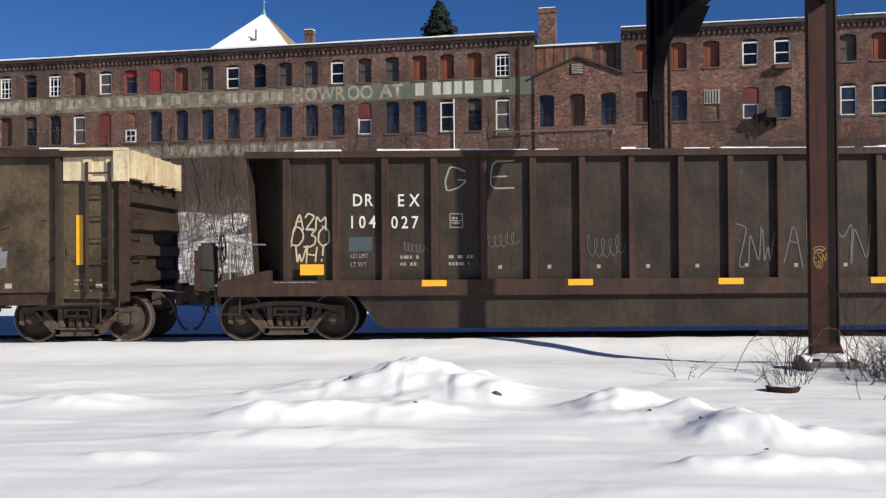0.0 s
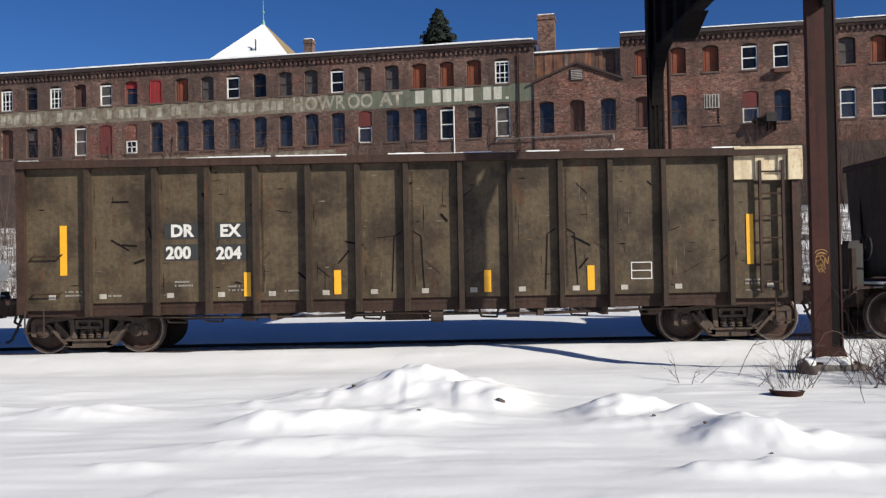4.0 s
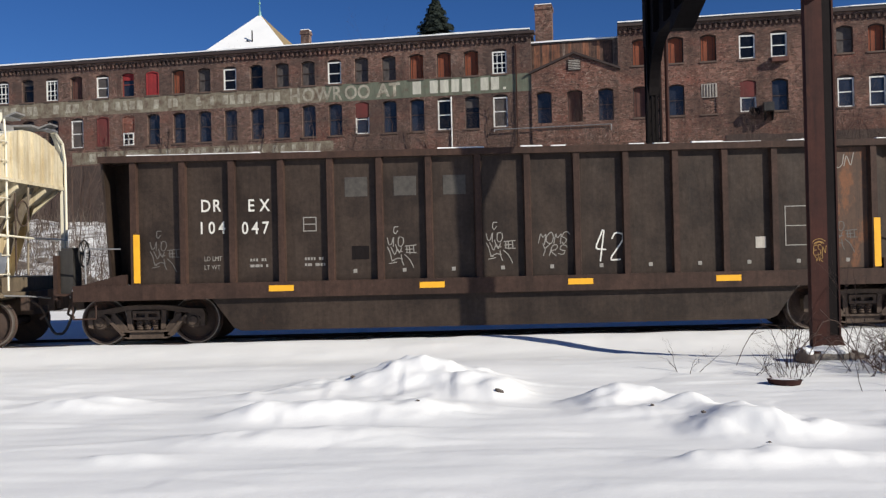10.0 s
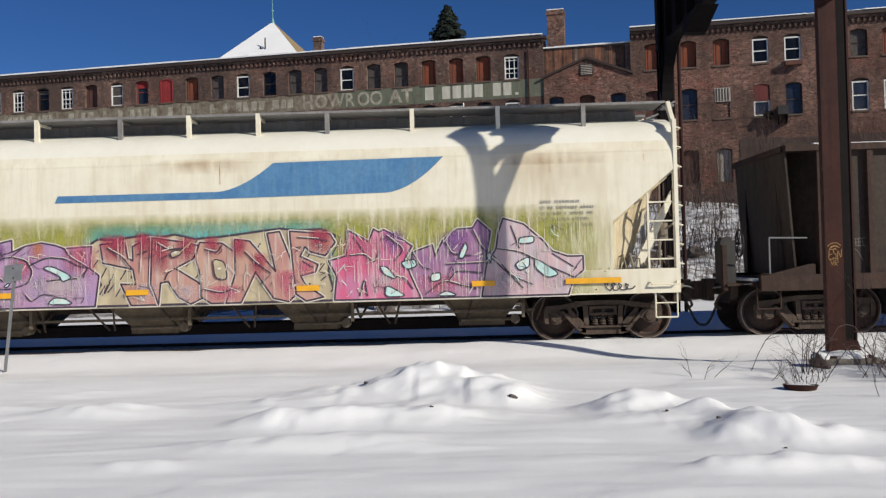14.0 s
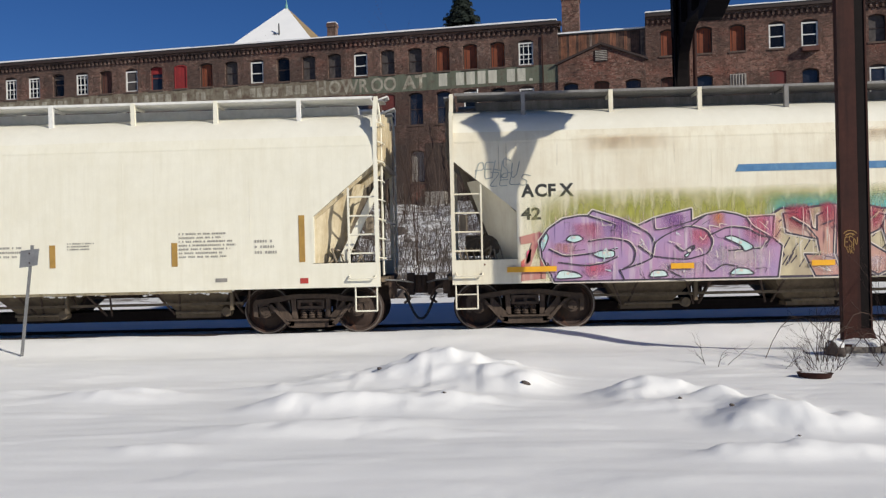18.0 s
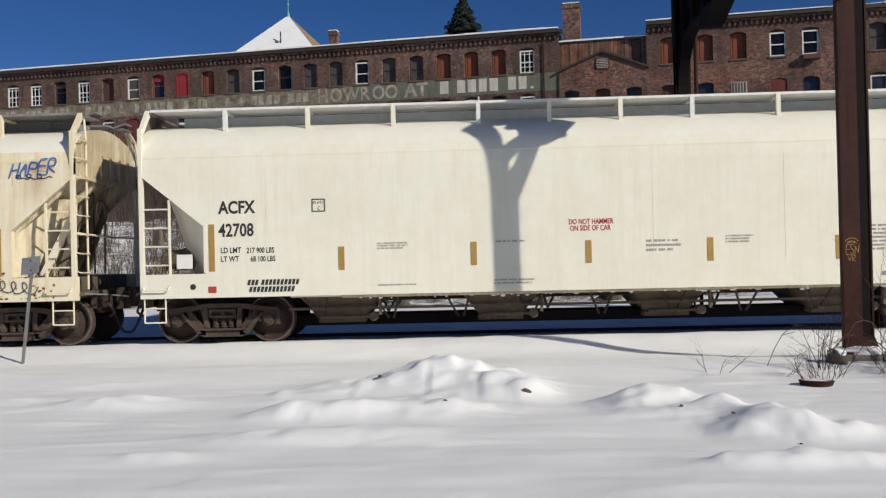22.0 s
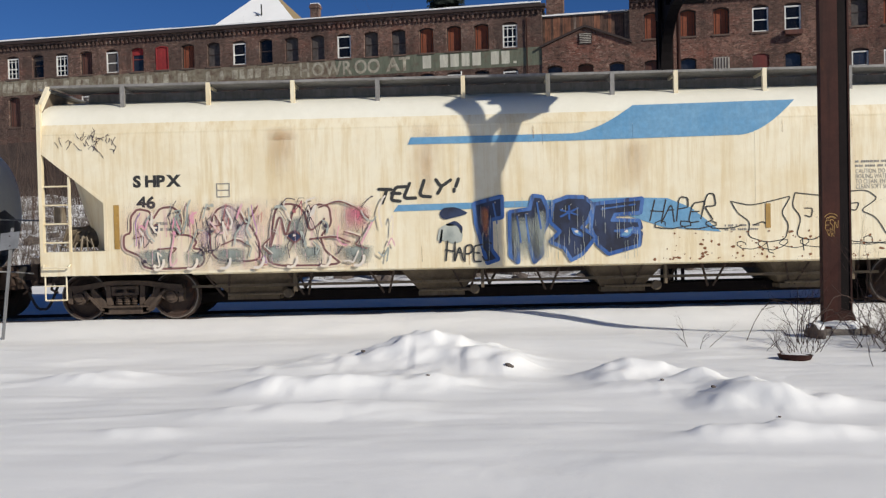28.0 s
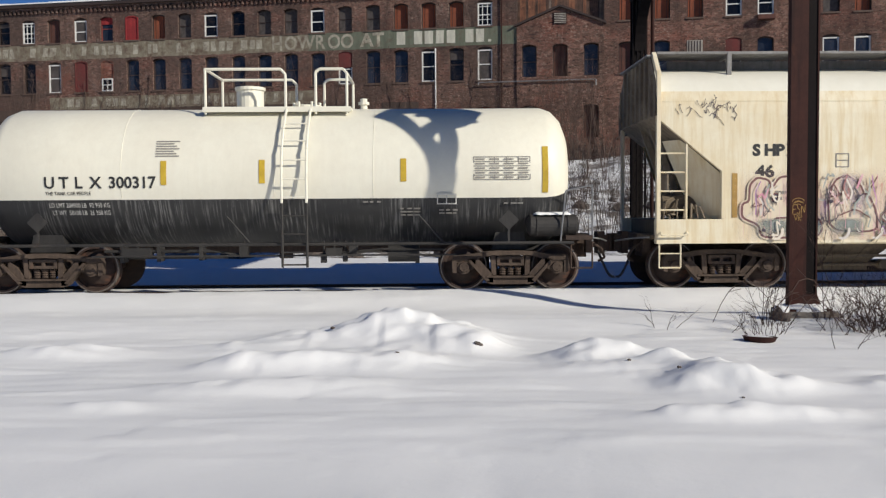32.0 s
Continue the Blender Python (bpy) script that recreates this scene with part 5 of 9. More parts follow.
def mural(car, area, shapes, holes, lines, patches, y, seed, hole_paint, back=None, rounded=False, line=0.032, rim=None, drips=60, drip=None, ink=None, flecks=0.55):
    """A spray-can mural: overlapping filled shapes with a pale rim and a dark outline, eyes of a second colour, inner lines, soft patches of colour and runs."""
    rng = random.Random(seed)
    ink, rim = ink or G_OUT, rim or G_SILVER
    piece = part("graffiti_piece", bmesh.new(), ink, car, "spray-painted interlocking letters with dark outlines")

    def lay(name, bm, material):
        tagged(part(name, bm, material, piece), kind="stuff")

    def border(pts, w, yy, material, name):
        bm = bmesh.new()
        ribbon(bm, pts + pts[:1], w, yy)
        lay(name, bm, material)

    if back:
        # block shadow of the letters, hatched
        for text, material in back:
            pts = drawn(text, area, rounded)
            bm = bmesh.new()
            poly(bm, [(a, y - 0.001, b) for a, b in pts])
            lay("backing_paint", bm, material)
            border(pts, line * 1.3, y - 0.002, ink, "outline_paint")
        bm = bmesh.new()
        x = area[0]
        while x < area[1]:
            z = rng.uniform(area[2] + 0.15, area[3] - 0.25)
            ribbon(bm, [(x, z), (x + 0.10, z + rng.uniform(0.06, 0.2))], line * 0.7, y - 0.0032)
            x += rng.uniform(0.02, 0.06)
        lay("hatching", bm, ink)
    for k, (text, fill) in enumerate(shapes):
        pts = drawn(text, area, rounded)
        yy = y - 0.005 - 0.004 * k
        border(pts, line * 2.3, yy, rim, "rim_paint")
        bm = bmesh.new()
        poly(bm, [(a, yy - 0.002, b) for a, b in pts])
        lay("fill_paint", bm, fill)
        border(pts, line, yy - 0.0032, ink, "outline_paint")
    y -= 0.006 + 0.004 * len(shapes)
    for u, v, ru, rv, material in patches:
        w, h = (area[1] - area[0]) / 100, (area[3] - area[2]) / 100
        decal(piece, "colour_patch", area[0] + (u - ru) * w, area[0] + (u + ru) * w, area[2] + max(0, v - rv) * h, area[2] + (v + rv) * h, material, y)
        y -= 0.0007
    bm, shine = bmesh.new(), bmesh.new()
    for text in lines:
        pts = drawn(text, area, True, False)
        ribbon(bm, pts, line * rng.uniform(0.6, 0.9), y - 0.003)
        ribbon(shine, [(a + line * 0.8, b + line * 0.5) for a, b in pts[: len(pts) * 2 // 3]], line * 0.45, y - 0.0015)
    lay("outline_paint", bm, ink)
    lay("highlight_paint", shine, G_SILVER)
    for text in holes:
        pts = drawn(text, area, True)
        bm = bmesh.new()
        poly(bm, [(a, y - 0.0055, b) for a, b in pts])
        lay("eye_paint", bm, hole_paint)
        border(pts, line * 0.75, y - 0.0065, ink, "outline_paint")
        cx, cz = sum(p[0] for p in pts) / len(pts), sum(p[1] for p in pts) / len(pts)
        bm = bmesh.new()
        blob(bm, cx - 0.01, cz + 0.02, 0.035, 0.022, y - 0.0085, seed)
        lay("highlight_paint", bm, G_SILVER)
    # overspray flecks and short accent strokes
    for material, count in ((ink, 26), (G_SILVER, 40), (hole_paint, 10)):
        bm = bmesh.new()
        for k in range(int(flecks * count * (area[1] - area[0]) / 4)):
            x, z = rng.uniform(area[0] + 0.1, area[1] - 0.1), rng.uniform(area[2] + 0.05, area[3] - 0.25)
            p = [(x, z), (x + rng.uniform(-0.10, 0.12), z + rng.uniform(-0.12, 0.14)), (x + rng.uniform(-0.16, 0.2), z + rng.uniform(-0.15, 0.15))]
            ribbon(bm, smooth_path(p, 3), rng.uniform(0.007, 0.016), y - 0.0095)
        lay("accent_stroke", bm, material)
    for material, count in ((drip or G_SILVER, drips), (G_GREY, drips // 3)):
        bm = bmesh.new()
        for k in range(count):
            x = rng.uniform(area[0], area[1])
            zt = rng.uniform(area[2] + 0.2, area[3])
            ribbon(bm, [(x, zt), (x, max(area[2] + 0.01, zt - rng.uniform(0.08, 0.5)))], rng.uniform(0.004, 0.009), y - 0.011, round_ends=False)
        lay("paint_run", bm, material)
    return piece


def side_ladder(car, x0, x1, z0, z1, y, n, material, r=0.016, up0=None, w=0.025):
    lad = part("ladder", bx(x0 - w, x0 + w, y - 0.03, y + 0.03, z0, z1), material, car)
    part("side_rail", bx(x1 - w, x1 + w, y - 0.03, y + 0.03, z0, up0 or z1), material, lad)
    for k in range(n):
        z = z0 + (min(z1, up0 or z1) - z0) * (k + 0.5) / n
        bm = bmesh.new()
        rod(bm, (x0, y, z), (x1, y, z), r, 6)
        part("rung", bm, material, lad)
    return lad


def stirrup(car, x0, x1, z0, z1, y, material):
    bm = bmesh.new()
    pipe(bm, [(x0, y, z1), (x0, y, z0), (x1, y, z0), (x1, y, z1)], 0.016, 6)
    rod(bm, (x0, y, (z0 + z1) / 2 + 0.04), (x1, y, (z0 + z1) / 2 + 0.04), 0.013, 6)
    part("stirrup_step", bm, material, car)


def hand_rail(car, pts, material, r=0.016, name="grab_iron"):
    bm = bmesh.new()
    pipe(bm, pts, r, 6)
    part(name, bm, material, car)


def end_gear(car, end, x, material):
    """Brake rigging and steps between the end of the body and the coupler."""
    bm = bmesh.new()
    box(bm, min(end * (x - 0.5), end * x), max(end * (x - 0.5), end * x), -1.45, 1.45, 0.98, 1.06)
    part("end_platform", bm, material, car)
    bm = bmesh.new()
    pipe(bm, [(end * (x - 0.02), -1.4, 1.02), (end * (x + 0.25), -0.9, 0.98), (end * (x + 0.45), -0.4, 0.92)], 0.016, 6)
    part("uncoupling_lever", bm, GALV, car)
    bm = bmesh.new()
    box(bm, min(end * (x - 0.12), end * (x + 0.02)), max(end * (x - 0.12), end * (x + 0.02)), -0.35, 0.35, 0.7, 1.05)
    part("striker", bm, TRUCK, car)


# ---- gondolas ----
def tub_gondola(name, label, centre, shift=0.0):
    car = new_car(name, label, centre, 8.78, 6.82)
    L, y, rib_y = 7.62, 1.50, 1.60
    x_end = 6.86
    ribs = [-6.86 + 13.72 * k / 15 + shift for k in range(16)]
    part("side_sheet", bx(-x_end, x_end, -y, -y + 0.04, 1.17, 3.46), GON_DARK, car)
    part("side_sheet", bx(-x_end, x_end, y - 0.04, y, 1.17, 3.46), GON_DARK, car)
    for s in (-1, 1):
        for x in ribs:
            bm = bmesh.new()
            w0, w1 = 0.075, 0.055
            p = [(x - w0, s * y), (x + w0, s * y), (x + w1, s * rib_y), (x - w1, s * rib_y)]
            a, b = [bm.verts.new((q[0], q[1], 1.17)) for q in p], [bm.verts.new((q[0], q[1], 3.44)) for q in p]
            bm.faces.new(a), bm.faces.new(b)
            for i in range(4):
                bm.faces.new((a[i], a[(i + 1) % 4], b[(i + 1) % 4], b[i]))
            part("rib", bm, GON_FRAME, car)
        bm = bmesh.new()
        box(bm, -x_end - 0.14, x_end + 0.14, min(s * 1.44, s * 1.63), max(s * 1.44, s * 1.63), 3.44, 3.56)
        part("top_chord", bm, GON_FRAME, car)
        bm = bmesh.new()
        box(bm, -8.0, 8.0, min(s * 1.45, s * 1.62), max(s * 1.45, s * 1.62), 0.88, 1.17)
        part("side_sill", bm, GON_FRAME, car)
    for e in (-1, 1):
        # a recessed bay behind the last rib, its sheet curving in to a full-width end plate
        for s in (-1, 1):
            bm = bmesh.new()
            plan = [(6.86, 1.5), (7.0, 1.28), (7.2, 1.07), (7.32, 0.98), (7.45, 0.92)] if e < 0 else [(6.86, 1.5), (7.0, 1.44), (7.16, 1.36), (7.3, 1.27), (7.45, 1.18)]
            cols = [[bm.verts.new((e * a, s * b, z)) for z in (1.17, 3.46)] for a, b in plan]
            for p, q in zip(cols, cols[1:]):
                bm.faces.new((p[0], q[0], q[1], p[1]))
            part("bay_sheet", bm, GON_DARK, car, smooth=True)
            part("bay_cover", bx(min(e * 6.9, e * 7.44), max(e * 6.9, e * 7.44), min(s * 0.9, s * 1.44), max(s * 0.9, s * 1.44), 3.455, 3.50), GON_DARK, car)
            part("end_chord", bx(min(e * (x_end + 0.14), e * 7.49), max(e * (x_end + 0.14), e * 7.49), min(s * 1.44, s * 1.63), max(s * 1.44, s * 1.63), 3.44, 3.56), GON_FRAME, car)
        foot = e * 7.44 + (0.12 if e > 0 else 0.14)
        bm = bmesh.new()
        prism(bm, [(foot, 1.17), (foot + e * 0.04, 1.17), (e * 7.48, 3.44), (e * 7.44, 3.44)], -1.5, 1.5)
        wall = part("end_wall", bm, GON_DARK, car)
        for yy in (-0.75, 0.0, 0.75) if e > 0 else ():
            bm = bmesh.new()
            prism(bm, [(foot + e * 0.04, 1.17), (foot + e * 0.12, 1.17), (e * 7.54, 3.44), (e * 7.48, 3.44)], yy - 0.05, yy + 0.05)
            part("end_post", bm, GON_DARK, wall)
        part("end_chord", bx(min(e * 7.36, e * 7.52), max(e * 7.36, e * 7.52), -1.44, 1.44, 3.44, 3.555), GON_FRAME, car)
        end_gear(car, e, 8.1, GON_FRAME)
        bm = bmesh.new()
        prism(bm, [(e * 7.0, 1.17), (e * 7.9, 1.17), (e * 7.1, 1.36), (e * 7.0, 1.36)], -1.60, -1.50)
        part("gusset", bm, GON_FRAME, car)
        hand_rail(car, [(e * 7.8, -1.5, 1.06), (e * 7.8, -1.5, 1.86), (e * 7.12, -1.55, 1.84)], GALV)
        hand_rail(car, [(e * 8.05, -1.5, 1.05), (e * 8.05, -1.5, 0.55), (e * 7.62, -1.5, 0.55), (e * 7.62, -1.5, 0.9)], GON_FRAME, name="stirrup_step")
        bm = bmesh.new()
        box(bm, min(e * 8.48, e * 8.56), max(e * 8.48, e * 8.56), -1.15, -1.0, 0.9, 1.75)
        box(bm, min(e * 8.0, e * 8.5), max(e * 8.0, e * 8.5), -1.2, -0.95, 0.98, 1.02)
        part("brake_stand", bm, GON_FRAME, car)
        if e < 0:
            # brake housing on the end platform, with its hand wheel
            bm = bmesh.new()
            box(bm, -8.54, -8.26, -0.95, -0.55, 1.02, 1.84)
            box(bm, -8.50, -8.30, -0.90, -0.60, 1.84, 1.90)
            housing = part("brake_housing", bm, DULL_BLACK, car)
            bm = bmesh.new()
            ring = [(-8.12, -0.75 + 0.26 * math.cos(a), 1.78 + 0.26 * math.sin(a)) for a in [2 * math.pi * k / 18 for k in range(19)]]
            pipe(bm, ring, 0.016, 6)
            for k in range(0, 18, 3):
                rod(bm, (-8.14, -0.75, 1.78), ring[k], 0.010, 5)
            rod(bm, (-8.26, -0.75, 1.78), (-8.11, -0.75, 1.78), 0.03, 8)
            part("hand_wheel", bm, DULL_BLACK, housing)
        part("platform_snow", bx(min(e * 7.75, e * 8.1), max(e * 7.75, e * 8.1), -1.4, 1.2, 1.06, 1.10), SNOW, car)
    # the tub hanging between the trucks
    for s in (-1, 1):
        bm = bmesh.new()
        prism(bm, [(-5.45, 0.88), (5.45, 0.88), (5.05, 0.33), (4.9, 0.27), (-4.9, 0.27), (-5.05, 0.33)], s * 1.50, s * 0.15)
        part("tub", bm, GON_DARK, car)
    part("floor", bx(-L, L, -1.45, 1.45, 1.05, 1.12), GON_FRAME, car)
    bm = bmesh.new()
    rng = random.Random(int(centre))
    x = -7.6
    while x < 7.0:
        w = rng.uniform(0.08, 0.9)
        if rng.random() < 0.6:
            box(bm, x, x + w, -1.6, -1.46, 3.56, 3.57 + rng.random() * 0.03)
        x += w
    tagged(part("chord_snow", bm, SNOW, car), kind="stuff")
    return car


def ribbed_gondola(name, label, centre):
    car = new_car(name, label, centre, 8.05, 6.13)
    L, y, rib_y = 7.22, 1.50, 1.62
    ribs = [-5.95, -4.69, -3.71, -2.82, -1.84, -0.92, -0.02, 0.99, 1.91, 2.85, 3.77, 4.76, 5.99]
    for s in (-1, 1):
        part("side_sheet", bx(-L, L, min(s * y, s * (y - 0.04)), max(s * y, s * (y - 0.04)), 0.98, 3.50), GON_OLIVE, car)
        for x in ribs:
            bm = bmesh.new()
            w0, w1 = 0.065, 0.045
            p = [(x - w0, s * y), (x + w0, s * y), (x + w1, s * rib_y), (x - w1, s * rib_y)]
            a, b = [bm.verts.new((q[0], q[1], 0.74)) for q in p], [bm.verts.new((q[0], q[1], 3.50)) for q in p]
            bm.faces.new(a), bm.faces.new(b)
            for i in range(4):
                bm.faces.new((a[i], a[(i + 1) % 4], b[(i + 1) % 4], b[i]))
            part("rib", bm, GON_RIB, car)
        part("top_chord", bx(-L - 0.05, L + 0.05, min(s * 1.44, s * 1.66), max(s * 1.44, s * 1.66), 3.50, 3.64), GON_FRAME, car)
        part("side_sill", bx(-L + 0.1, L - 0.1, min(s * 1.30, s * 1.44), max(s * 1.30, s * 1.44), 0.74, 0.98), GON_FRAME, car)
        for e in (-1, 1):
            part("side_skirt", bx(min(e * 5.95, e * L), max(e * 5.95, e * L), min(s * 1.5, s * 1.53), max(s * 1.5, s * 1.53), 0.86, 1.0), GON_OLIVE, car)
    part("floor", bx(-L, L, -1.45, 1.45, 0.88, 0.98), GON_FRAME, car)
    for e in (-1, 1):
        wall = part("end_wall", bx(min(e * (L - 0.05), e * L), max(e * (L - 0.05), e * L), -1.5, 1.5, 0.9, 3.5), GON_RIB, car)
        for k in range(5):
            bm = bmesh.new()
            z = 1.1 + 0.5 * k
            prism(bm, [(e * L, z), (e * (L + 0.12), z + 0.06), (e * (L + 0.12), z + 0.24), (e * L, z + 0.30)], -1.45, 1.45)
            part("end_stiffener", bm, GON_RIB, wall)
        for s in (-1, 1):
            part("corner_post", bx(min(e * (L - 0.1), e * (L + 0.05)), max(e * (L - 0.1), e * (L + 0.05)), min(s * 1.44, s * 1.6), max(s * 1.44, s * 1.6), 0.8, 3.5), GON_FRAME, car)
        end_gear(car, e, 7.55, GON_FRAME)
        hand_rail(car, [(e * (L - 0.1), -1.6, 0.86), (e * (L - 0.1), -1.6, 0.45), (e * (L - 0.45), -1.6, 0.45), (e * (L - 0.45), -1.6, 0.86)], GON_FRAME, name="stirrup_step")
    # cream end panels, the ladder and grab irons
    part("end_panel", bx(6.07, 6.46, -1.56, -1.50, 3.06, 3.50), GON_CREAM, car, "cream painted steel panel")
    part("end_panel", bx(6.60, 6.90, -1.56, -1.50, 3.06, 3.50), GON_CREAM, car, "cream painted steel panel")
    part("end_panel", bx(7.04, 7.3, -1.665, -1.56, 3.04, 3.60), GON_CREAM, car, "cream painted steel panel")
    part("end_panel", bx(6.05, 7.3, -1.675, -1.55, 3.605, 3.655), GON_CREAM, car, "cream painted steel panel")
    part("end_panel", bx(7.18, 7.37, -1.50, 1.50, 3.10, 3.62), GON_CREAM, car, "cream painted steel panel")
    for yy in (-0.9, -0.2, 0.5, 1.2):
        part("panel_post", bx(7.30, 7.42, yy, yy + 0.12, 3.06, 3.62), GON_CREAM, car)
    for a in ((6.46, 6.62, 3.06, 3.50), (6.88, 7.02, 3.06, 3.50)):
        part("panel_post", bx(a[0], a[1], -1.60, -1.50, a[2], a[3]), GON_CREAM, car)
    part("panel_rail", bx(6.46, 7.02, -1.585, -1.50, 3.04, 3.12), GON_CREAM, car)
    side_ladder(car, 6.53, 6.95, 0.95, 3.4, -1.60, 6, GON_FRAME)
    for z in (1.2, 1.9):
        hand_rail(car, [(-6.95, -1.52, z), (-6.95, -1.60, z - 0.03), (-6.45, -1.60, z - 0.03), (-6.45, -1.52, z)], GON_FRAME)
    for k in range(5):
        hand_rail(car, [(7.25, -1.3, 1.2 + 0.42 * k), (7.38, -1.3, 1.2 + 0.42 * k), (7.38, -0.9, 1.2 + 0.42 * k), (7.25, -0.9, 1.2 + 0.42 * k)], GON_FRAME)
    # door gear under the floor
    for x, r in ((0.52, 0.16), (1.95, 0.09), (-3.0, 0.07), (4.6, 0.07)):
        bm = bmesh.new()
        rod(bm, (x - 0.12, -1.25, 0.66), (x + 0.12, -1.25, 0.66), r, 14)
        box(bm, x - 0.03, x + 0.03, -1.28, -1.22, 0.6, 0.9)
        part("brake_cylinder", bm, TRUCK, car)
    part("brake_rod", bx(-4.4, 4.2, -1.0, -0.96, 0.62, 0.66), TRUCK, car)
    for x in (-2.6, -1.2, 2.4, 3.6):
        part("floor_beam", bx(x, x + 0.12, -1.4, 1.4, 0.6, 0.88), TRUCK, car)
    part("brake_reservoir", bx(-0.5, 0.35, -0.7, -0.3, 0.52, 0.82), TRUCK, car)
    bm = bmesh.new()
    pipe(bm, [(-5.0, -1.36, 0.70), (-2.2, -1.36, 0.66), (-0.2, -1.36, 0.70), (2.6, -1.36, 0.64), (5.0, -1.36, 0.70)], 0.022, 6)
    part("train_line", bm, TRUCK, car)
    for x in (-4.6, -3.9, -0.9, 0.2, 1.3, 3.0, 4.3):
        bm = bmesh.new()
        pipe(bm, [(x, -1.3, 0.80), (x + 0.05, -1.28, 0.60), (x + 0.35, -1.2, 0.58), (x + 0.4, -1.1, 0.80)], 0.02, 6)
        part("door_hook", bm, TRUCK, car)
    # snow along the top, lip rust and dings on the sheets
    rng = random.Random(41)
    bm = bmesh.new()
    x = -7.2
    while x < 7.2:
        w = rng.uniform(0.1, 0.8)
        if rng.random() < 0.45:
            box(bm, x, x + w, -1.64, -1.46, 3.64, 3.648 + rng.random() * 0.022)
        x += w
    tagged(part("chord_snow", bm, SNOW, car), kind="stuff")
    for mt, count, nm in ((STEEL_BLACK, 90, "dent_marks"), (RUST_LIGHT, 70, "rust_marks"), (GON_PALE, 60, "scuff_marks")):
        bm = bmesh.new()
        for k in range(count):
            x = rng.uniform(-7.0, 7.0) if k % 3 else rng.choice(ribs) + rng.uniform(0.09, 0.16)
            z = 1.1 + 2.3 * rng.random() ** (1.5 if nm == "rust_marks" else 1.0)
            w, h = (rng.uniform(0.04, 0.22), rng.uniform(0.006, 0.018)) if k % 2 else (rng.uniform(0.006, 0.02), rng.uniform(0.05, 0.3))
            if all(abs(x + w / 2 - r) > 0.09 + w / 2 for r in ribs):
                yy = -1.5025 - 0.0004 * (k % 5)
                poly(bm, [(x, yy, z), (x + w * 0.6, yy, z - h * rng.random()), (x + w, yy, z + h * 0.4), (x + w * 0.5, yy, z + h)])
        tagged(part(nm, bm, mt, car), kind="stuff")
    return car


RUST_LIGHT = plain("light_rust", (0.20, 0.085, 0.035), 0.85, vary=0.3)
GON_PALE = plain("rubbed_paint", (0.17, 0.135, 0.09), 0.7, vary=0.25)


tub_a = tub_gondola("gondola_car", "dark brown ribbed tub gondola with white stencils and graffiti", 53.6, 0.13)
rib_b = ribbed_gondola("gondola_car", "olive brown weathered ribbed gondola with a cream end panel", 36.65)
tub_c = tub_gondola("gondola_car", "dark brown tub gondola with scrawled white tags", 19.69)


TAG_CREAM = plain("cream_marker", (0.55, 0.47, 0.32), 0.7)


def marks_a(car):
    y = -1.504
    yf = -1.624
    for t, x, z in (("DR", -5.51, 2.55), ("EX", -4.67, 2.54), ("104", -5.58, 2.14), ("027", -4.79, 2.13)):
        stencil(t, 0.225, x, 0.225 if len(t) == 2 else 0.19, y, z, INK_WHITE, car, bold=0.004, width=0.82)
    for x in (-4.22, -1.52, 1.25, 4.05, 6.4):
        decal(car, "reflector", x, x + 0.46, 1.05, 1.165, YELLOW, yf)
    decal(car, "reflector", -6.47, -6.03, 1.27, 1.47, YELLOW, -1.61)
    scrawl(car, "A2M", -6.62, -6.0, 2.12, 2.44, TAG_CREAM, -1.504, 0.030, 1)
    scrawl(car, "D30", -6.66, -5.95, 1.80, 2.12, TAG_CREAM, -1.504, 0.030, 2)
    scrawl(car, "WH!", -6.60, -5.98, 1.50, 1.80, TAG_CREAM, -1.504, 0.030, 3)
    scrawl(car, "G", -3.82, -3.3, 2.85, 3.32, INK_GREY, y, 0.03, 4, lean=0)
    scrawl(car, "E", -2.95, -2.5, 2.85, 3.32, INK_GREY, y, 0.03, 5, lean=0)
    frame_mark(car, -3.70, -3.45, 2.13, 2.40, INK_GREY, y, bars=1)
    small_print(car, -3.66, -3.50, 2.18, 2.36, 2, INK_GREY, y, 3)
    for text, z in (("LD LMT", 1.58), ("LT WT", 1.42)):
        letters(text, 0.085, -5.55, y, z, INK_GREY, car, width=0.82)
    small_print(car, -4.62, -4.2, 1.40, 1.66, 2, INK_GREY, y, 2)
    small_print(car, -3.72, -3.25, 1.40, 1.66, 2, INK_GREY, y, 6)
    decal(car, "blue_patch", -5.58, -5.14, 1.70, 1.97, plain("faded_blue", (0.05, 0.075, 0.085), 0.7), y)
    for i, (x0, x1, z0, z1) in enumerate(((-3.0, -2.45, 1.78, 2.03), (-1.15, -0.5, 1.6, 2.0), (-4.55, -4.2, 1.70, 1.86))):
        loops(car, x0, x1, z0, z1, INK_FAINT, y, 5, 0.014, 10 + i)
    scrawl(car, "ZNW", 1.6, 2.32, 1.4, 2.1, INK_FAINT, y, 0.028, 8)
    scrawl(car, "AW", 2.5, 3.2, 1.4, 2.3, INK_FAINT, y, 0.028, 9)
    scrawl(car, "MN", 3.4, 4.1, 1.4, 2.2, INK_FAINT, y, 0.028, 12)
    for i, x in enumerate(np.arange(-2.85, 6.4, 0.915)):
        decal(car, "drain_plate", x + 0.05, x + 0.12, 1.36, 1.43, INK_GREY, y)
    small_print(car, -6.95, -6.1, 1.12, 1.16, 1, INK_GREY, yf, 7)


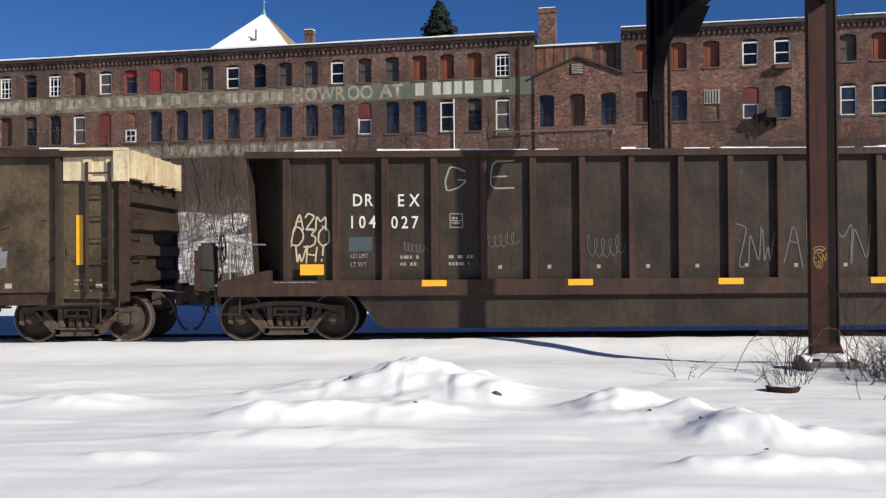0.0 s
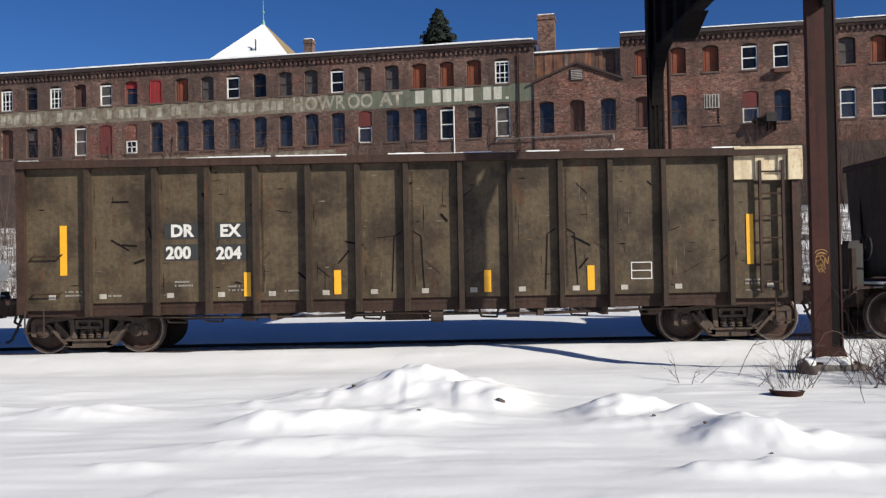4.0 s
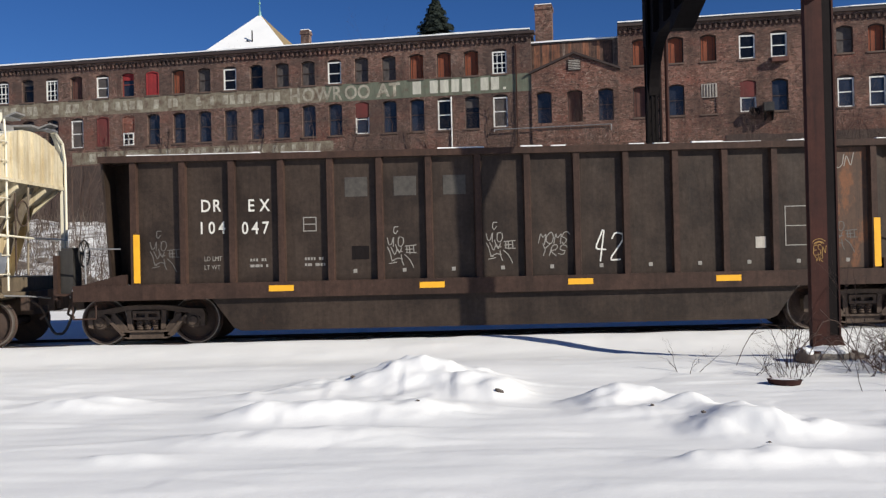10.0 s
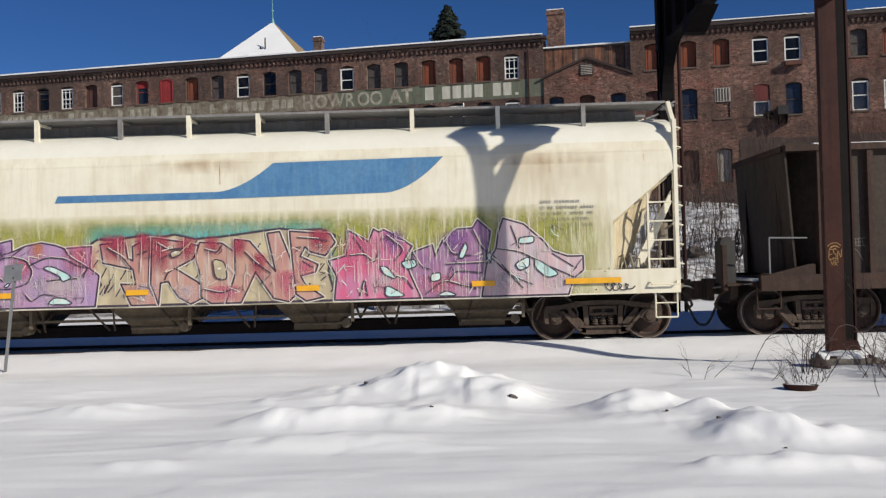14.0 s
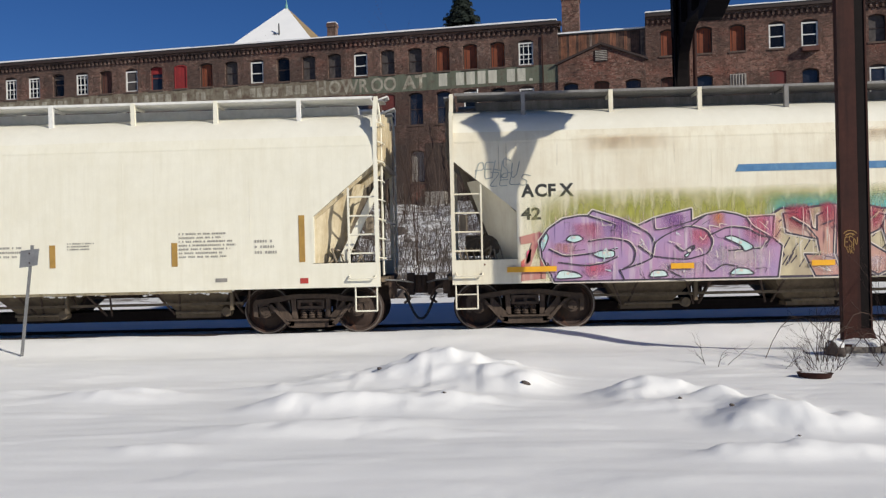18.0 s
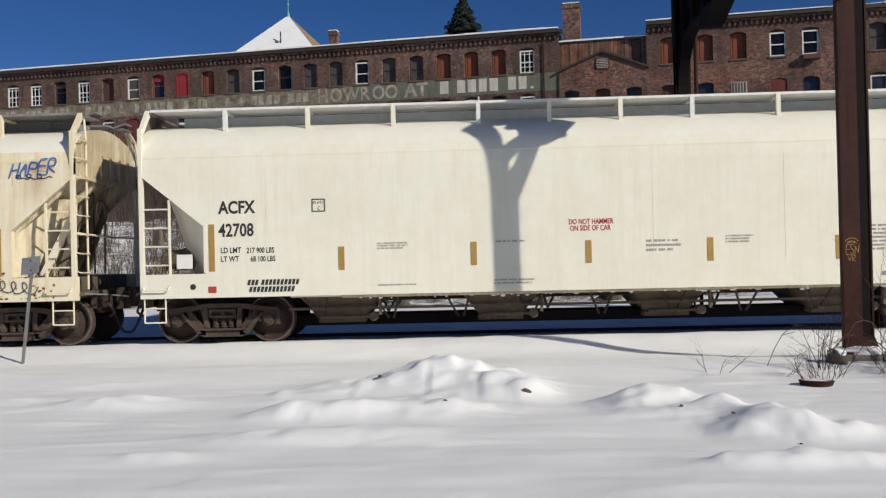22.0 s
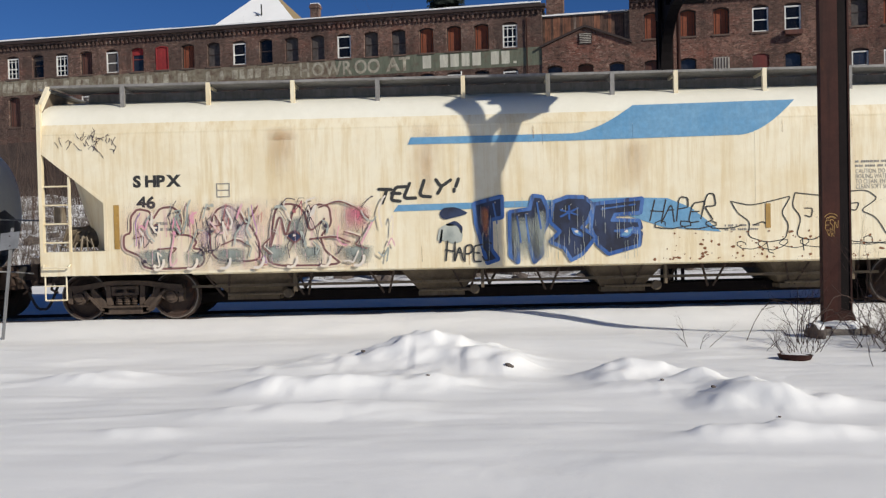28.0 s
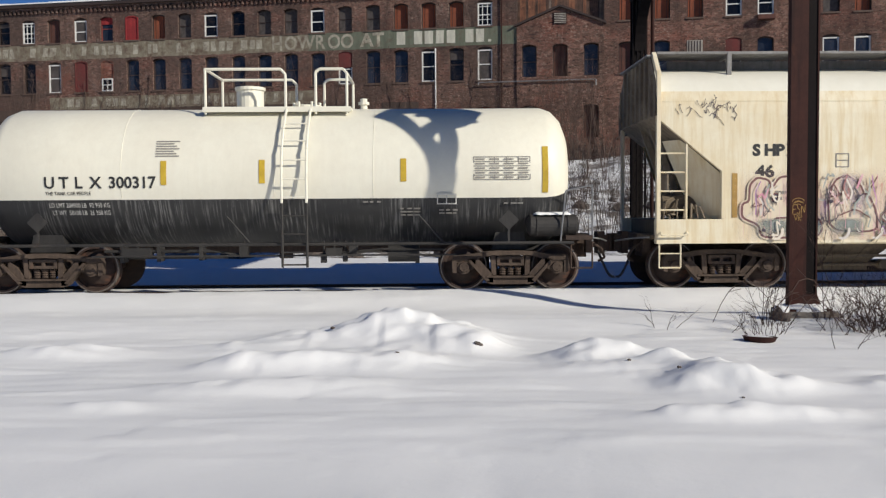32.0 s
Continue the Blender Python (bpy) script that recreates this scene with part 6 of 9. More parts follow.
def marks_b(car):
    y = -1.504
    for x0, x1, z0, z1 in ((-4.54, -3.90, 2.15, 2.45), (-4.54, -3.90, 1.75, 2.05), (-3.58, -2.99, 2.14, 2.44), (-3.58, -2.99, 1.74, 2.04)):
        decal(car, "number_panel", x0, x1, z0, z1, INK_BLACK, y + 0.001)
    for t, x, z in (("DR", -4.42, 2.20), ("EX", -3.50, 2.19), ("200", -4.51, 1.79), ("204", -3.57, 1.77)):
        letters(t, 0.218, x, y - 0.006, z, INK_WHITE, car, bold=0.012, width=1.0)
    for x, z0, z1 in ((-6.49, 1.51, 2.44), (6.29, 1.49, 2.42), (-3.06, 1.06, 1.51), (-1.38, 1.07, 1.52), (1.41, 1.06, 1.47), (3.33, 1.06, 1.52)):
        decal(car, "reflector", x, x + 0.13, z0, z1, YELLOW, y - 0.006)
    for x in (-6.71, -5.76, -4.5, -3.55, -2.6, -1.6, -0.7, 0.25, 1.15, 2.05, 3.05, 3.95, 4.95, 6.65):
        decal(car, "inspection_label", x, x + 0.13, 1.06, 1.15, BOARD_PALE, y - 0.002)
    for x, z, n in ((-6.4, 1.1, 2), (-6.4, 0.88, 2), (6.25, 0.9, 2), (6.25, 1.1, 2), (-4.35, 1.25, 2), (-3.35, 1.15, 2), (-5.6, 1.08, 1), (-2.3, 1.12, 1)):
        small_print(car, x, x + 0.34, z, z + 0.07 * n, n, INK_GREY, y - 0.006, int(x * 10))
    frame_mark(car, 4.14, 4.53, 1.25, 1.57, INK_WHITE, y, bars=1)
    for x in (-2.70, 0.10, 2.96):
        bm = bmesh.new()
        for k in range(46):
            box(bm, x - 0.012 + 0.01 * (k % 2), x + 0.012 + 0.01 * (k % 2), y - 0.010, y, 1.15 + 0.048 * k, 1.172 + 0.048 * k)
        tagged(part("rivet_row", bm, GON_FRAME, car), kind="stuff")
    for x in (0.0, 2.85):
        for k in (-1, 1):
            bm = bmesh.new()
            ribbon(bm, [(x + k * 0.30, 1.10), (x + k * 0.25, 2.12), (x + k * 0.10, 2.22)], 0.022, y - 0.003)
            part("patch_edge", bm, STEEL_BLACK, car)
    rng = random.Random(9)
    for k in range(34):
        x, z = rng.uniform(-5.8, 5.8), rng.uniform(1.3, 3.3)
        bm = bmesh.new()
        ribbon(bm, [(x, z), (x + rng.uniform(0.05, 0.35), z + rng.uniform(-0.25, 0.25))], rng.uniform(0.012, 0.05), y - 0.001)
        part("scratch", bm, STEEL_BLACK if k % 3 else GON_FRAME, car)


def marks_c(car):
    y, yf = -1.504, -1.624
    for t, x, z in (("DR", -5.63, 2.50), ("EX", -4.75, 2.49), ("104", -5.68, 2.09), ("047", -4.87, 2.07)):
        stencil(t, 0.225, x, 0.225 if len(t) == 2 else 0.19, y, z, INK_WHITE, car, bold=0.004, width=0.82)
    for x in (-4.36, -1.57, 1.17, 3.90):
        decal(car, "reflector", x, x + 0.46, 0.995, 1.105, YELLOW, yf)
    for x in (-6.86, 6.83):
        decal(car, "reflector", x, x + 0.12, 1.2, 2.1, YELLOW, -1.606)
    frame_mark(car, -3.72, -3.47, 2.09, 2.36, INK_GREY, y, bars=1)
    decal(car, "inspection_label", 4.68, 4.87, 1.59, 1.8, BOARD_PALE, y)
    frame_mark(car, 5.23, 5.73, 1.62, 2.36, INK_GREY, y, bars=1)
    for i, (t, x0, x1, z0, z1) in enumerate((("MOMS", 0.63, 1.2, 1.76, 1.97), ("YRS", 0.66, 1.16, 1.54, 1.74), ("42", 1.62, 2.2, 1.42, 1.92), ("UN", 6.14, 6.5, 3.05, 3.32))):
        scrawl(car, t, x0, x1, z0, z1, INK_WHITE if t == "42" else INK_GREY, y, 0.028 if t == "42" else 0.016, 34 + i, lean=0.3)
    for x, z, paint in ((-2.16, 1.36, INK_GREY), (-0.32, 1.40, INK_GREY), (-6.58, 1.38, INK_FAINT), (6.02, 1.46, INK_FAINT)):
        bm = bmesh.new()
        for text in ("38,97 24,98 22,85 28,80 36,88", "0,72 5,55 15,57 22,76 20,52", "38,72 36,55 46,50 56,60 54,72 42,74 38,68", "0,50 8,40 14,20 22,18", "12,50 24,30 34,48 40,34 48,48", "60,52 98,54", "66,52 66,38", "74,52 76,34", "62,44 84,45", "64,37 98,36", "88,53 90,36", "14,18 34,25 50,22", "46,32 48,18 54,8", "58,32 74,22 88,2", "6,12 30,15", "28,56 34,40 50,40"):
            ribbon(bm, drawn(text, (x, x + 0.55, z, z + 0.80), True, False), 0.017, y - 0.004)
        tagged(part("graffiti_tag", bm, paint, car), kind="stuff")
    for text, z in (("LD LMT", 1.58), ("LT WT", 1.42)):
        letters(text, 0.085, -5.58, y, z, INK_GREY, car, width=0.82)
    for i, x in enumerate((-4.72, -3.70)):
        small_print(car, x, x + 0.42, 1.42, 1.64, 2, INK_GREY, y, i)
    decal(car, "patch_plate", -3.1 + 0.28, -2.5, 1.55, 1.8, STEEL_BLACK, y)
    for x in np.arange(-2.85, 6.4, 0.915):
        decal(car, "drain_plate", x + 0.05, x + 0.12, 1.30, 1.37, INK_GREY, y)
    decal(car, "rust_panel", 6.03, 6.76, 1.19, 3.42, worn("rust_panel", (0.085, 0.046, 0.028), (0.035, 0.022, 0.016), (0.20, 0.075, 0.028), rough=0.7, rust_at=0.50), y + 0.003)
    for x in (-2.93, -2.02, -1.10):
        decal(car, "faded_patch", x, x + 0.42, 2.72, 3.08, plain("faded_patch", (0.075, 0.066, 0.056), 0.7, vary=0.3), y + 0.002)


marks_a(tub_a)
marks_b(rib_b)
marks_c(tub_c)


# ---- covered hoppers ----
HOP_Y = 1.60
# less yellowed roof paint, also whitened to paint in the steeper sunlight
ROOF_SUN_WHITE = worn("hopper_roof", (0.80, 0.775, 0.67), (0.72, 0.68, 0.56), rough=0.5, streak=0.15, patch=0.35, relief=0.03, speck=0.05, grain=5.0)
# brown grime, darkened further to paint in the shade of the left ends
HOP_GRIME_SHADE = worn("hopper_grime_shade", (0.30, 0.25, 0.185), (0.12, 0.09, 0.062), (0.16, 0.08, 0.04), rough=0.75, streak=0.8, patch=0.7)
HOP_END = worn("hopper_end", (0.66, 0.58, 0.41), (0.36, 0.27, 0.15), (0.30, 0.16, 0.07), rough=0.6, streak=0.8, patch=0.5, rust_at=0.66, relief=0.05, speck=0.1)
BOARD_GREY = worn("board_grey", (0.28, 0.27, 0.26), (0.15, 0.14, 0.13), (0.13, 0.07, 0.045), rough=0.6)


def hopper_profile():
    half = [(1.60, 1.35), (1.60, 2.0), (1.60, 2.7), (1.60, 3.30), (1.593, 3.45), (1.57, 3.58), (1.525, 3.72), (1.455, 3.85), (1.36, 3.96), (1.24, 4.05), (1.08, 4.12), (0.75, 4.21), (0.35, 4.28)]
    return half + [(0.0, 4.30)] + [(-y, z) for y, z in half[::-1]]


def hopper(name, label, centre, half, truck_at, L, material, bins, brackets, seed, board_paint):
    car = new_car(name, label, centre, half, truck_at)
    prof = hopper_profile()
    xs = [-L, -L + 0.4, -L + 0.8, -L + 1.24, -L + 1.245] + list(np.linspace(-L + 1.8, L - 1.8, 14)) + [L - 1.245, L - 1.24, L - 0.8, L - 0.4, L]
    bm = bmesh.new()
    rings = []
    for x in xs:
        d = L - abs(x)
        low = 1.35 if d >= 1.243 else 3.28 - (3.28 - 2.28) * d / 1.24
        rings.append([bm.verts.new((x, y, max(z, low))) for y, z in prof])
    for a, b in zip(rings, rings[1:]):
        n = len(a)
        for i in range(n - 1):
            if len({v.co.to_tuple(4) for v in (a[i], a[i + 1], b[i], b[i + 1])}) > 2:
                bm.faces.new((a[i], a[i + 1], b[i + 1], b[i])).smooth = max(v.co.z for v in (a[i], a[i + 1])) > 3.31
        bm.faces.new((a[0], b[0], b[-1], a[-1]))
    for r in (rings[0], rings[-1]):
        bm.faces.new(r)
    bmesh.ops.remove_doubles(bm, verts=bm.verts, dist=0.0005)
    # left end: grime with painted shade; sunlit right end: paler dirty cream
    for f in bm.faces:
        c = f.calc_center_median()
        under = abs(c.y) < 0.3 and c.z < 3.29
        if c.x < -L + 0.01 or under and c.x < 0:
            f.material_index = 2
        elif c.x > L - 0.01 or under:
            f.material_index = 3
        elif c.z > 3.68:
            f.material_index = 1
    body = part("body", bm, [material, ROOF_SUN_WHITE, HOP_GRIME_SHADE, HOP_END], car)
    # seams and the welded side sill
    for x in np.linspace(-L + 2.4, L - 2.4, 6):
        part("weld_seam", bx(x - 0.006, x + 0.006, -HOP_Y - 0.003, -HOP_Y + 0.01, 1.36, 3.32), material, body)
    part("roof_seam", bx(-L + 0.1, L - 0.1, -1.585, -1.55, 3.515, 3.545), material, body)
    for s in (-1, 1):
        part("side_sill", bx(-L, L, min(s * 1.42, s * 1.606), max(s * 1.42, s * 1.606), 0.90, 1.352), material, car)
    part("underframe", bx(-L + 0.2, L - 0.2, -1.40, 1.40, 0.92, 1.34), BIN_DIRT, car)
    # outlets
    for x0, x1 in bins:
        bm = bmesh.new()
        m, w = (x0 + x1) / 2, (x1 - x0) / 2
        for (hx0, hy0, z0), (hx1, hy1, z1) in (((w, 1.25, 0.92), (w * 0.52, 0.75, 0.42)), ((w * 0.56, 0.85, 0.42), (w * 0.56, 0.85, 0.34))):
            a = [bm.verts.new((m + sx * hx0, sy * hy0, z0)) for sx, sy in ((-1, -1), (1, -1), (1, 1), (-1, 1))]
            b = [bm.verts.new((m + sx * hx1, sy * hy1, z1)) for sx, sy in ((-1, -1), (1, -1), (1, 1), (-1, 1))]
            bm.faces.new(a), bm.faces.new(b)
            for i in range(4):
                bm.faces.new((a[i], a[(i + 1) % 4], b[(i + 1) % 4], b[i]))
        bin_ob = part("outlet_bin", bm, BIN_DIRT, car)
        bm = bmesh.new()
        rod(bm, (m - w * 0.5, -1.0, 0.46), (m + w * 0.9, -1.0, 0.46), 0.03, 8)
        rod(bm, (m + w * 0.8, -1.1, 0.46), (m + w * 0.8, -0.9, 0.46), 0.09, 12)
        box(bm, m + w * 0.95, m + w * 1.02, -1.25, -1.15, 0.5, 0.92)
        part("gate_gear", bm, BIN_DIRT, bin_ob)
        bm = bmesh.new()
        pipe(bm, [(m + w * 1.0, -1.1, 0.9), (m + w * 1.15, -1.0, 0.55), (m + w * 1.3, -0.9, 0.75)], 0.025, 6)
        part("brake_rigging", bm, TRUCK, bin_ob)
    part("brake_pipe", bx(-truck_at + 1.3, truck_at - 1.3, -1.12, -1.07, 0.60, 0.65), BIN_DIRT, car)
    part("gate_sill", bx(bins[0][0] - 0.6, bins[-1][1] + 0.6, -0.42, 0.42, 0.26, 0.46), STEEL_BLACK, car)
    part("side_pipe", bx(-truck_at + 1.4, truck_at - 1.4, -1.40, -1.36, 0.865, 0.898), material, car)
    for x in np.linspace(-truck_at + 1.6, truck_at - 1.6, 9):
        bm = bmesh.new()
        rod(bm, (x, -1.38, 0.92), (x + 0.25, -0.9, 0.42), 0.022, 6)
        rod(bm, (x + 0.5, -1.38, 0.92), (x + 0.35, -0.9, 0.42), 0.022, 6)
        part("sill_brace", bm, TRUCK, car)
    # running boards on brackets, hatch trough
    for s in (-1, 1):
        bm = bmesh.new()
        box(bm, -L + 0.1, L - 0.1, min(s * 1.16, s * 1.19), max(s * 1.16, s * 1.19), 4.465, 4.51)
        board = part("running_board", bm, board_paint, car, "open grating walkway")
        for k in range(11):
            yy = s * (0.39 + 0.07 * k)
            part("grating_bar", bx(-L + 0.15, L - 0.15, min(yy, yy + s * 0.056), max(yy, yy + s * 0.056), 4.46, 4.50), board_paint, board)
        for k, x in enumerate(brackets):
            bm = bmesh.new()
            box(bm, x - 0.04, x + 0.04, min(s * 1.12, s * 1.20), max(s * 1.12, s * 1.20), 3.98, 4.50)
            box(bm, x - 0.02, x + 0.02, min(s * 0.6, s * 1.15), max(s * 0.6, s * 1.15), 4.40, 4.45)
            part("board_bracket", bm, material if (s < 0 and k % 3) else board_paint, board)
    trough = part("hatch_trough", bx(-L + 0.5, L - 0.5, -0.35, 0.35, 4.26, 4.457), board_paint, car)
    for x in np.linspace(-L + 1.2, L - 1.2, 8):
        part("hatch_clamp", bx(x - 0.05, x + 0.05, -0.38, 0.38, 4.45, 4.49), board_paint, trough)
    # ends: corner posts, ladders, struts, platforms
    for e in (-1, 1):
        for s in (-1, 1):
            bm = bmesh.new()
            box(bm, min(e * (L - 0.07), e * L), max(e * (L - 0.07), e * L), min(s * 1.53, s * 1.61), max(s * 1.50, s * 1.61), 1.35, 4.1)
            prism_x(bm, [(s * 1.61, 4.02), (s * 1.53, 3.96), (s * 1.14, 4.38), (s * 1.14, 4.50), (s * 1.19, 4.50)], min(e * (L - 0.08), e * (L - 0.005)), max(e * (L - 0.08), e * (L - 0.005)))
            part("corner_post", bm, material, car)
        side_ladder(car, e * (L - 0.05), e * (L - 0.56), 1.35, 2.75, -1.56, 4, material, w=0.017)
        stirrup(car, e * (L - 0.06), e * (L - 0.46), 0.45, 0.9, -1.56, material)
        bm = bmesh.new()
        for yy in (-0.35, 0.35):
            prism(bm, [(e * (L - 0.95), 1.36), (e * (L - 0.80), 1.36), (e * (L - 0.12), 3.2), (e * (L - 0.24), 3.2)], yy - 0.05, yy + 0.05)
        part("end_strut", bm, HOP_GRIME_SHADE, car)
        bm = bmesh.new()
        prism(bm, [(e * (L - 1.27), 1.36), (e * (L - 1.21), 1.36), (e * (L - 1.21), 2.24), (e * (L - 0.02), 3.22), (e * (L - 0.02), 3.30), (e * (L - 1.27), 2.27)], -1.604, -1.50)
        part("side_flange", bm, material, car)
        for s in (-1, 1):
            bm = bmesh.new()
            q = [(e * (L - 1.24), s * 1.46, 1.36), (e * (L - 0.86), s * 0.98, 1.36), (e * (L - 0.30), s * 0.80, 2.85), (e * (L - 0.55), s * 1.20, 2.86), (e * (L - 1.24), s * 1.46, 2.20)]
            mid = bm.verts.new(sum((Vector(p) for p in q), Vector()) / 5)
            vs = [bm.verts.new(p) for p in q]
            for i in range(5):
                bm.faces.new((vs[i], vs[(i + 1) % 5], mid))
            part("end_gusset", bm, HOP_END if e > 0 else material, car, smooth=True)
        if e > 0:
            for d, yy in ((0.34, -1.30),):
                bm = bmesh.new()
                prism(bm, [(L - 1.16 + d, 1.38), (L - 0.98 + d, 1.38), (L - 0.08, 2.95 - 1.2 * d), (L - 0.08, 3.20 - 1.2 * d)], yy - 0.05, yy + 0.02)
                part("end_brace", bm, material, car)
            # flanged beam under the sloping edge, ribs on the end sheet
            for yy, drop in ((-1.40, 0.0), (-0.62, 0.10), (0.62, 0.10), (1.36, 0.0)):
                bm = bmesh.new()
                prism(bm, [(L - 1.22, 2.16 - drop), (L - 1.22, 2.28), (L - 0.02, 3.25), (L + 0.02, 3.20 - drop)], yy - 0.035, yy + 0.035)
                part("slope_beam", bm, HOP_END, car)
            for yy, top in ((-1.30, 3.98), (-0.84, 4.16), (-0.38, 4.26), (0.08, 4.28), (0.54, 4.22), (1.0, 4.12)):
                part("end_rib", bx(L, L + 0.05, yy - 0.03, yy + 0.03, 3.24, top), HOP_END, car)
            part("end_sill", bx(L - 0.02, L + 0.06, -1.45, 1.45, 3.20, 3.27), HOP_END, car)
            hand_rail(car, [(L + 0.06, 1.52, 1.1), (L + 0.06, 1.52, 3.85), (L + 0.06, 1.40, 4.22), (L + 0.04, 1.0, 4.46), (L - 0.3, 0.9, 4.5)], material, r=0.03, name="corner_pipe")
            hand_rail(car, [(L - 0.05, -0.1, 1.4), (L - 0.02, -0.1, 3.2)], HOP_GRIME_SHADE, r=0.025, name="train_line")
            hand_rail(car, [(L - 0.05, -1.4, 2.18), (L + 0.08, -0.2, 2.12), (L + 0.08, 1.45, 2.12)], material, r=0.02, name="end_rail")
            for y0, y1 in ((-0.95, -0.55), (0.55, 0.95)):
                bm = bmesh.new()
                prism(bm, [(L - 0.1, 4.42), (L + 0.16, 4.52), (L + 0.16, 4.55), (L - 0.1, 4.46)], y0, y1)
                part("board_end", bm, board_paint, car)
        bm = bmesh.new()
        # slope sheet, coloured darker at the end turned from the sun
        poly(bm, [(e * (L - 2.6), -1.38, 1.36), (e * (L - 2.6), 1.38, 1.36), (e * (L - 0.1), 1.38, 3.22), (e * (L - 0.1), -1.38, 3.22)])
        part("slope_sheet", bm, HOP_END if e > 0 else HOP_GRIME_SHADE, car)
        end_gear(car, e, L + 0.08, BIN_DIRT)
        rng = random.Random(seed * 7 + int(e))
        bm = bmesh.new()
        for k in range(7):
            x = L - 0.95 + 0.13 * k
            pipe(bm, [(e * x, -1.42, 1.36), (e * (x + rng.uniform(-0.1, 0.1)), -1.38, 1.42 + rng.uniform(0.02, 0.22)), (e * (x + rng.uniform(-0.2, 0.25)), -1.2, 1.40 + rng.uniform(0.0, 0.2))], rng.uniform(0.012, 0.022), 6)
        box(bm, min(e * (L - 0.30), e * (L - 0.14)), max(e * (L - 0.30), e * (L - 0.14)), -1.30, -1.12, 1.9, 2.2)
        tagged(part("valve_gear", bm, HOP_GRIME_SHADE, car), kind="stuff")
        hand_rail(car, [(e * (L - 0.56), -1.62, 1.12), (e * (L - 0.55), -1.68, 1.06), (e * (L - 0.08), -1.68, 1.06), (e * (L - 0.07), -1.62, 1.12)], material)
        if e > 0:
            for k in range(8):
                z = 1.45 + 0.36 * k
                hand_rail(car, [(L - 0.02, -1.54, z), (L + 0.09, -1.52, z - 0.03), (L + 0.09, -1.14, z - 0.03), (L + 0.02, -1.10, z)], material, r=0.012)
            hand_rail(car, [(L + 0.03, -1.10, 1.1), (L + 0.03, -1.10, 4.0), (L - 0.02, -1.05, 4.45)], material, r=0.022, name="ladder_rail")
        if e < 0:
            # flat ribbed end sheet under the crossing board, its shade included in the dark colour
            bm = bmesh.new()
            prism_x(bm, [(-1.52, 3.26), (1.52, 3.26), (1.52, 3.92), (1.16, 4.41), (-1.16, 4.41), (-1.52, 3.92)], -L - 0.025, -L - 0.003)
            sheet = part("end_sheet", bm, HOP_GRIME_SHADE, car)
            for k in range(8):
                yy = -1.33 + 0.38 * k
                part("end_rib", bx(-L - 0.075, -L - 0.025, yy - 0.025, yy + 0.025, 3.28, 4.40 if abs(yy) < 1.1 else 4.05), HOP_GRIME_SHADE, sheet)
        for y0, y1 in ((-1.1, -0.62), (0.62, 1.1)) if e > 0 else ((-1.2, 1.2),):
            bm = bmesh.new()
            box(bm, min(e * (L - 0.1), e * (L + 0.10)), max(e * (L - 0.1), e * (L + 0.10)), y0, y1, 4.42, 4.45)
            part("crossover_board", bm, GALV, car)
    bm = bmesh.new()
    rod(bm, (-L + 0.25, -0.9, 1.62), (-L + 1.0, -0.9, 1.62), 0.20, 14)
    part("brake_reservoir", bm, BIN_DIRT, car)
    bm = bmesh.new()
    for k in range(3):
        pipe(bm, [(-L + 0.2 + 0.2 * k, -1.2, 1.36), (-L + 0.3 + 0.2 * k, -1.15, 1.7), (-L + 0.8, -0.8 + 0.2 * k, 1.9)], 0.02, 6)
    part("brake_pipe", bm, BIN_DIRT, car)
    bm = bmesh.new()
    rod(bm, (L - 0.05, -0.6, 1.4), (L - 0.05, -0.6, 3.0), 0.02, 6)
    part("brake_shaft", bm, TRUCK, car)
    bm = bmesh.new()
    for k in range(12):
        a, b = 2 * math.pi * k / 12, 2 * math.pi * (k + 1) / 12
        rod(bm, (L + 0.1, -0.6 + 0.25 * math.cos(a), 2.6 + 0.25 * math.sin(a)), (L + 0.1, -0.6 + 0.25 * math.cos(b), 2.6 + 0.25 * math.sin(b)), 0.015, 6)
    part("brake_wheel", bm, TRUCK, car)
    return car


def swoosh(car, tail_x, body_x, top_x, tip_x, end_x, z_low, z_high, y, t=0.13, paint=None):
    """A wing-shaped blue stripe: a thin tail that swells into a broad blade."""
    n = 10
    lower = [(tail_x, z_low)] + [(body_x + (end_x - body_x) * i / n, z_low + 0.03 * i / n) for i in range(n + 1)]
    tip = [(end_x + (tip_x - end_x) * i / 8, z_low + 0.03 + (z_high - z_low) * (i / 8) ** 1.8) for i in range(1, 9)]
    top = [(top_x, z_high)]
    rise = [(body_x + (top_x - body_x) * (1 - i / n), z_low + t + (z_high - z_low - t) * (1 - i / n) ** 1.7) for i in range(1, n + 1)]
    bm = bmesh.new()
    prism(bm, lower + tip + top + rise + [(tail_x + 0.06, z_low + t)], y - 0.004, y + 0.002)
    return part("blue_stripe", bm, paint or STRIPE_BLUE, car, "faded blue painted stripe")


hop_d = hopper("hopper_car", "cream covered hopper with blue stripe and purple graffiti", 1.82, 9.09, 7.04, 8.4, HOP_CREAM,
               ((-5.58, -3.84), (-2.42, -0.8), (0.76, 2.3), (3.95, 5.53)), (-7.0, -5.35, -3.69, -2.08, -0.76, 0.57, 1.89, 3.51, 5.14, 6.76), 1, BOARD_GREY)
hop_e = hopper("hopper_car", "clean off-white covered hopper with black lettering", -16.3, 9.07, 6.98, 8.37, HOP_CLEAN,
               ((-5.5, -3.9), (-2.4, -0.85), (0.8, 2.3), (3.95, 5.5)), (-6.82, -5.23, -3.59, -1.97, -0.63, 0.71, 2.05, 3.65, 5.25, 6.85), 2, WHITE_PAINT)
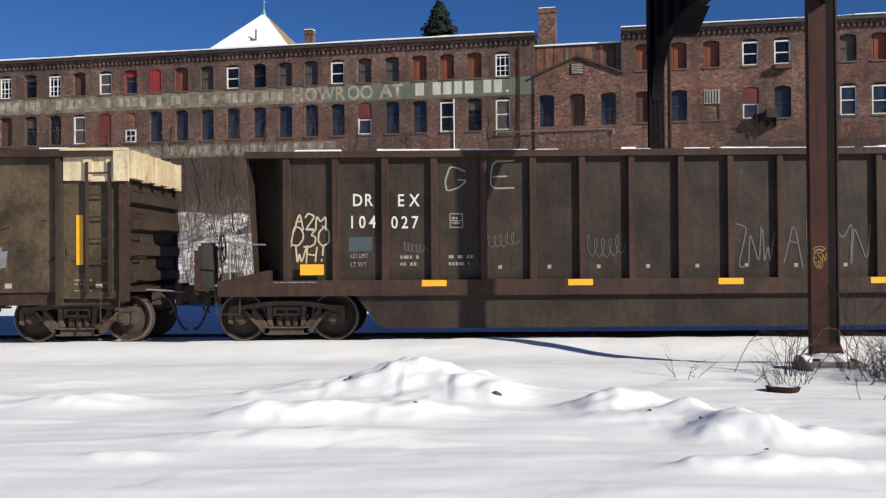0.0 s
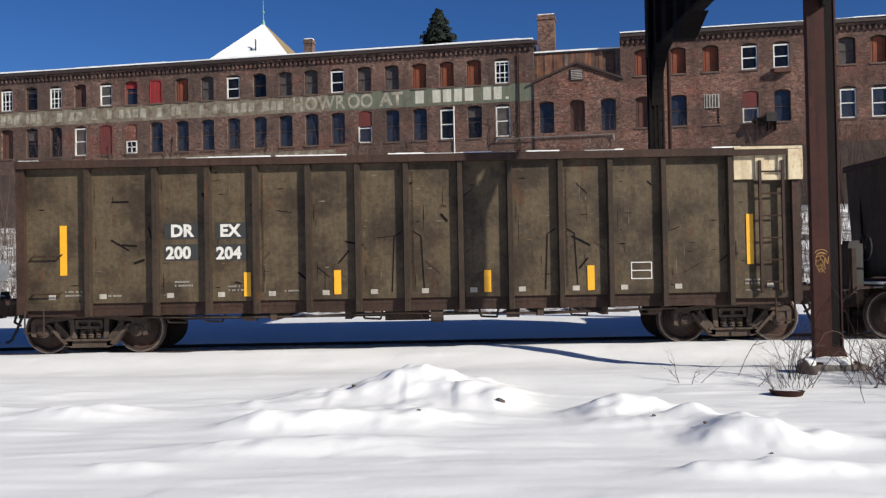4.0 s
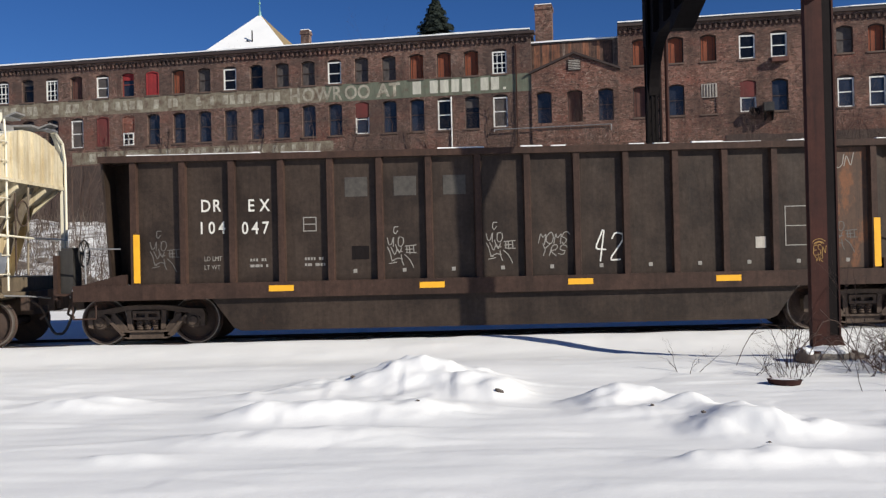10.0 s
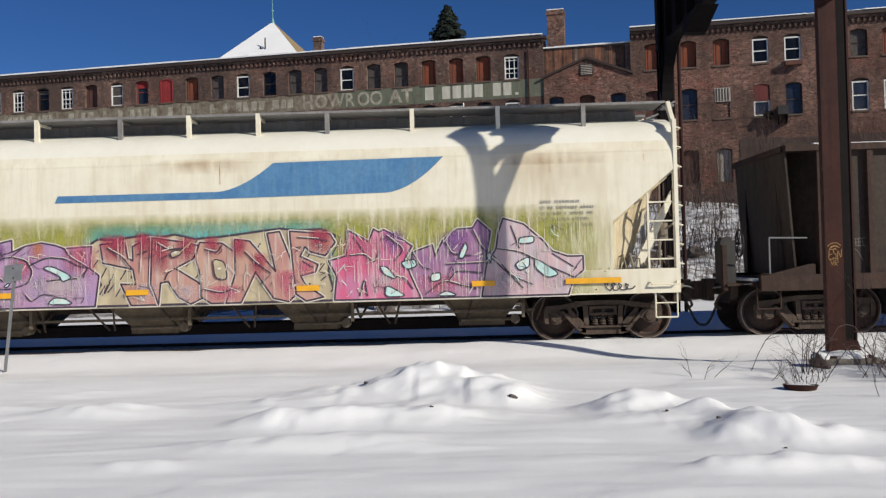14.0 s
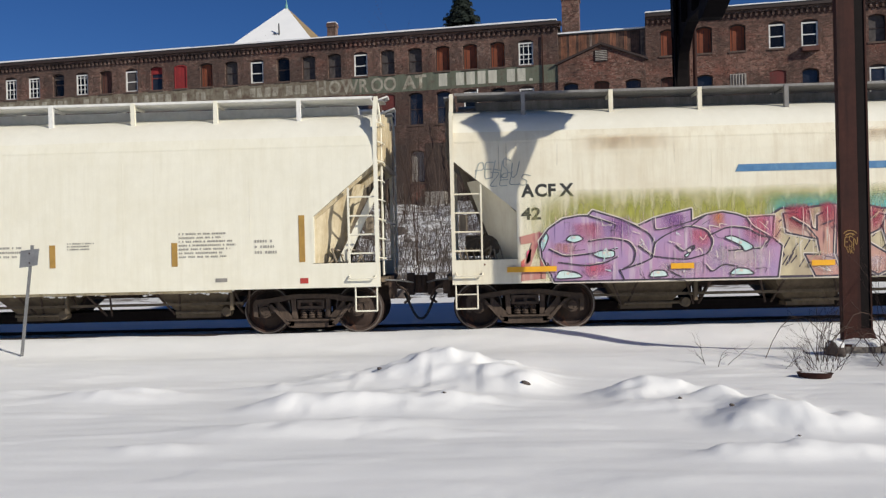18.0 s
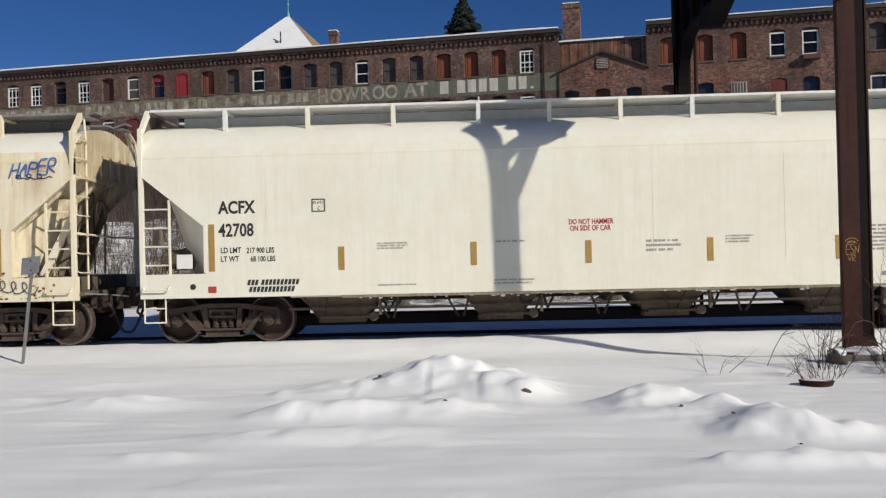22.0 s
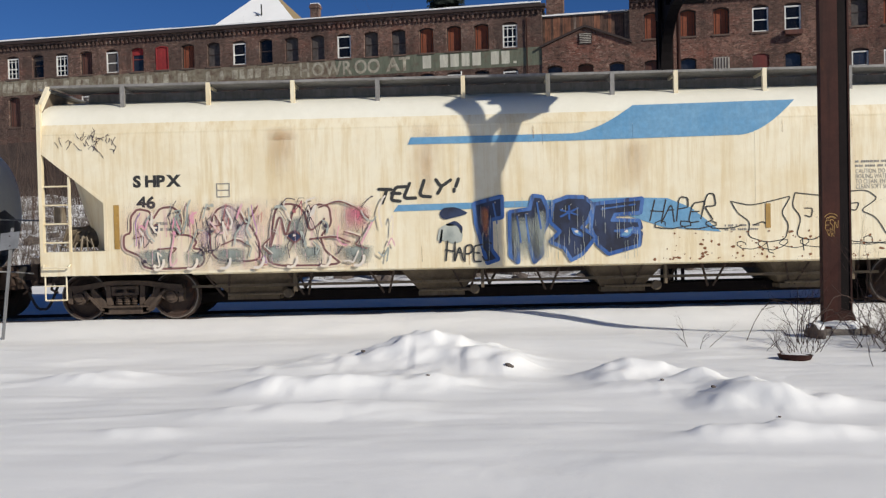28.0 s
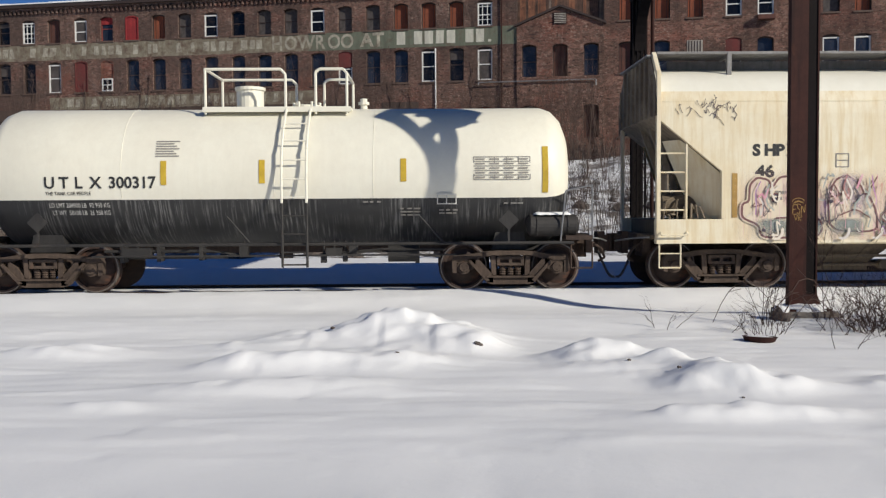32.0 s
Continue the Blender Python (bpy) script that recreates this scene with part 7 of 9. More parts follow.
hop_f = hopper("hopper_car", "yellowed covered hopper with blue stripes and pink graffiti", -35.1, 9.72, 7.82, 9.2, HOP_YELLOW,
               ((-6.3, -4.5), (-2.55, -0.95), (1.0, 2.5), (4.4, 6.0)), (-7.73, -6.09, -4.48, -2.87, -1.25, 0.35, 1.56, 2.75, 4.41, 6.0, 7.6), 3, BOARD_GREY)


def marks_d(car):
    y = -1.604
    swoosh(car, -3.18, -0.13, 0.93, 4.09, 3.0, 2.86, 3.50, y)
    decal(car, "spray_haze", -7.13, 7.3, 0.93, 2.62, HAZE_GREEN, y - 0.004)
    decal(car, "spray_haze", -2.7, 2.1, 0.93, 2.46, HAZE_TEAL, y - 0.006)
    mural(car, (-6.78, -2.50, 0.92, 2.22), [("6,0 1,35 0,58 4,75 10,88 17,92 21,92 23,99 34,87 42,76 49,86 65,98 65,81 71,89 78,93 84,89 88,84 100,86 99,55 103,44 101,0", G_ORCHID)],
          ["11,58 13,65 17,65 19,59 15,54", "22,37 26,43 32,42 32,33 27,31", "78,57 82,60 90,47 91,41 87,36 86,45", "6,3 8,16 15,14 19,5", "46,3 48,13 53,13 55,4", "80,4 83,14 88,13 92,4", "61,32 66,42 66,48 63,30", "1,40 4,62 3,70 0,55"],
          ["21,56 30,60 38,55 41,41 40,24 35,15", "4,46 10,35 21,38 33,45", "33,33 28,25 20,21 8,27", "21,92 28,84 33,78 31,70", "34,87 40,78 47,65 49,52", "42,48 49,32 44,24 35,15", "49,86 49,69 55,72 65,81", "48,33 49,52 54,63 63,75 71,69 74,52 72,35 63,27 54,30 48,33", "58,47 61,38 65,46", "65,75 71,89", "72,60 80,72 88,70 94,58 99,55", "88,84 90,72 99,55 94,41", "94,41 88,40 80,38", "70,20 73,8 78,20 84,16", "55,12 60,3", "34,15 36,0"],
          [(20, 66, 9, 18, PATCH_PINK), (11, 44, 6, 12, PATCH_ORANGE), (69, 55, 6, 18, PATCH_PINK), (76, 80, 4, 14, PATCH_ORANGE), (95, 65, 9, 24, PATCH_PINK), (84, 22, 17, 24, PATCH_PALE), (60, 12, 10, 14, PATCH_PALE), (24, 12, 8, 14, PATCH_PINK), (34, 72, 7, 18, PATCH_VIOLET), (58, 78, 7, 16, PATCH_VIOLET)],
          y - 0.010, 5, G_MINT, drips=110, drip=G_LILAC)
    mural(car, (-2.62, 2.05, 0.92, 2.26), [("6,86 16,88 17,66 19,62 19,82 26,93 25,25 29,0 18,0 14,30 20,29 19,50 7,60", G_SKIN), ("27,93 40,86 46,80 43,62 36,50 45,30 49,12 42,0 37,10 33,32 30,30 29,0 26,30", G_SKIN),
          ("46,85 55,83 63,62 65,35 60,0 50,0 46,10 46,40 44,65", G_SKIN), ("60,88 66,85 73,55 76,42 73,95 78,97 82,60 85,12 81,0 75,5 68,42 65,20 62,0 56,0 60,40", G_SKIN), ("82,97 98,92 100,80 96,62 90,68 88,75 86,62 93,50 92,40 86,35 88,22 95,5 88,0 84,10 83,50", G_SKIN)],
          ["51,62 56,58 57,32 52,34", "34,72 38,76 39,70 35,64"],
          ["9,80 15,68 19,50", "21,70 25,75", "29,85 33,76 41,78", "36,50 33,44 32,35", "48,75 53,70 55,80", "64,70 68,55 74,40", "85,88 92,86 97,82", "87,55 91,46", "47,20 54,14 60,20", "30,62 33,68"],
          [(12, 80, 7, 20, PATCH_MAROON), (23, 82, 4, 20, PATCH_MAROON), (30, 70, 5, 30, PATCH_MAROON), (41, 76, 5, 18, PATCH_MAROON), (51, 78, 4, 16, PATCH_MAROON), (62, 74, 4, 16, PATCH_MAROON), (70, 50, 5, 20, PATCH_MAROON), (80, 22, 5, 24, PATCH_PINK), (94, 82, 5, 18, PATCH_MAROON), (55, 12, 8, 14, PATCH_PINK), (24, 14, 6, 18, PATCH_PALE), (41, 12, 6, 16, PATCH_PALE), (88, 44, 4, 12, PATCH_PINK)],
          y - 0.010, 12, G_BLOCK, back=[("0,62 0,82 5,93 12,92 24,97 30,93 36,97 44,90 54,92 62,95 72,99 78,101 86,98 94,99 100,90 98,68 97,40 100,0 0,0 6,30 3,50", G_BLOCK)], drips=70, drip=G_SILVER, line=0.032)
    mural(car, (1.92, 6.62, 0.92, 2.38), [("30,0 33,58 41,67 42,52 45,72 51,86 57,87 59,97 64,82 62,50 64,20 66,0", G_PLUM), ("2,0 3,30 0,50 7,56 8,72 8,88 16,73 18,89 20,85 22,88 30,73 33,66 30,50 32,30 36,0", G_HOTPINK),
          ("60,0 62,40 66,60 67,80 69,98 77,90 84,70 88,55 94,48 100,48 100,30 96,20 94,0", G_BLUSH)],
          ["20,42 23,41 27,24 22,30", "28,46 34,50 35,41 31,36", "51,50 54,70 55,62 53,48", "40,30 44,32 44,22 40,20", "73,40 79,50 79,36 75,31", "81,48 91,26 86,21 81,34", "75,73 81,75 81,66 75,65", "22,19 31,3 22,2", "42,2 46,9 51,2", "62,50 64,58 64,42"],
          ["8,56 14,58 18,45 20,60", "23,80 30,62 26,48", "12,5 14,28 15,5", "38,5 45,22 52,15 58,10", "46,42 60,43 64,42", "46,70 48,55 56,52", "62,55 70,30 76,10", "66,60 75,56 84,40 96,22", "72,88 75,60", "88,52 96,35", "10,80 14,60", "24,30 30,26 33,12", "57,84 60,62 66,48", "33,58 36,40 40,36", "47,20 50,34 60,30", "68,40 72,24 80,14"],
          [(12, 56, 9, 26, PATCH_PINK), (26, 70, 5, 18, PATCH_VIOLET), (22, 18, 8, 16, PATCH_PALE), (44, 14, 10, 16, PATCH_PINK), (50, 66, 7, 20, PATCH_VIOLET), (72, 16, 9, 18, PATCH_PALE), (90, 14, 8, 16, PATCH_PALE)],
          y - 0.010, 21, G_MINT, drips=170, drip=G_SILVER)
    for text, paint in (("0,90 60,100 58,84 24,20 62,24 60,4 2,0 4,16 36,78 4,74", G_MAROON), ("58,96 72,98 74,58 92,96 104,92 86,54 108,4 90,2 74,42 72,4 58,4", G_MAROON), ("20,60 34,66 30,40 18,34", G_ORANGE), ("4,40 14,46 12,24 2,22", G_ORANGE)):
        bm = bmesh.new()
        prism(bm, drawn(text, (-7.15, -6.5, 0.94, 1.85)), y - 0.012, y + 0.001)
        part("graffiti_piece", bm, paint, car)
    stencil("ACFX", 0.22, -7.08, 0.235, y, 2.50, INK_BLACK, car, bold=0.012, width=1.0)
    letters("42", 0.21, -7.10, y, 2.08, INK_BLACK, car, bold=0.01, width=1.2)
    scrawl(car, "PEHSU", -7.95, -7.15, 2.86, 3.16, G_GREY, y, 0.018, 70, lean=0.3)
    scrawl(car, "ZELS", -7.7, -6.95, 2.72, 2.95, G_GREY, y, 0.014, 71, lean=0.3)
    for x in (-4.4, -1.86, 1.32, 4.56):
        decal(car, "reflector", x, x + 0.42, 1.11, 1.21, YELLOW, y - 0.06)
    decal(car, "reflector", -7.39, -6.48, 1.11, 1.21, YELLOW, y - 0.06)
    decal(car, "reflector", 6.28, 7.30, 1.11, 1.21, YELLOW, y - 0.06)
    small_print(car, 5.86, 6.88, 2.15, 2.69, 5, INK_PALE, y - 0.003, 4)
    loops(car, 7.0, 7.5, 0.98, 1.12, G_OUT, -1.62, 4, 0.02, 5)


def marks_e(car):
    y = -1.604
    ys = -1.610
    letters("ACFX", 0.225, -6.86, y, 2.47, INK_BLACK, car, bold=0.010, width=0.82)
    letters("42708", 0.235, -6.87, y, 2.04, INK_BLACK, car, bold=0.008, width=0.79)
    letters("LD LMT", 0.10, -6.84, y, 1.73, INK_BLACK, car, bold=0.003, width=0.8)
    letters("217 900 LBS", 0.10, -6.35, y, 1.72, INK_BLACK, car, bold=0.003, width=0.72)
    letters("LT WT", 0.10, -6.84, y, 1.57, INK_BLACK, car, bold=0.003, width=0.8)
    letters("68 100 LBS", 0.10, -6.28, y, 1.56, INK_BLACK, car, bold=0.003, width=0.72)
    letters("DO NOT HAMMER", 0.095, -0.36, y, 2.11, INK_RED, car, bold=0.003, width=0.72)
    letters("ON SIDE OF CAR", 0.095, -0.34, y, 1.99, INK_RED, car, bold=0.003, width=0.72)
    frame_mark(car, -5.11, -4.86, 2.46, 2.70, INK_BLACK, y)
    letters("PLATE", 0.055, -5.085, y, 2.60, INK_BLACK, car, width=0.9)
    letters("C", 0.07, -5.01, y, 2.49, INK_BLACK, car)
    # a maker's mark, as slanted bars
    for x0, x1, z in ((-6.35, -6.15, 1.12), (-6.09, -5.36, 1.12), (-6.32, -5.44, 0.99)):
        bm = bmesh.new()
        x = x0
        while x < x1 - 0.03:
            prism(bm, [(x, z), (x + 0.05, z), (x + 0.075, z + 0.10), (x + 0.025, z + 0.10)], ys - 0.003, ys + 0.001)
            x += 0.072
        tagged(part("maker_mark", bm, INK_BLACK, car), kind="stuff")
    for x, z0, z1 in ((-7.06, 1.39, 2.27), (6.88, 1.39, 2.26), (-4.63, 1.37, 1.80), (-2.17, 1.40, 1.83), (-0.06, 1.39, 1.81), (2.16, 1.38, 1.81), (4.48, 1.36, 1.80)):
        decal(car, "reflector", x, x + 0.11, z0, z1, YELLOW_DIRTY, y)
    decal(car, "red_label", -7.08, -6.93, 0.99, 1.11, INK_RED, ys)
    decal(car, "red_label", 6.89, 7.04, 0.99, 1.09, INK_RED, ys)
    bm = bmesh.new()
    rod(bm, (-7.37, ys + 0.004, 1.11), (-7.37, ys - 0.004, 1.11), 0.055, 12)
    part("round_label", bm, INK_BLACK, car)
    for i, (x0, x1, z0, z1, n) in enumerate(((-3.9, -3.3, 1.73, 1.87, 3), (-1.7, -1.15, 1.8, 1.86, 1), (1.05, 1.69, 1.57, 1.82, 3), (2.5, 3.05, 1.7, 1.86, 3), (4.62, 5.7, 1.50, 2.0, 7), (6.05, 6.5, 1.54, 1.85, 3), (-3.9, -3.0, 1.05, 1.10, 1), (-1.75, -0.9, 1.03, 1.15, 2))):
        small_print(car, x0, x1, z0, z1, n, INK_PALE, y if z0 > 1.3 else ys, 20 + i)
    decal(car, "vent_plate", 5.3, 5.52, 1.05, 1.12, INK_GREY, ys)
    decal(car, "placard", -7.72, -7.42, 1.45, 1.72, WHITE_PAINT, -1.45, "white placard")


def marks_f(car):
    y = -1.604
    swoosh(car, -2.3, 0.72, 1.85, 4.8, 3.8, 3.19, 3.81, y, paint=STRIPE_PALE)
    bm = bmesh.new()
    prism(bm, [(-2.59, 1.96), (1.1, 2.0), (2.4, 1.55), (3.43, 1.45), (2.9, 1.9), (2.46, 2.09), (1.73, 2.12), (-2.5, 2.08)], y - 0.004, y + 0.002)
    part("blue_stripe", bm, STRIPE_PALE, car, "faded blue painted stripe")
    stencil("SHPX", 0.20, -7.42, 0.215, y, 2.53, INK_BLACK, car, bold=0.014, width=1.08)
    letters("46", 0.21, -7.36, y, 2.13, INK_BLACK, car, bold=0.012, width=1.15)
    frame_mark(car, -5.87, -5.62, 2.30, 2.56, INK_GREY, y, bars=1)
    scrawl(car, "TELLY!", -2.95, -1.35, 2.12, 2.38, INK_BLACK, y, 0.060, 51, lean=0.35, rise=0.22)
    scrawl(car, "HAPER", 2.1, 3.3, 1.66, 2.10, INK_BLACK, y - 0.004, 0.024, 52, lean=0.35)
    loops(car, 2.2, 3.6, 1.5, 1.66, INK_BLACK, y - 0.004, 3, 0.02, 6)
    scrawl(car, "HAPES", -1.65, -0.8, 1.02, 1.36, INK_BLACK, -1.62, 0.03, 53)
    scrawl(car, "HAPER", 7.95, 8.85, 3.22, 3.52, G_BLUE, y, 0.030, 54, lean=0.45, rise=0.12)
    loops(car, 8.1, 8.7, 3.2, 3.3, G_NAVY, y, 3, 0.02, 8)
    mural(car, (-1.12, 1.98, 0.98, 2.18), [("1,90 17,100 17,70 10,66 10,20 14,5 8,0 5,30 2,60", G_NAVY), ("22,76 34,80 36,100 41,98 44,80 44,60 40,40 40,10 36,0 33,30 30,50 26,40 26,0 22,10", G_NAVY), ("72,85 100,92 99,72 84,70 82,60 98,58 99,48 84,44 99,40 98,22 80,10 74,24 70,50", G_NAVY),
          ("46,60 48,90 56,97 66,96 71,84 68,62 64,50 72,35 64,10 58,2 54,20 46,30 52,45", G_NAVY)],
          ["86,36 90,46 96,50 92,34", "58,50 62,46 66,36 60,40"], ["52,78 62,70", "57,84 57,64", "52,68 62,80", "12,90 14,60", "26,70 28,30", "31,72 33,30", "38,90 40,50", "76,78 96,84"],
          [(7, 60, 3, 26, PATCH_ORANGE), (30, 30, 9, 40, PATCH_GREY), (40, 40, 4, 40, PATCH_GREY)], y - 0.010, 61, STRIPE_PALE, line=0.042, rim=G_BLUE, ink=G_BLUE, drips=60, drip=G_GREY, flecks=0.0)
    for text, paint in (("10,84 22,98 62,100 100,84 94,78 60,72 30,66 16,70", G_NAVY), ("0,8 8,44 36,56 62,50 84,30 80,4 50,0 24,10", G_GREY), ("26,52 60,64 84,46 80,24 66,50 40,48", G_NAVY), ("6,2 14,40 20,40 16,4", G_NAVY)):
        bm = bmesh.new()
        prism(bm, drawn(text, (-1.80, -1.22, 1.34, 2.02), True), y - 0.013, y + 0.001)
        part("graffiti_piece", bm, paint, car)
    decal(car, "spray_haze", -7.8, -2.9, 0.95, 2.3, HAZE_ROSE, y - 0.005)
    rng = random.Random(75)
    G_BROWN = plain("spray_brown", (0.20, 0.09, 0.085), 0.6)
    mural(car, (-7.62, -3.05, 1.0, 2.22), [("36,10 35,60 38,88 43,95 48,80 52,62 55,40 56,8", G_CREAM), ("0,52 3,55 3,80 6,92 11,88 12,74 15,92 20,94 23,86 24,70 21,52 27,50 30,40 28,30 32,28 33,12 31,2 25,0 8,0 7,20 0,30", G_CREAM),
          ("58,0 60,40 62,88 67,95 72,91 74,78 79,93 84,90 85,62 80,44 82,20 90,0", G_CREAM)],
          ["12,56 13,68 15,66 14,54", "66,46 70,54 73,44 70,34"],
          ["35,50 37,85 40,60 42,88", "36,62 42,66", "47,88 50,60 55,92", "60,30 64,82 66,40 70,90", "74,80 76,50 82,70", "76,40 86,44 92,34", "80,88 88,98 95,86 100,70", "14,30 22,32 20,24", "40,34 46,44 52,30", "60,18 56,30 62,50", "90,50 97,42 94,30 99,24"],
          [(13, 12, 9, 18, PATCH_GREY), (29, 12, 5, 14, PATCH_GREY), (44, 12, 8, 18, PATCH_GREY), (62, 14, 6, 20, PATCH_GREY), (70, 46, 5, 30, PATCH_GREY), (76, 12, 6, 18, PATCH_GREY), (94, 12, 8, 18, PATCH_GREY), (44, 74, 5, 24, PATCH_PALE), (48, 50, 5, 20, PATCH_PALE), (95, 70, 6, 20, PATCH_PINK), (33, 42, 3, 18, PATCH_VIOLET)],
          y - 0.010, 71, G_NAVY, rounded=True, line=0.040, flecks=0.2, rim=G_CREAM, drips=60, drip=G_ROSE, ink=G_BROWN)
    bm = bmesh.new()
    for k in range(7):
        c = -7.0 + 0.62 * k
        ribbon(bm, [(c + 0.13 * math.cos(a), 1.14 + 0.16 * math.sin(a)) for a in [-1.9 + 0.4 * j for j in range(6)]], 0.05, -1.664)
    tagged(part("highlight_paint", bm, G_SILVER, car), kind="stuff")
    for mt, count, w in ((G_GREY, 16, 0.034), (G_ROSE, 10, 0.036), (G_SILVER, 12, 0.036), (G_PURPLE, 3, 0.024), (G_MAROON, 5, 0.022), (G_OUT, 30, 0.015)):
        bm = bmesh.new()
        for k in range(count):
            x, z = rng.uniform(-7.4, -2.6), rng.uniform(1.04, 2.2)
            p = [(x, z)]
            for _ in range(3):
                p.append((p[-1][0] + rng.uniform(-0.10, 0.14), min(2.25, max(1.03, p[-1][1] + rng.uniform(-0.3, 0.3)))))
            ribbon(bm, smooth_path(p, 3), w * rng.uniform(0.6, 1.1), -1.662)
            if k % 8 == 3:
                blob(bm, x, z, 0.035, 0.035, -1.665, k)
        tagged(part("graffiti_tag", bm, mt, car), kind="stuff")
    area = (3.62, 6.55, 1.12, 2.22)
    for text in ("0,80 12,72 30,82 38,88 31,60 36,40 34,15 22,10 10,20 12,45 4,60 0,80", "40,92 58,86 63,78 56,60 60,30 52,12 40,18 44,50 38,70 40,92", "64,90 84,95 92,80 80,60 90,50 100,6 84,6 66,12 70,40 62,60 64,90", "46,66 51,66 50,50 46,54", "74,72 80,74 78,60 74,62", "14,40 20,46 24,36", "22,10 23,-6 26,-8", "44,16 45,-4"):
        bm = bmesh.new()
        ribbon(bm, drawn(text, area, True, False), 0.019, y - 0.004)
        tagged(part("graffiti_tag", bm, INK_BLACK, car), kind="stuff")
    loops(car, 3.7, 6.4, 1.12, 1.3, INK_BLACK, y, 7, 0.014, 4)
    loops(car, 6.5, 8.4, 1.06, 1.30, INK_BLACK, -1.62, 9, 0.018, 3)
    bm = bmesh.new()
    for k in range(26):
        x, z = rng.uniform(-8.8, -7.75), rng.uniform(3.22, 3.56)
        p = [(x, z)]
        for _ in range(rng.randrange(2, 4)):
            p.append((p[-1][0] + rng.uniform(-0.05, 0.10), p[-1][1] + rng.uniform(-0.12, 0.12)))
        ribbon(bm, smooth_path(p, 3), 0.010, y - 0.004)
    tagged(part("graffiti_tag", bm, G_OUT, car), kind="stuff")
    small_print(car, 5.9, 6.9, 2.56, 2.72, 2, INK_GREY, y, 8)
    for k, text in enumerate(("CAUTION: DO NOT USE STEAM", "BOILING WATER OR SHARP OBJECTS", "TO CLEAN. ENTER CAR WITH", "CLEAN SOFT SOLED SHOES")):
        letters(text, 0.082, 5.9, y, 2.46 - 0.094 * k, INK_GREY, car, width=0.70)
    small_print(car, 3.5, 4.2, 1.45, 1.6, 2, INK_GREY, y, 9)
    small_print(car, -7.1, -6.4, 1.68, 1.9, 2, INK_GREY, y - 0.03, 10)
    decal(car, "reflector", 7.68, 7.79, 1.38, 2.28, YELLOW_DIRTY, y)
    decal(car, "reflector", -7.80, -7.70, 1.38, 2.2, YELLOW_DIRTY, y)
    decal(car, "reflector", 4.25, 4.34, 1.5, 1.95, YELLOW_DIRTY, y - 0.005)


def sill_grime(car, L, seed):
    """Short rust runs and smears along the side sill and under the roof seam."""
    rng = random.Random(seed)
    for k in range(16):
        bm = bmesh.new()
        x = rng.uniform(-L + 0.5, L - 0.5)
        z = 3.50 if k % 3 else 1.34
        ribbon(bm, [(x, z), (x + rng.uniform(-0.01, 0.01), z - rng.uniform(0.1, 0.5))], rng.uniform(0.008, 0.025), -1.609, round_ends=False)
        part("rust_run", bm, RUST_RUN, car)


def rust_specks(car, x0, x1, seed, n):
    """Small rust chips scattered low on the side."""
    rng = random.Random(seed)
    bm = bmesh.new()
    for k in range(n):
        r = rng.uniform(0.006, 0.026)
        blob(bm, rng.uniform(x0, x1), 0.96 + 0.5 * rng.random() ** 2, r * rng.uniform(0.8, 1.8), r, -1.6085, k)
    tagged(part("rust_specks", bm, RUST_CHIP, car), kind="stuff")


RUST_CHIP = plain("rust_chip", (0.22, 0.09, 0.04), 0.85)
rust_specks(hop_f, 2.2, 8.8, 5, 150)
rust_specks(hop_d, -8.0, 8.0, 6, 50)
for x0, x1, z0, z1 in ((5.1, 5.9, 2.4, 3.45), (6.9, 7.7, 1.6, 3.5), (-2.3, -1.6, 1.9, 3.6), (1.5, 2.2, 2.2, 3.2), (8.0, 8.9, 2.6, 3.6), (-5.0, -4.3, 2.5, 3.6)):
    decal(hop_f, "rust_stain", x0, x1, z0, z1, STAIN_RUST, -1.6015)
for x0, x1, z0, z1 in ((4.6, 7.6, 2.5, 3.62), (-6.2, -4.2, 3.2, 3.62), (-1.5, 0.6, 3.3, 3.62)):
    decal(hop_d, "tan_stain", x0, x1, z0, z1, STAIN_TAN, -1.6015)
sill_grime(hop_d, 8.4, 1)
sill_grime(hop_f, 9.2, 2)
marks_d(hop_d)
marks_e(hop_e)
bm = bmesh.new()
rng = random.Random(90)
rod(bm, (-4.6, -1.45, 0.875), (5.55, -1.45, 0.875), 0.032, 8)
crust = part("crusted_pipe", bm, HOP_END, hop_e, "dirty pipe crusted with snow")
bm = bmesh.new()
for k in range(130):
    x = rng.uniform(-4.6, 5.5)
    bmesh.ops.create_icosphere(bm, subdivisions=1, radius=rng.uniform(0.010, 0.024), matrix=Matrix.Translation((x, -1.46, 0.870 + rng.uniform(-0.05, 0.03))) @ Matrix.Diagonal((rng.uniform(0.8, 3.5), 1, rng.uniform(0.6, 1.3), 1)))
tagged(part("snow_crust", bm, SNOW, crust), kind="stuff")
marks_f(hop_f)


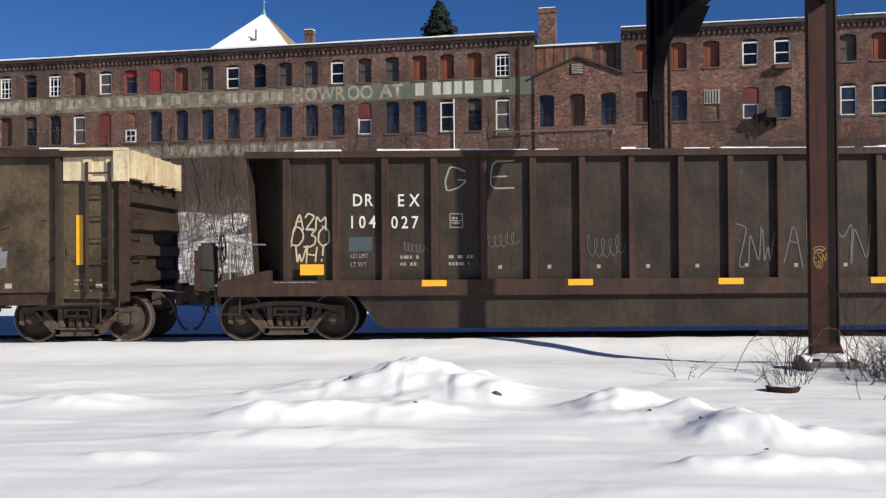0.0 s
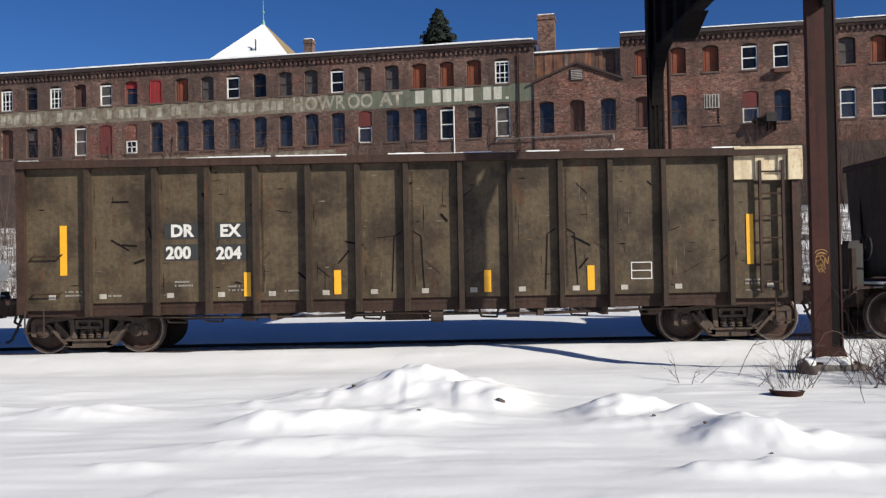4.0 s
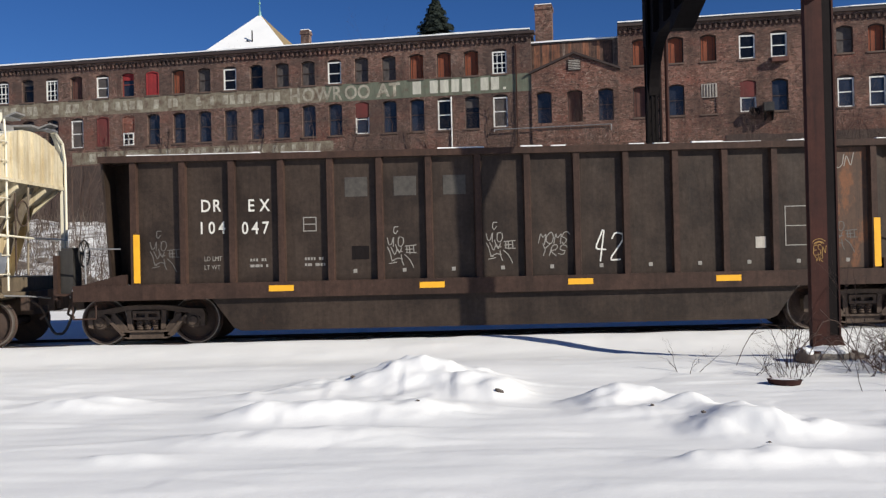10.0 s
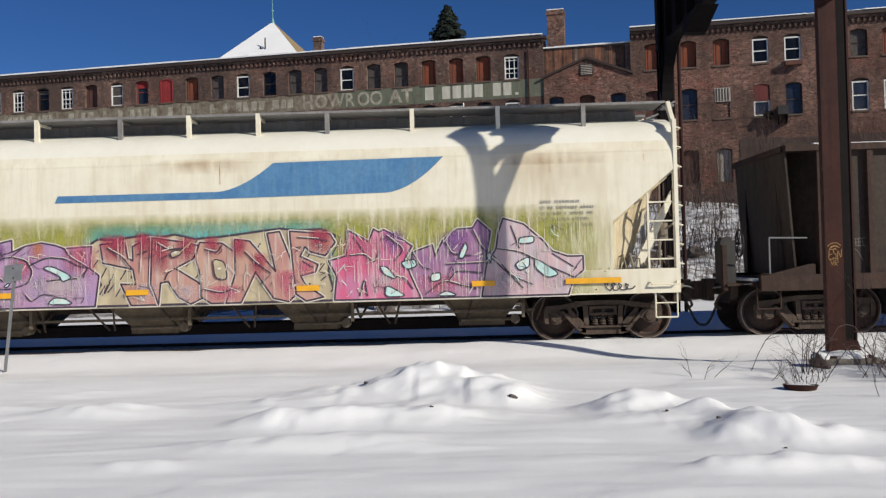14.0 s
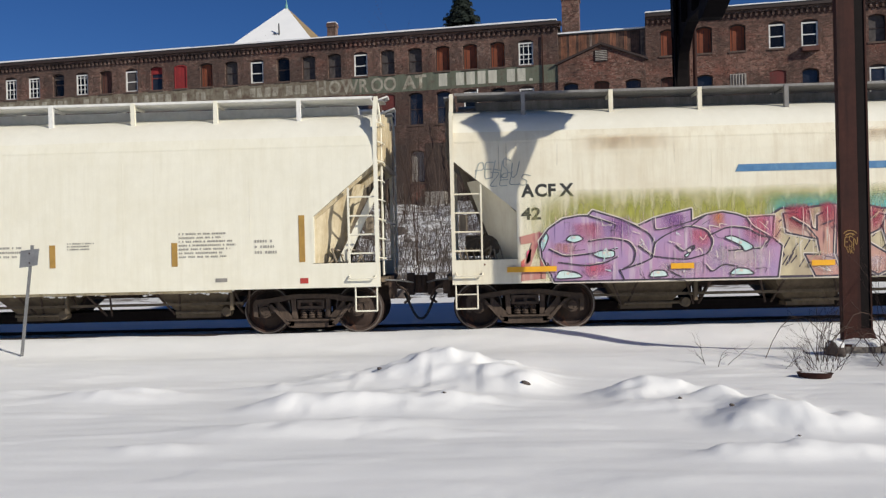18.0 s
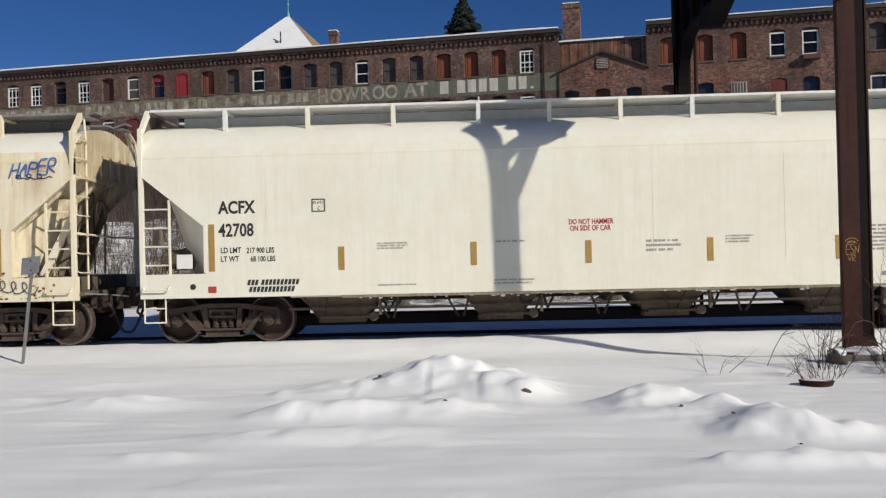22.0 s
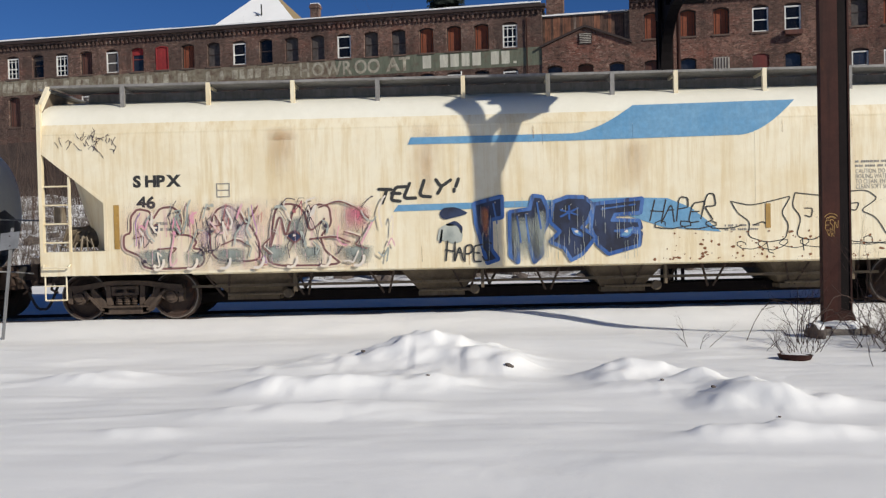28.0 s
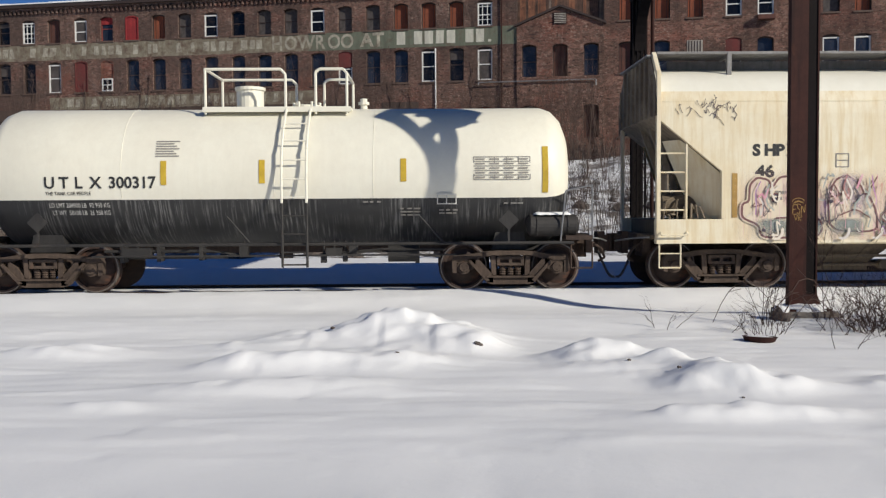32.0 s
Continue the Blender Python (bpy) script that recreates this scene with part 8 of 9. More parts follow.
# ---- the tank car ----
def tank(name, label, centre):
    car = new_car(name, label, centre, 6.57, 4.44)
    R, zc, Lx, zb = 1.36, 2.22, 5.66, 1.78
    a0 = math.asin((zb - zc) / R)
    up = [a0 + (math.pi - 2 * a0) * i / 34 for i in range(35)]
    down = [math.pi - a0 + (math.pi + 2 * a0) * i / 20 for i in range(21)]
    prof = [(-Lx, 0.0), (-Lx + 0.02, 0.45), (-Lx + 0.08, 0.85), (-Lx + 0.19, 1.12), (-Lx + 0.36, 1.29), (-Lx + 0.55, R), (-3.8, R), (-1.9, R), (0.0, R), (1.9, R), (3.8, R), (Lx - 0.55, R), (Lx - 0.36, 1.29), (Lx - 0.19, 1.12), (Lx - 0.08, 0.85), (Lx - 0.02, 0.45), (Lx, 0.0)]
    for angles, mt, nm in ((up, TANK_WHITE, "upper_shell"), (down, TANK_BLACK, "lower_shell")):
        bm = bmesh.new()
        rings = [[bm.verts.new((x, -r * math.cos(a), zc + r * math.sin(a))) for a in angles] for x, r in prof]
        for p, q in zip(rings, rings[1:]):
            for i in range(len(angles) - 1):
                try:
                    bm.faces.new((p[i], p[i + 1], q[i + 1], q[i]))
                except ValueError:
                    pass
        bmesh.ops.remove_doubles(bm, verts=bm.verts, dist=0.0005)
        part(nm, bm, mt, car, smooth=True)
    for x in (-2.85, 0.0, 1.85):
        bm = bmesh.new()
        for i in range(24):
            a, b = a0 + (math.pi / 2 - a0) * i / 24, a0 + (math.pi / 2 - a0) * (i + 1) / 24
            rod(bm, (x, -(R + 0.001) * math.cos(a), zc + (R + 0.001) * math.sin(a)), (x, -(R + 0.001) * math.cos(b), zc + (R + 0.001) * math.sin(b)), 0.006, 5)
        part("weld_seam", bm, TANK_WHITE, car)
    # frame, side rails
    for s in (-1, 1):
        bm = bmesh.new()
        rod(bm, (-5.6, s * 1.42, 0.93), (5.6, s * 1.42, 0.93), 0.03, 8)
        part("side_rail", bm, DULL_BLACK, car)
        bm = bmesh.new()
        rod(bm, (-3.4, s * 1.42, 0.72), (3.4, s * 1.42, 0.72), 0.018, 6)
        part("train_line", bm, DULL_BLACK, car)
        for x in (-5.3, -3.3, -1.6, 1.7, 3.3, 5.3):
            part("rail_post", bx(x - 0.02, x + 0.02, min(s * 0.9, s * 1.42), max(s * 0.9, s * 1.42), 0.90, 0.96), DULL_BLACK, car)
    for e in (-1, 1):
        bm = bmesh.new()
        prism(bm, [(e * 4.1, 0.78), (e * 4.8, 0.78), (e * 4.65, 1.5), (e * 4.25, 1.5)], -0.8, 0.8)
        part("bolster", bm, DULL_BLACK, car)
        bm = bmesh.new()
        prism(bm, [(e * 4.38 - 0.19, 1.36), (e * 4.38, 1.17), (e * 4.38 + 0.19, 1.36), (e * 4.38, 1.55)], -1.44, -1.425)
        box(bm, e * 4.38 - 0.02, e * 4.38 + 0.02, -1.43, -1.40, 0.9, 1.2)
        part("placard_holder", bm, DULL_BLACK, car)
        end_gear(car, e, 5.95, TRUCK)
        part("draft_sill", bx(min(e * 4.6, e * 6.1), max(e * 4.6, e * 6.1), -0.22, 0.22, 0.74, 1.06), DULL_BLACK, car)
        hand_rail(car, [(e * 5.55, -1.4, 0.95), (e * 5.55, -1.4, 0.45), (e * 5.95, -1.4, 0.45), (e * 5.95, -1.4, 0.95)], TRUCK, name="stirrup_step")
        hand_rail(car, [(e * 5.35, -1.42, 0.95), (e * 5.45, -1.42, 1.9), (e * 5.95, -1.4, 2.0), (e * 5.95, -1.4, 0.95)], GALV, name="end_rail")
        hand_rail(car, [(e * 5.95, -1.4, 2.0), (e * 6.0, 0.0, 2.0), (e * 5.95, 1.4, 2.0)], GALV, name="end_rail")
    bm = bmesh.new()
    for xa, xb, ra, rb in ((4.74, 4.80, 0.12, 0.20), (4.80, 5.66, 0.21, 0.21), (5.66, 5.72, 0.20, 0.12)):
        rod(bm, (xa, -1.17, 1.25), (xb, -1.17, 1.25), ra, 20, rb)
    res = part("air_reservoir", bm, DULL_BLACK, car, "grimy black air tank under a cap of snow")
    bm = bmesh.new()
    rng = random.Random(12)
    rows = [[bm.verts.new((4.86 + 0.72 * k / 12, -1.17 - 0.17 * math.cos(math.pi * a / 6) * (1 if 0 < k < 12 else 0.4), 1.25 + 0.20 + 0.055 * math.sin(math.pi * a / 6) * (1 if 0 < k < 12 else 0.2) + rng.uniform(-0.006, 0.006))) for a in range(7)] for k in range(13)]
    for p, q in zip(rows, rows[1:]):
        for a in range(6):
            bm.faces.new((p[a], q[a], q[a + 1], p[a + 1]))
    part("reservoir_snow", bm, SNOW, res, smooth=True)
    for x in (4.92, 5.5):
        bm = bmesh.new()
        for a in range(14):
            t0, t1 = 2 * math.pi * a / 14, 2 * math.pi * (a + 1) / 14
            rod(bm, (x, -1.17 + 0.215 * math.cos(t0), 1.25 + 0.215 * math.sin(t0)), (x, -1.17 + 0.215 * math.cos(t1), 1.25 + 0.215 * math.sin(t1)), 0.014, 5)
        part("strap", bm, DULL_BLACK, res)
    for x in (-0.6, 3.0):
        bm = bmesh.new()
        pipe(bm, [(x - 0.3, -1.3, 1.45), (x + 0.15, -1.42, 0.95)], 0.022, 6)
        part("brace_rod", bm, DULL_BLACK, car)
    bm = bmesh.new()
    rod(bm, (2.1, -0.9, 0.72), (2.62, -0.9, 0.72), 0.16, 14)
    rod(bm, (2.62, -0.9, 0.72), (2.70, -0.9, 0.72), 0.19, 14)
    box(bm, 2.2, 2.5, -0.95, -0.85, 0.84, 0.96)
    cyl = part("brake_cylinder", bm, DULL_BLACK, car)
    bm = bmesh.new()
    pipe(bm, [(1.2, -0.9, 0.70), (1.7, -0.9, 0.76), (2.1, -0.9, 0.76)], 0.018, 6)
    part("push_rod", bm, DULL_BLACK, cyl)
    # rods, levers and valves hanging under the shell
    for pts, r in (([(-3.3, -1.0, 0.80), (-1.3, -1.0, 0.80)], 0.028), ([(-3.2, -0.8, 0.66), (-1.0, -0.8, 0.66)], 0.024), ([(-1.3, -1.0, 0.80), (-0.6, -1.05, 0.70), (0.8, -1.05, 0.70)], 0.018), ([(0.8, -1.0, 0.72), (2.0, -1.1, 0.82), (3.2, -1.1, 0.80)], 0.018), ([(2.7, -0.9, 0.70), (3.3, -0.7, 0.62)], 0.022)):
        hand_rail(car, pts, DULL_BLACK, r, "brake_rod")
    for x, z in ((-3.0, 0.58), (-2.3, 0.60), (-1.5, 0.62)):
        part("rod_hanger", bx(x, x + 0.07, -1.05, -0.75, z, 0.96), DULL_BLACK, car)
    for x, w, z0, z1 in ((-2.95, 0.55, 0.70, 0.86), (-0.72, 0.15, 0.68, 0.90), (0.82, 0.10, 0.56, 0.72), (0.92, 0.30, 0.72, 0.84), (1.24, 0.08, 0.58, 0.74), (1.36, 0.16, 0.74, 0.90)):
        bm = bmesh.new()
        box(bm, x, x + w, -1.1, -0.9, z0, z1)
        rod(bm, (x + w / 2, -1.0, z1), (x + w / 2, -1.0, 0.98), 0.02, 6)
        part("valve_body", bm, DULL_BLACK, car)
    bm = bmesh.new()
    rod(bm, (0.0, 0, 0.6), (0.0, 0, 1.4), 0.14, 12)
    part("outlet_pipe", bm, TRUCK, car)
    # top platform with rails, valve housing
    part("platform", bx(-1.45, 1.4, -0.75, 0.75, 3.50, 3.55), TANK_WHITE, car)
    part("platform_edge", bx(-1.45, 1.4, -0.78, -0.74, 3.46, 3.56), TANK_WHITE, car)
    for s in (-1, 1):
        hand_rail(car, [(-1.40, s * 0.74, 3.42), (-1.40, s * 0.74, 4.28), (0.05, s * 0.74, 4.28), (0.14, s * 0.74, 4.18), (0.14, s * 0.74, 3.5)], TANK_WHITE, 0.028, "platform_rail")
        hand_rail(car, [(0.72, s * 0.74, 3.42), (0.72, s * 0.74, 4.22), (0.80, s * 0.74, 4.28), (1.25, s * 0.74, 4.28), (1.32, s * 0.74, 4.2), (1.32, s * 0.74, 3.42)], TANK_WHITE, 0.028, "platform_rail")
    hand_rail(car, [(-1.40, -0.74, 4.28), (-1.40, 0.74, 4.28)], TANK_WHITE, 0.028, "platform_rail")
    hand_rail(car, [(1.32, -0.74, 4.2), (1.32, 0.74, 4.2)], TANK_WHITE, 0.028, "platform_rail")
    bm = bmesh.new()
    rod(bm, (-0.68, 0, 3.5), (-0.68, 0, 3.96), 0.27, 22)
    rod(bm, (-0.68, 0, 3.96), (-0.68, 0, 4.02), 0.30, 22)
    part("valve_housing", bm, TANK_WHITE, car)
    bm = bmesh.new()
    rod(bm, (0.45, 0, 3.5), (0.45, 0, 3.66), 0.26, 18)
    for k in range(6):
        a = math.pi * k / 3
        rod(bm, (0.45 + 0.26 * math.cos(a), 0.26 * math.sin(a), 3.6), (0.45 + 0.26 * math.cos(a), 0.26 * math.sin(a), 3.72), 0.03, 6)
    part("manway", bm, TANK_WHITE, car)
    bm = bmesh.new()
    rod(bm, (1.6, -0.1, 3.5), (1.6, -0.1, 3.78), 0.07, 10)
    rod(bm, (1.6, -0.1, 3.66), (1.6, -0.1, 3.71), 0.11, 10)
    part("vent_valve", bm, TANK_WHITE, car)
    # ladder bent round the shell
    path = [(-0.74, 3.52), (-0.95, 3.36), (-1.22, 3.08), (-1.44, 2.7), (-1.52, 2.22), (-1.52, 1.7), (-1.50, 1.2), (-1.48, 0.5)]
    lad = None
    for x in (0.16, 0.62):
        bm = bmesh.new()
        pipe(bm, [(x, y, z) for y, z in path[:6]], 0.026, 6)
        if lad is None:
            lad = part("ladder", bm, TANK_WHITE, car, "curved white ladder with grimy lower rungs")
        else:
            part("side_rail", bm, TANK_WHITE, lad)
        bm = bmesh.new()
        pipe(bm, [(x, y, z) for y, z in path[5:]], 0.026, 6)
        part("lower_rail", bm, DULL_BLACK, lad)
    zs = [3.2, 2.86, 2.5, 2.14, 1.8, 1.46, 1.12, 0.78, 0.55]
    for z in zs:
        for (ya, za), (yb, zb2) in zip(path, path[1:]):
            if zb2 <= z <= za:
                yy = ya + (yb - ya) * (za - z) / (za - zb2)
                bm = bmesh.new()
                rod(bm, (0.16, yy, z), (0.62, yy, z), 0.016, 6)
                part("rung", bm, TANK_WHITE if z > 1.7 else DULL_BLACK, lad)
    # markings follow the shell
    def wrap(ob):
        for v in ob.data.vertices:
            h = v.co.z - zc
            v.co.y += -math.sqrt(max(0.0, (R + 0.006) ** 2 - h * h)) + R
    y = -R - 0.004
    marks = [*stencil("UTLX", 0.21, -4.28, 0.285, y, 2.0, INK_BLACK, car, bold=0.006, width=1.0), letters("300317", 0.21, -3.08, y, 2.0, INK_BLACK, car, bold=0.006, width=0.98), letters("THE TANK CAR PEOPLE", 0.065, -4.26, y, 1.87, INK_BLACK, car, bold=0.001, width=0.85),
             letters("LD LMT 204900 LB  92 950 KG", 0.085, -4.22, y - 0.02, 1.64, INK_WHITE, car, width=0.72), letters("LT WT  58100 LB  26 350 KG", 0.085, -4.18, y - 0.02, 1.50, INK_WHITE, car, width=0.72)]
    for ob in marks:
        wrap(ob)
    for x, z0, z1 in ((-2.11, 2.05, 2.5), (-0.28, 2.07, 2.51), (2.36, 2.09, 2.52), (5.02, 1.87, 2.74)):
        bm = bmesh.new()
        n = 6
        for i in range(n):
            a, b = z0 + (z1 - z0) * i / n, z0 + (z1 - z0) * (i + 1) / n
            poly(bm, [(x, y, a), (x + 0.11, y, a), (x + 0.11, y, b), (x, y, b)])
        ob = part("reflector", bm, plain("tank_reflector", (0.62, 0.42, 0.04), 0.4), car)
        wrap(ob)
    bm = bmesh.new()
    for k in range(6):
        z = 2.12 + 0.085 * k
        box(bm, 3.73, 4.79, y - 0.002, y, z - 0.006, z + 0.006)
        for j in range(4):
            if k < 5:
                box(bm, 3.76 + 0.27 * j, 3.94 + 0.27 * j, y - 0.002, y, z + 0.03, z + 0.055)
    for x in (3.73, 4.12, 4.35, 4.57, 4.79):
        box(bm, x - 0.006, x + 0.006, y - 0.002, y, 2.12, 2.55)
    wrap(part("test_table", bm, INK_GREY, car, "stencilled table of test dates"))
    bm = bmesh.new()
    for k in range(7):
        box(bm, -2.21, -1.77 - 0.05 * (k % 3), y - 0.002, y, 2.58 + 0.047 * k, 2.60 + 0.047 * k)
    wrap(tagged(part("small_print", bm, INK_GREY, car), kind="stuff"))
    bm = bmesh.new()
    for a in ((3.04, 3.41, 1.66, 1.68), (3.04, 3.41, 1.84, 1.86), (3.04, 3.06, 1.68, 1.84), (3.39, 3.41, 1.68, 1.84), (3.21, 3.23, 1.68, 1.84)):
        box(bm, a[0], a[1], y - 0.03, y, a[2], a[3])
    wrap(part("stencil_frame", bm, INK_WHITE, car))
    rng = random.Random(5)
    for x, z, n in ((2.35, 1.45, 3), (3.08, 1.48, 2), (1.65, 1.7, 1), (4.3, 1.66, 1)):
        bm = bmesh.new()
        for k in range(n):
            for j in range(3):
                box(bm, x + 0.13 * j, x + 0.13 * j + rng.uniform(0.06, 0.12), y - 0.025, y, z + 0.06 * k, z + 0.06 * k + 0.03)
        wrap(tagged(part("small_print", bm, INK_GREY, car), kind="stuff"))
    return car


tank_g = tank("tank_car", "white tank car with a black lower half and streaks", -51.41)

# ---- the steel portal over the tracks ----
PX, NEAR_Y, FAR_Y = 5.43, 13.2, 23.7


def yz_prism(bm, pts, x0, x1):
    prism_x(bm, pts, x0, x1)


def build_portal():
    post = thing("portal_post", "rusty brown riveted steel post on a snowy concrete footing", "post", pose(PX, NEAR_Y, 0), "portal posts")
    top = 6.12
    part("front_plate", bx(-0.205, 0.045, -0.075, -0.055, 0.08, top), STEEL_RUST, post)
    part("side_channel", bx(-0.205, -0.18, -0.055, 0.05, 0.08, top), STEEL_RUST, post)
    part("side_channel", bx(0.02, 0.045, -0.055, 0.05, 0.08, top), STEEL_RUST, post)
    part("web_plate", bx(0.045, 0.19, -0.045, -0.03, 0.08, top), STEEL_BLACK, post)
    part("rear_flange", bx(0.19, 0.215, -0.06, -0.01, 0.08, top), STEEL_RUST, post)
    bm = bmesh.new()
    prism(bm, [(0.045, 0.08), (0.27, 0.08), (0.27, 0.16), (0.215, 0.30), (0.045, 0.30)], -0.055, -0.04)
    part("base_gusset", bm, STEEL_RUST, post)
    part("base_plate", bx(-0.27, 0.33, -0.30, 0.26, 0.07, 0.10), STEEL_RUST, post)
    # flared head: curved knees towards and away from the tracks, tied by a strut and a top gusset
    for nm, pts in (("knee_plate", [(-0.22, 5.2), (-0.23, 6.2), (-0.28, 6.85), (-0.31, 7.2), (-0.42, 7.6), (0.06, 7.6), (0.09, 7.31), (-0.03, 6.80), (0.0, 6.45), (0.02, 6.2), (0.0, 5.2)]),
                    ("knee_plate", [(0.0, 5.2), (0.06, 5.42), (0.15, 5.66), (0.33, 6.07), (0.45, 6.32), (0.60, 6.25), (0.76, 6.23), (0.90, 6.16), (0.96, 6.26), (1.3, 6.32), (1.3, 7.0), (0.42, 7.06), (0.31, 6.80), (0.20, 6.5), (0.13, 6.32), (0.03, 6.18)]),
                    ("strut", [(-0.03, 6.76), (0.31, 6.76), (0.20, 6.50), (0.0, 6.42)]),
                    ("top_gusset", [(0.09, 7.31), (0.42, 7.06), (1.3, 7.0), (1.3, 7.6), (0.06, 7.6)])):
        bm = bmesh.new()
        yz_prism(bm, pts, -0.025, 0.025)
        part(nm, bm, STEEL_BLACK, post)
    bm = bmesh.new()
    for r, z in ((0.10, 1.62), (0.075, 1.60), (0.05, 1.61)):
        ribbon(bm, [(-0.08 + r * math.cos(a), z + 0.8 * r * math.sin(a)) for a in [0.5 + 0.25 * j for j in range(10)]], 0.008, -0.0775)
    tagged(part("graffiti_tag", bm, YELLOW_DIRTY, post), kind="stuff")
    scrawl(post, "ESN", -0.17, 0.01, 1.47, 1.60, YELLOW_DIRTY, -0.077, 0.008, 83, lean=0.2)
    scrawl(post, "VR", -0.15, -0.03, 1.37, 1.45, YELLOW_DIRTY, -0.077, 0.006, 84)
    # its concrete footing under a cap of snow
    foot = thing("post_footing", "low concrete footing capped with snow", "footing", pose(PX, NEAR_Y, 0))
    bm = bmesh.new()
    prism(bm, [(-0.34, -0.3), (0.44, -0.3), (0.40, 0.07), (-0.30, 0.07)], -0.36, 0.36)
    part("block", bm, CONCRETE, foot)
    bm = bmesh.new()
    rng = random.Random(3)
    rings = []
    for k, (r, z) in enumerate(((0.90, 0.06), (0.88, 0.10), (0.7, 0.135), (0.4, 0.15))):
        rings.append([bm.verts.new((0.03 + r * 0.38 * math.cos(a * math.pi / 10) * rng.uniform(0.94, 1.06), -0.02 + r * 0.40 * math.sin(a * math.pi / 10) * rng.uniform(0.94, 1.06), z + rng.uniform(-0.01, 0.02))) for a in range(20)])
    for a, b in zip(rings, rings[1:]):
        for i in range(20):
            bm.faces.new((a[i], a[(i + 1) % 20], b[(i + 1) % 20], b[i]))
    bm.faces.new(rings[-1])
    part("snow_cap", bm, SNOW, foot, smooth=True)
    # the far post: four angles laced with bars, a pipe beside it
    far = thing("portal_post", "dark laced steel post standing behind the train", "post", pose(PX, FAR_Y, 0), "portal posts")
    for x in (-0.16, -0.05, 0.05, 0.16):
        part("angle", bx(x - 0.022, x + 0.022, -0.2, -0.12, -0.3, 6.9), STEEL_BLACK, far)
    part("back_plate", bx(-0.17, 0.17, 0.12, 0.15, -0.3, 9.4), STEEL_BLACK, far)
    for k in range(18):
        bm = bmesh.new()
        z = 0.2 + 0.36 * k
        prism(bm, [(-0.16, z), (-0.13, z), (0.16, z + 0.36), (0.13, z + 0.36)], -0.11, -0.10)
        part("lacing_bar", bm, STEEL_BLACK, far)
    bm = bmesh.new()
    curve = [(-0.2 - 1.5 * (1 - math.cos(a)), 5.6 + 1.35 * math.sin(a)) for a in [math.pi / 2 * k / 10 for k in range(11)]]
    yz_prism(bm, curve + [(-1.7, 7.6), (-1.2, 8.2), (-0.6, 9.4), (0.2, 9.4), (0.2, 5.6)], -0.05, 0.05)
    part("knee_bracket", bm, STEEL_BLACK, far)
    bm = bmesh.new()
    for (ya, za), (yb, zb) in zip(curve, curve[1:]):
        v = [(sx, yy - 0.01, zz) for sx, yy, zz in ((-0.13, ya, za), (0.13, ya, za), (0.13, yb, zb), (-0.13, yb, zb))]
        poly(bm, v)
    part("bracket_flange", bm, STEEL_BLACK, far)
    for x in (-0.16, 0.16):
        part("angle", bx(x - 0.03, x + 0.03, -0.2, 0.12, 6.9, 9.4), STEEL_BLACK, far)
    bm = bmesh.new()
    rod(bm, (0.40, 0.1, -0.3), (0.40, 0.1, 8.2), 0.05, 8)
    part("conduit", bm, STEEL_RUST, far)
    # the riveted girder between them
    beam = thing("portal_beam", "dark riveted steel girder spanning the tracks overhead", "girder", pose(PX, NEAR_Y, 0))
    part("web_plate", bx(-0.02, 0.02, 1.0, FAR_Y - NEAR_Y - 1.2, 7.03, 9.3), STEEL_BLACK, beam)
    part("lower_flange", bx(-0.14, 0.14, 0.3, FAR_Y - NEAR_Y - 1.3, 6.95, 7.03), STEEL_BLACK, beam)
    part("upper_flange", bx(-0.24, 0.24, -0.5, FAR_Y - NEAR_Y, 9.3, 9.4), STEEL_BLACK, beam)
    for k in range(9):
        part("stiffener", bx(-0.2, 0.2, 1.0 + 1.05 * k, 1.04 + 1.05 * k, 7.03, 9.3), STEEL_BLACK, beam)
    bm = bmesh.new()
    yz_prism(bm, [(6.3, 6.95), (7.3, 6.6), (7.6, 6.6), (7.5, 6.95)], -0.24, 0.24)
    part("hanger", bm, STEEL_BLACK, beam)


build_portal()


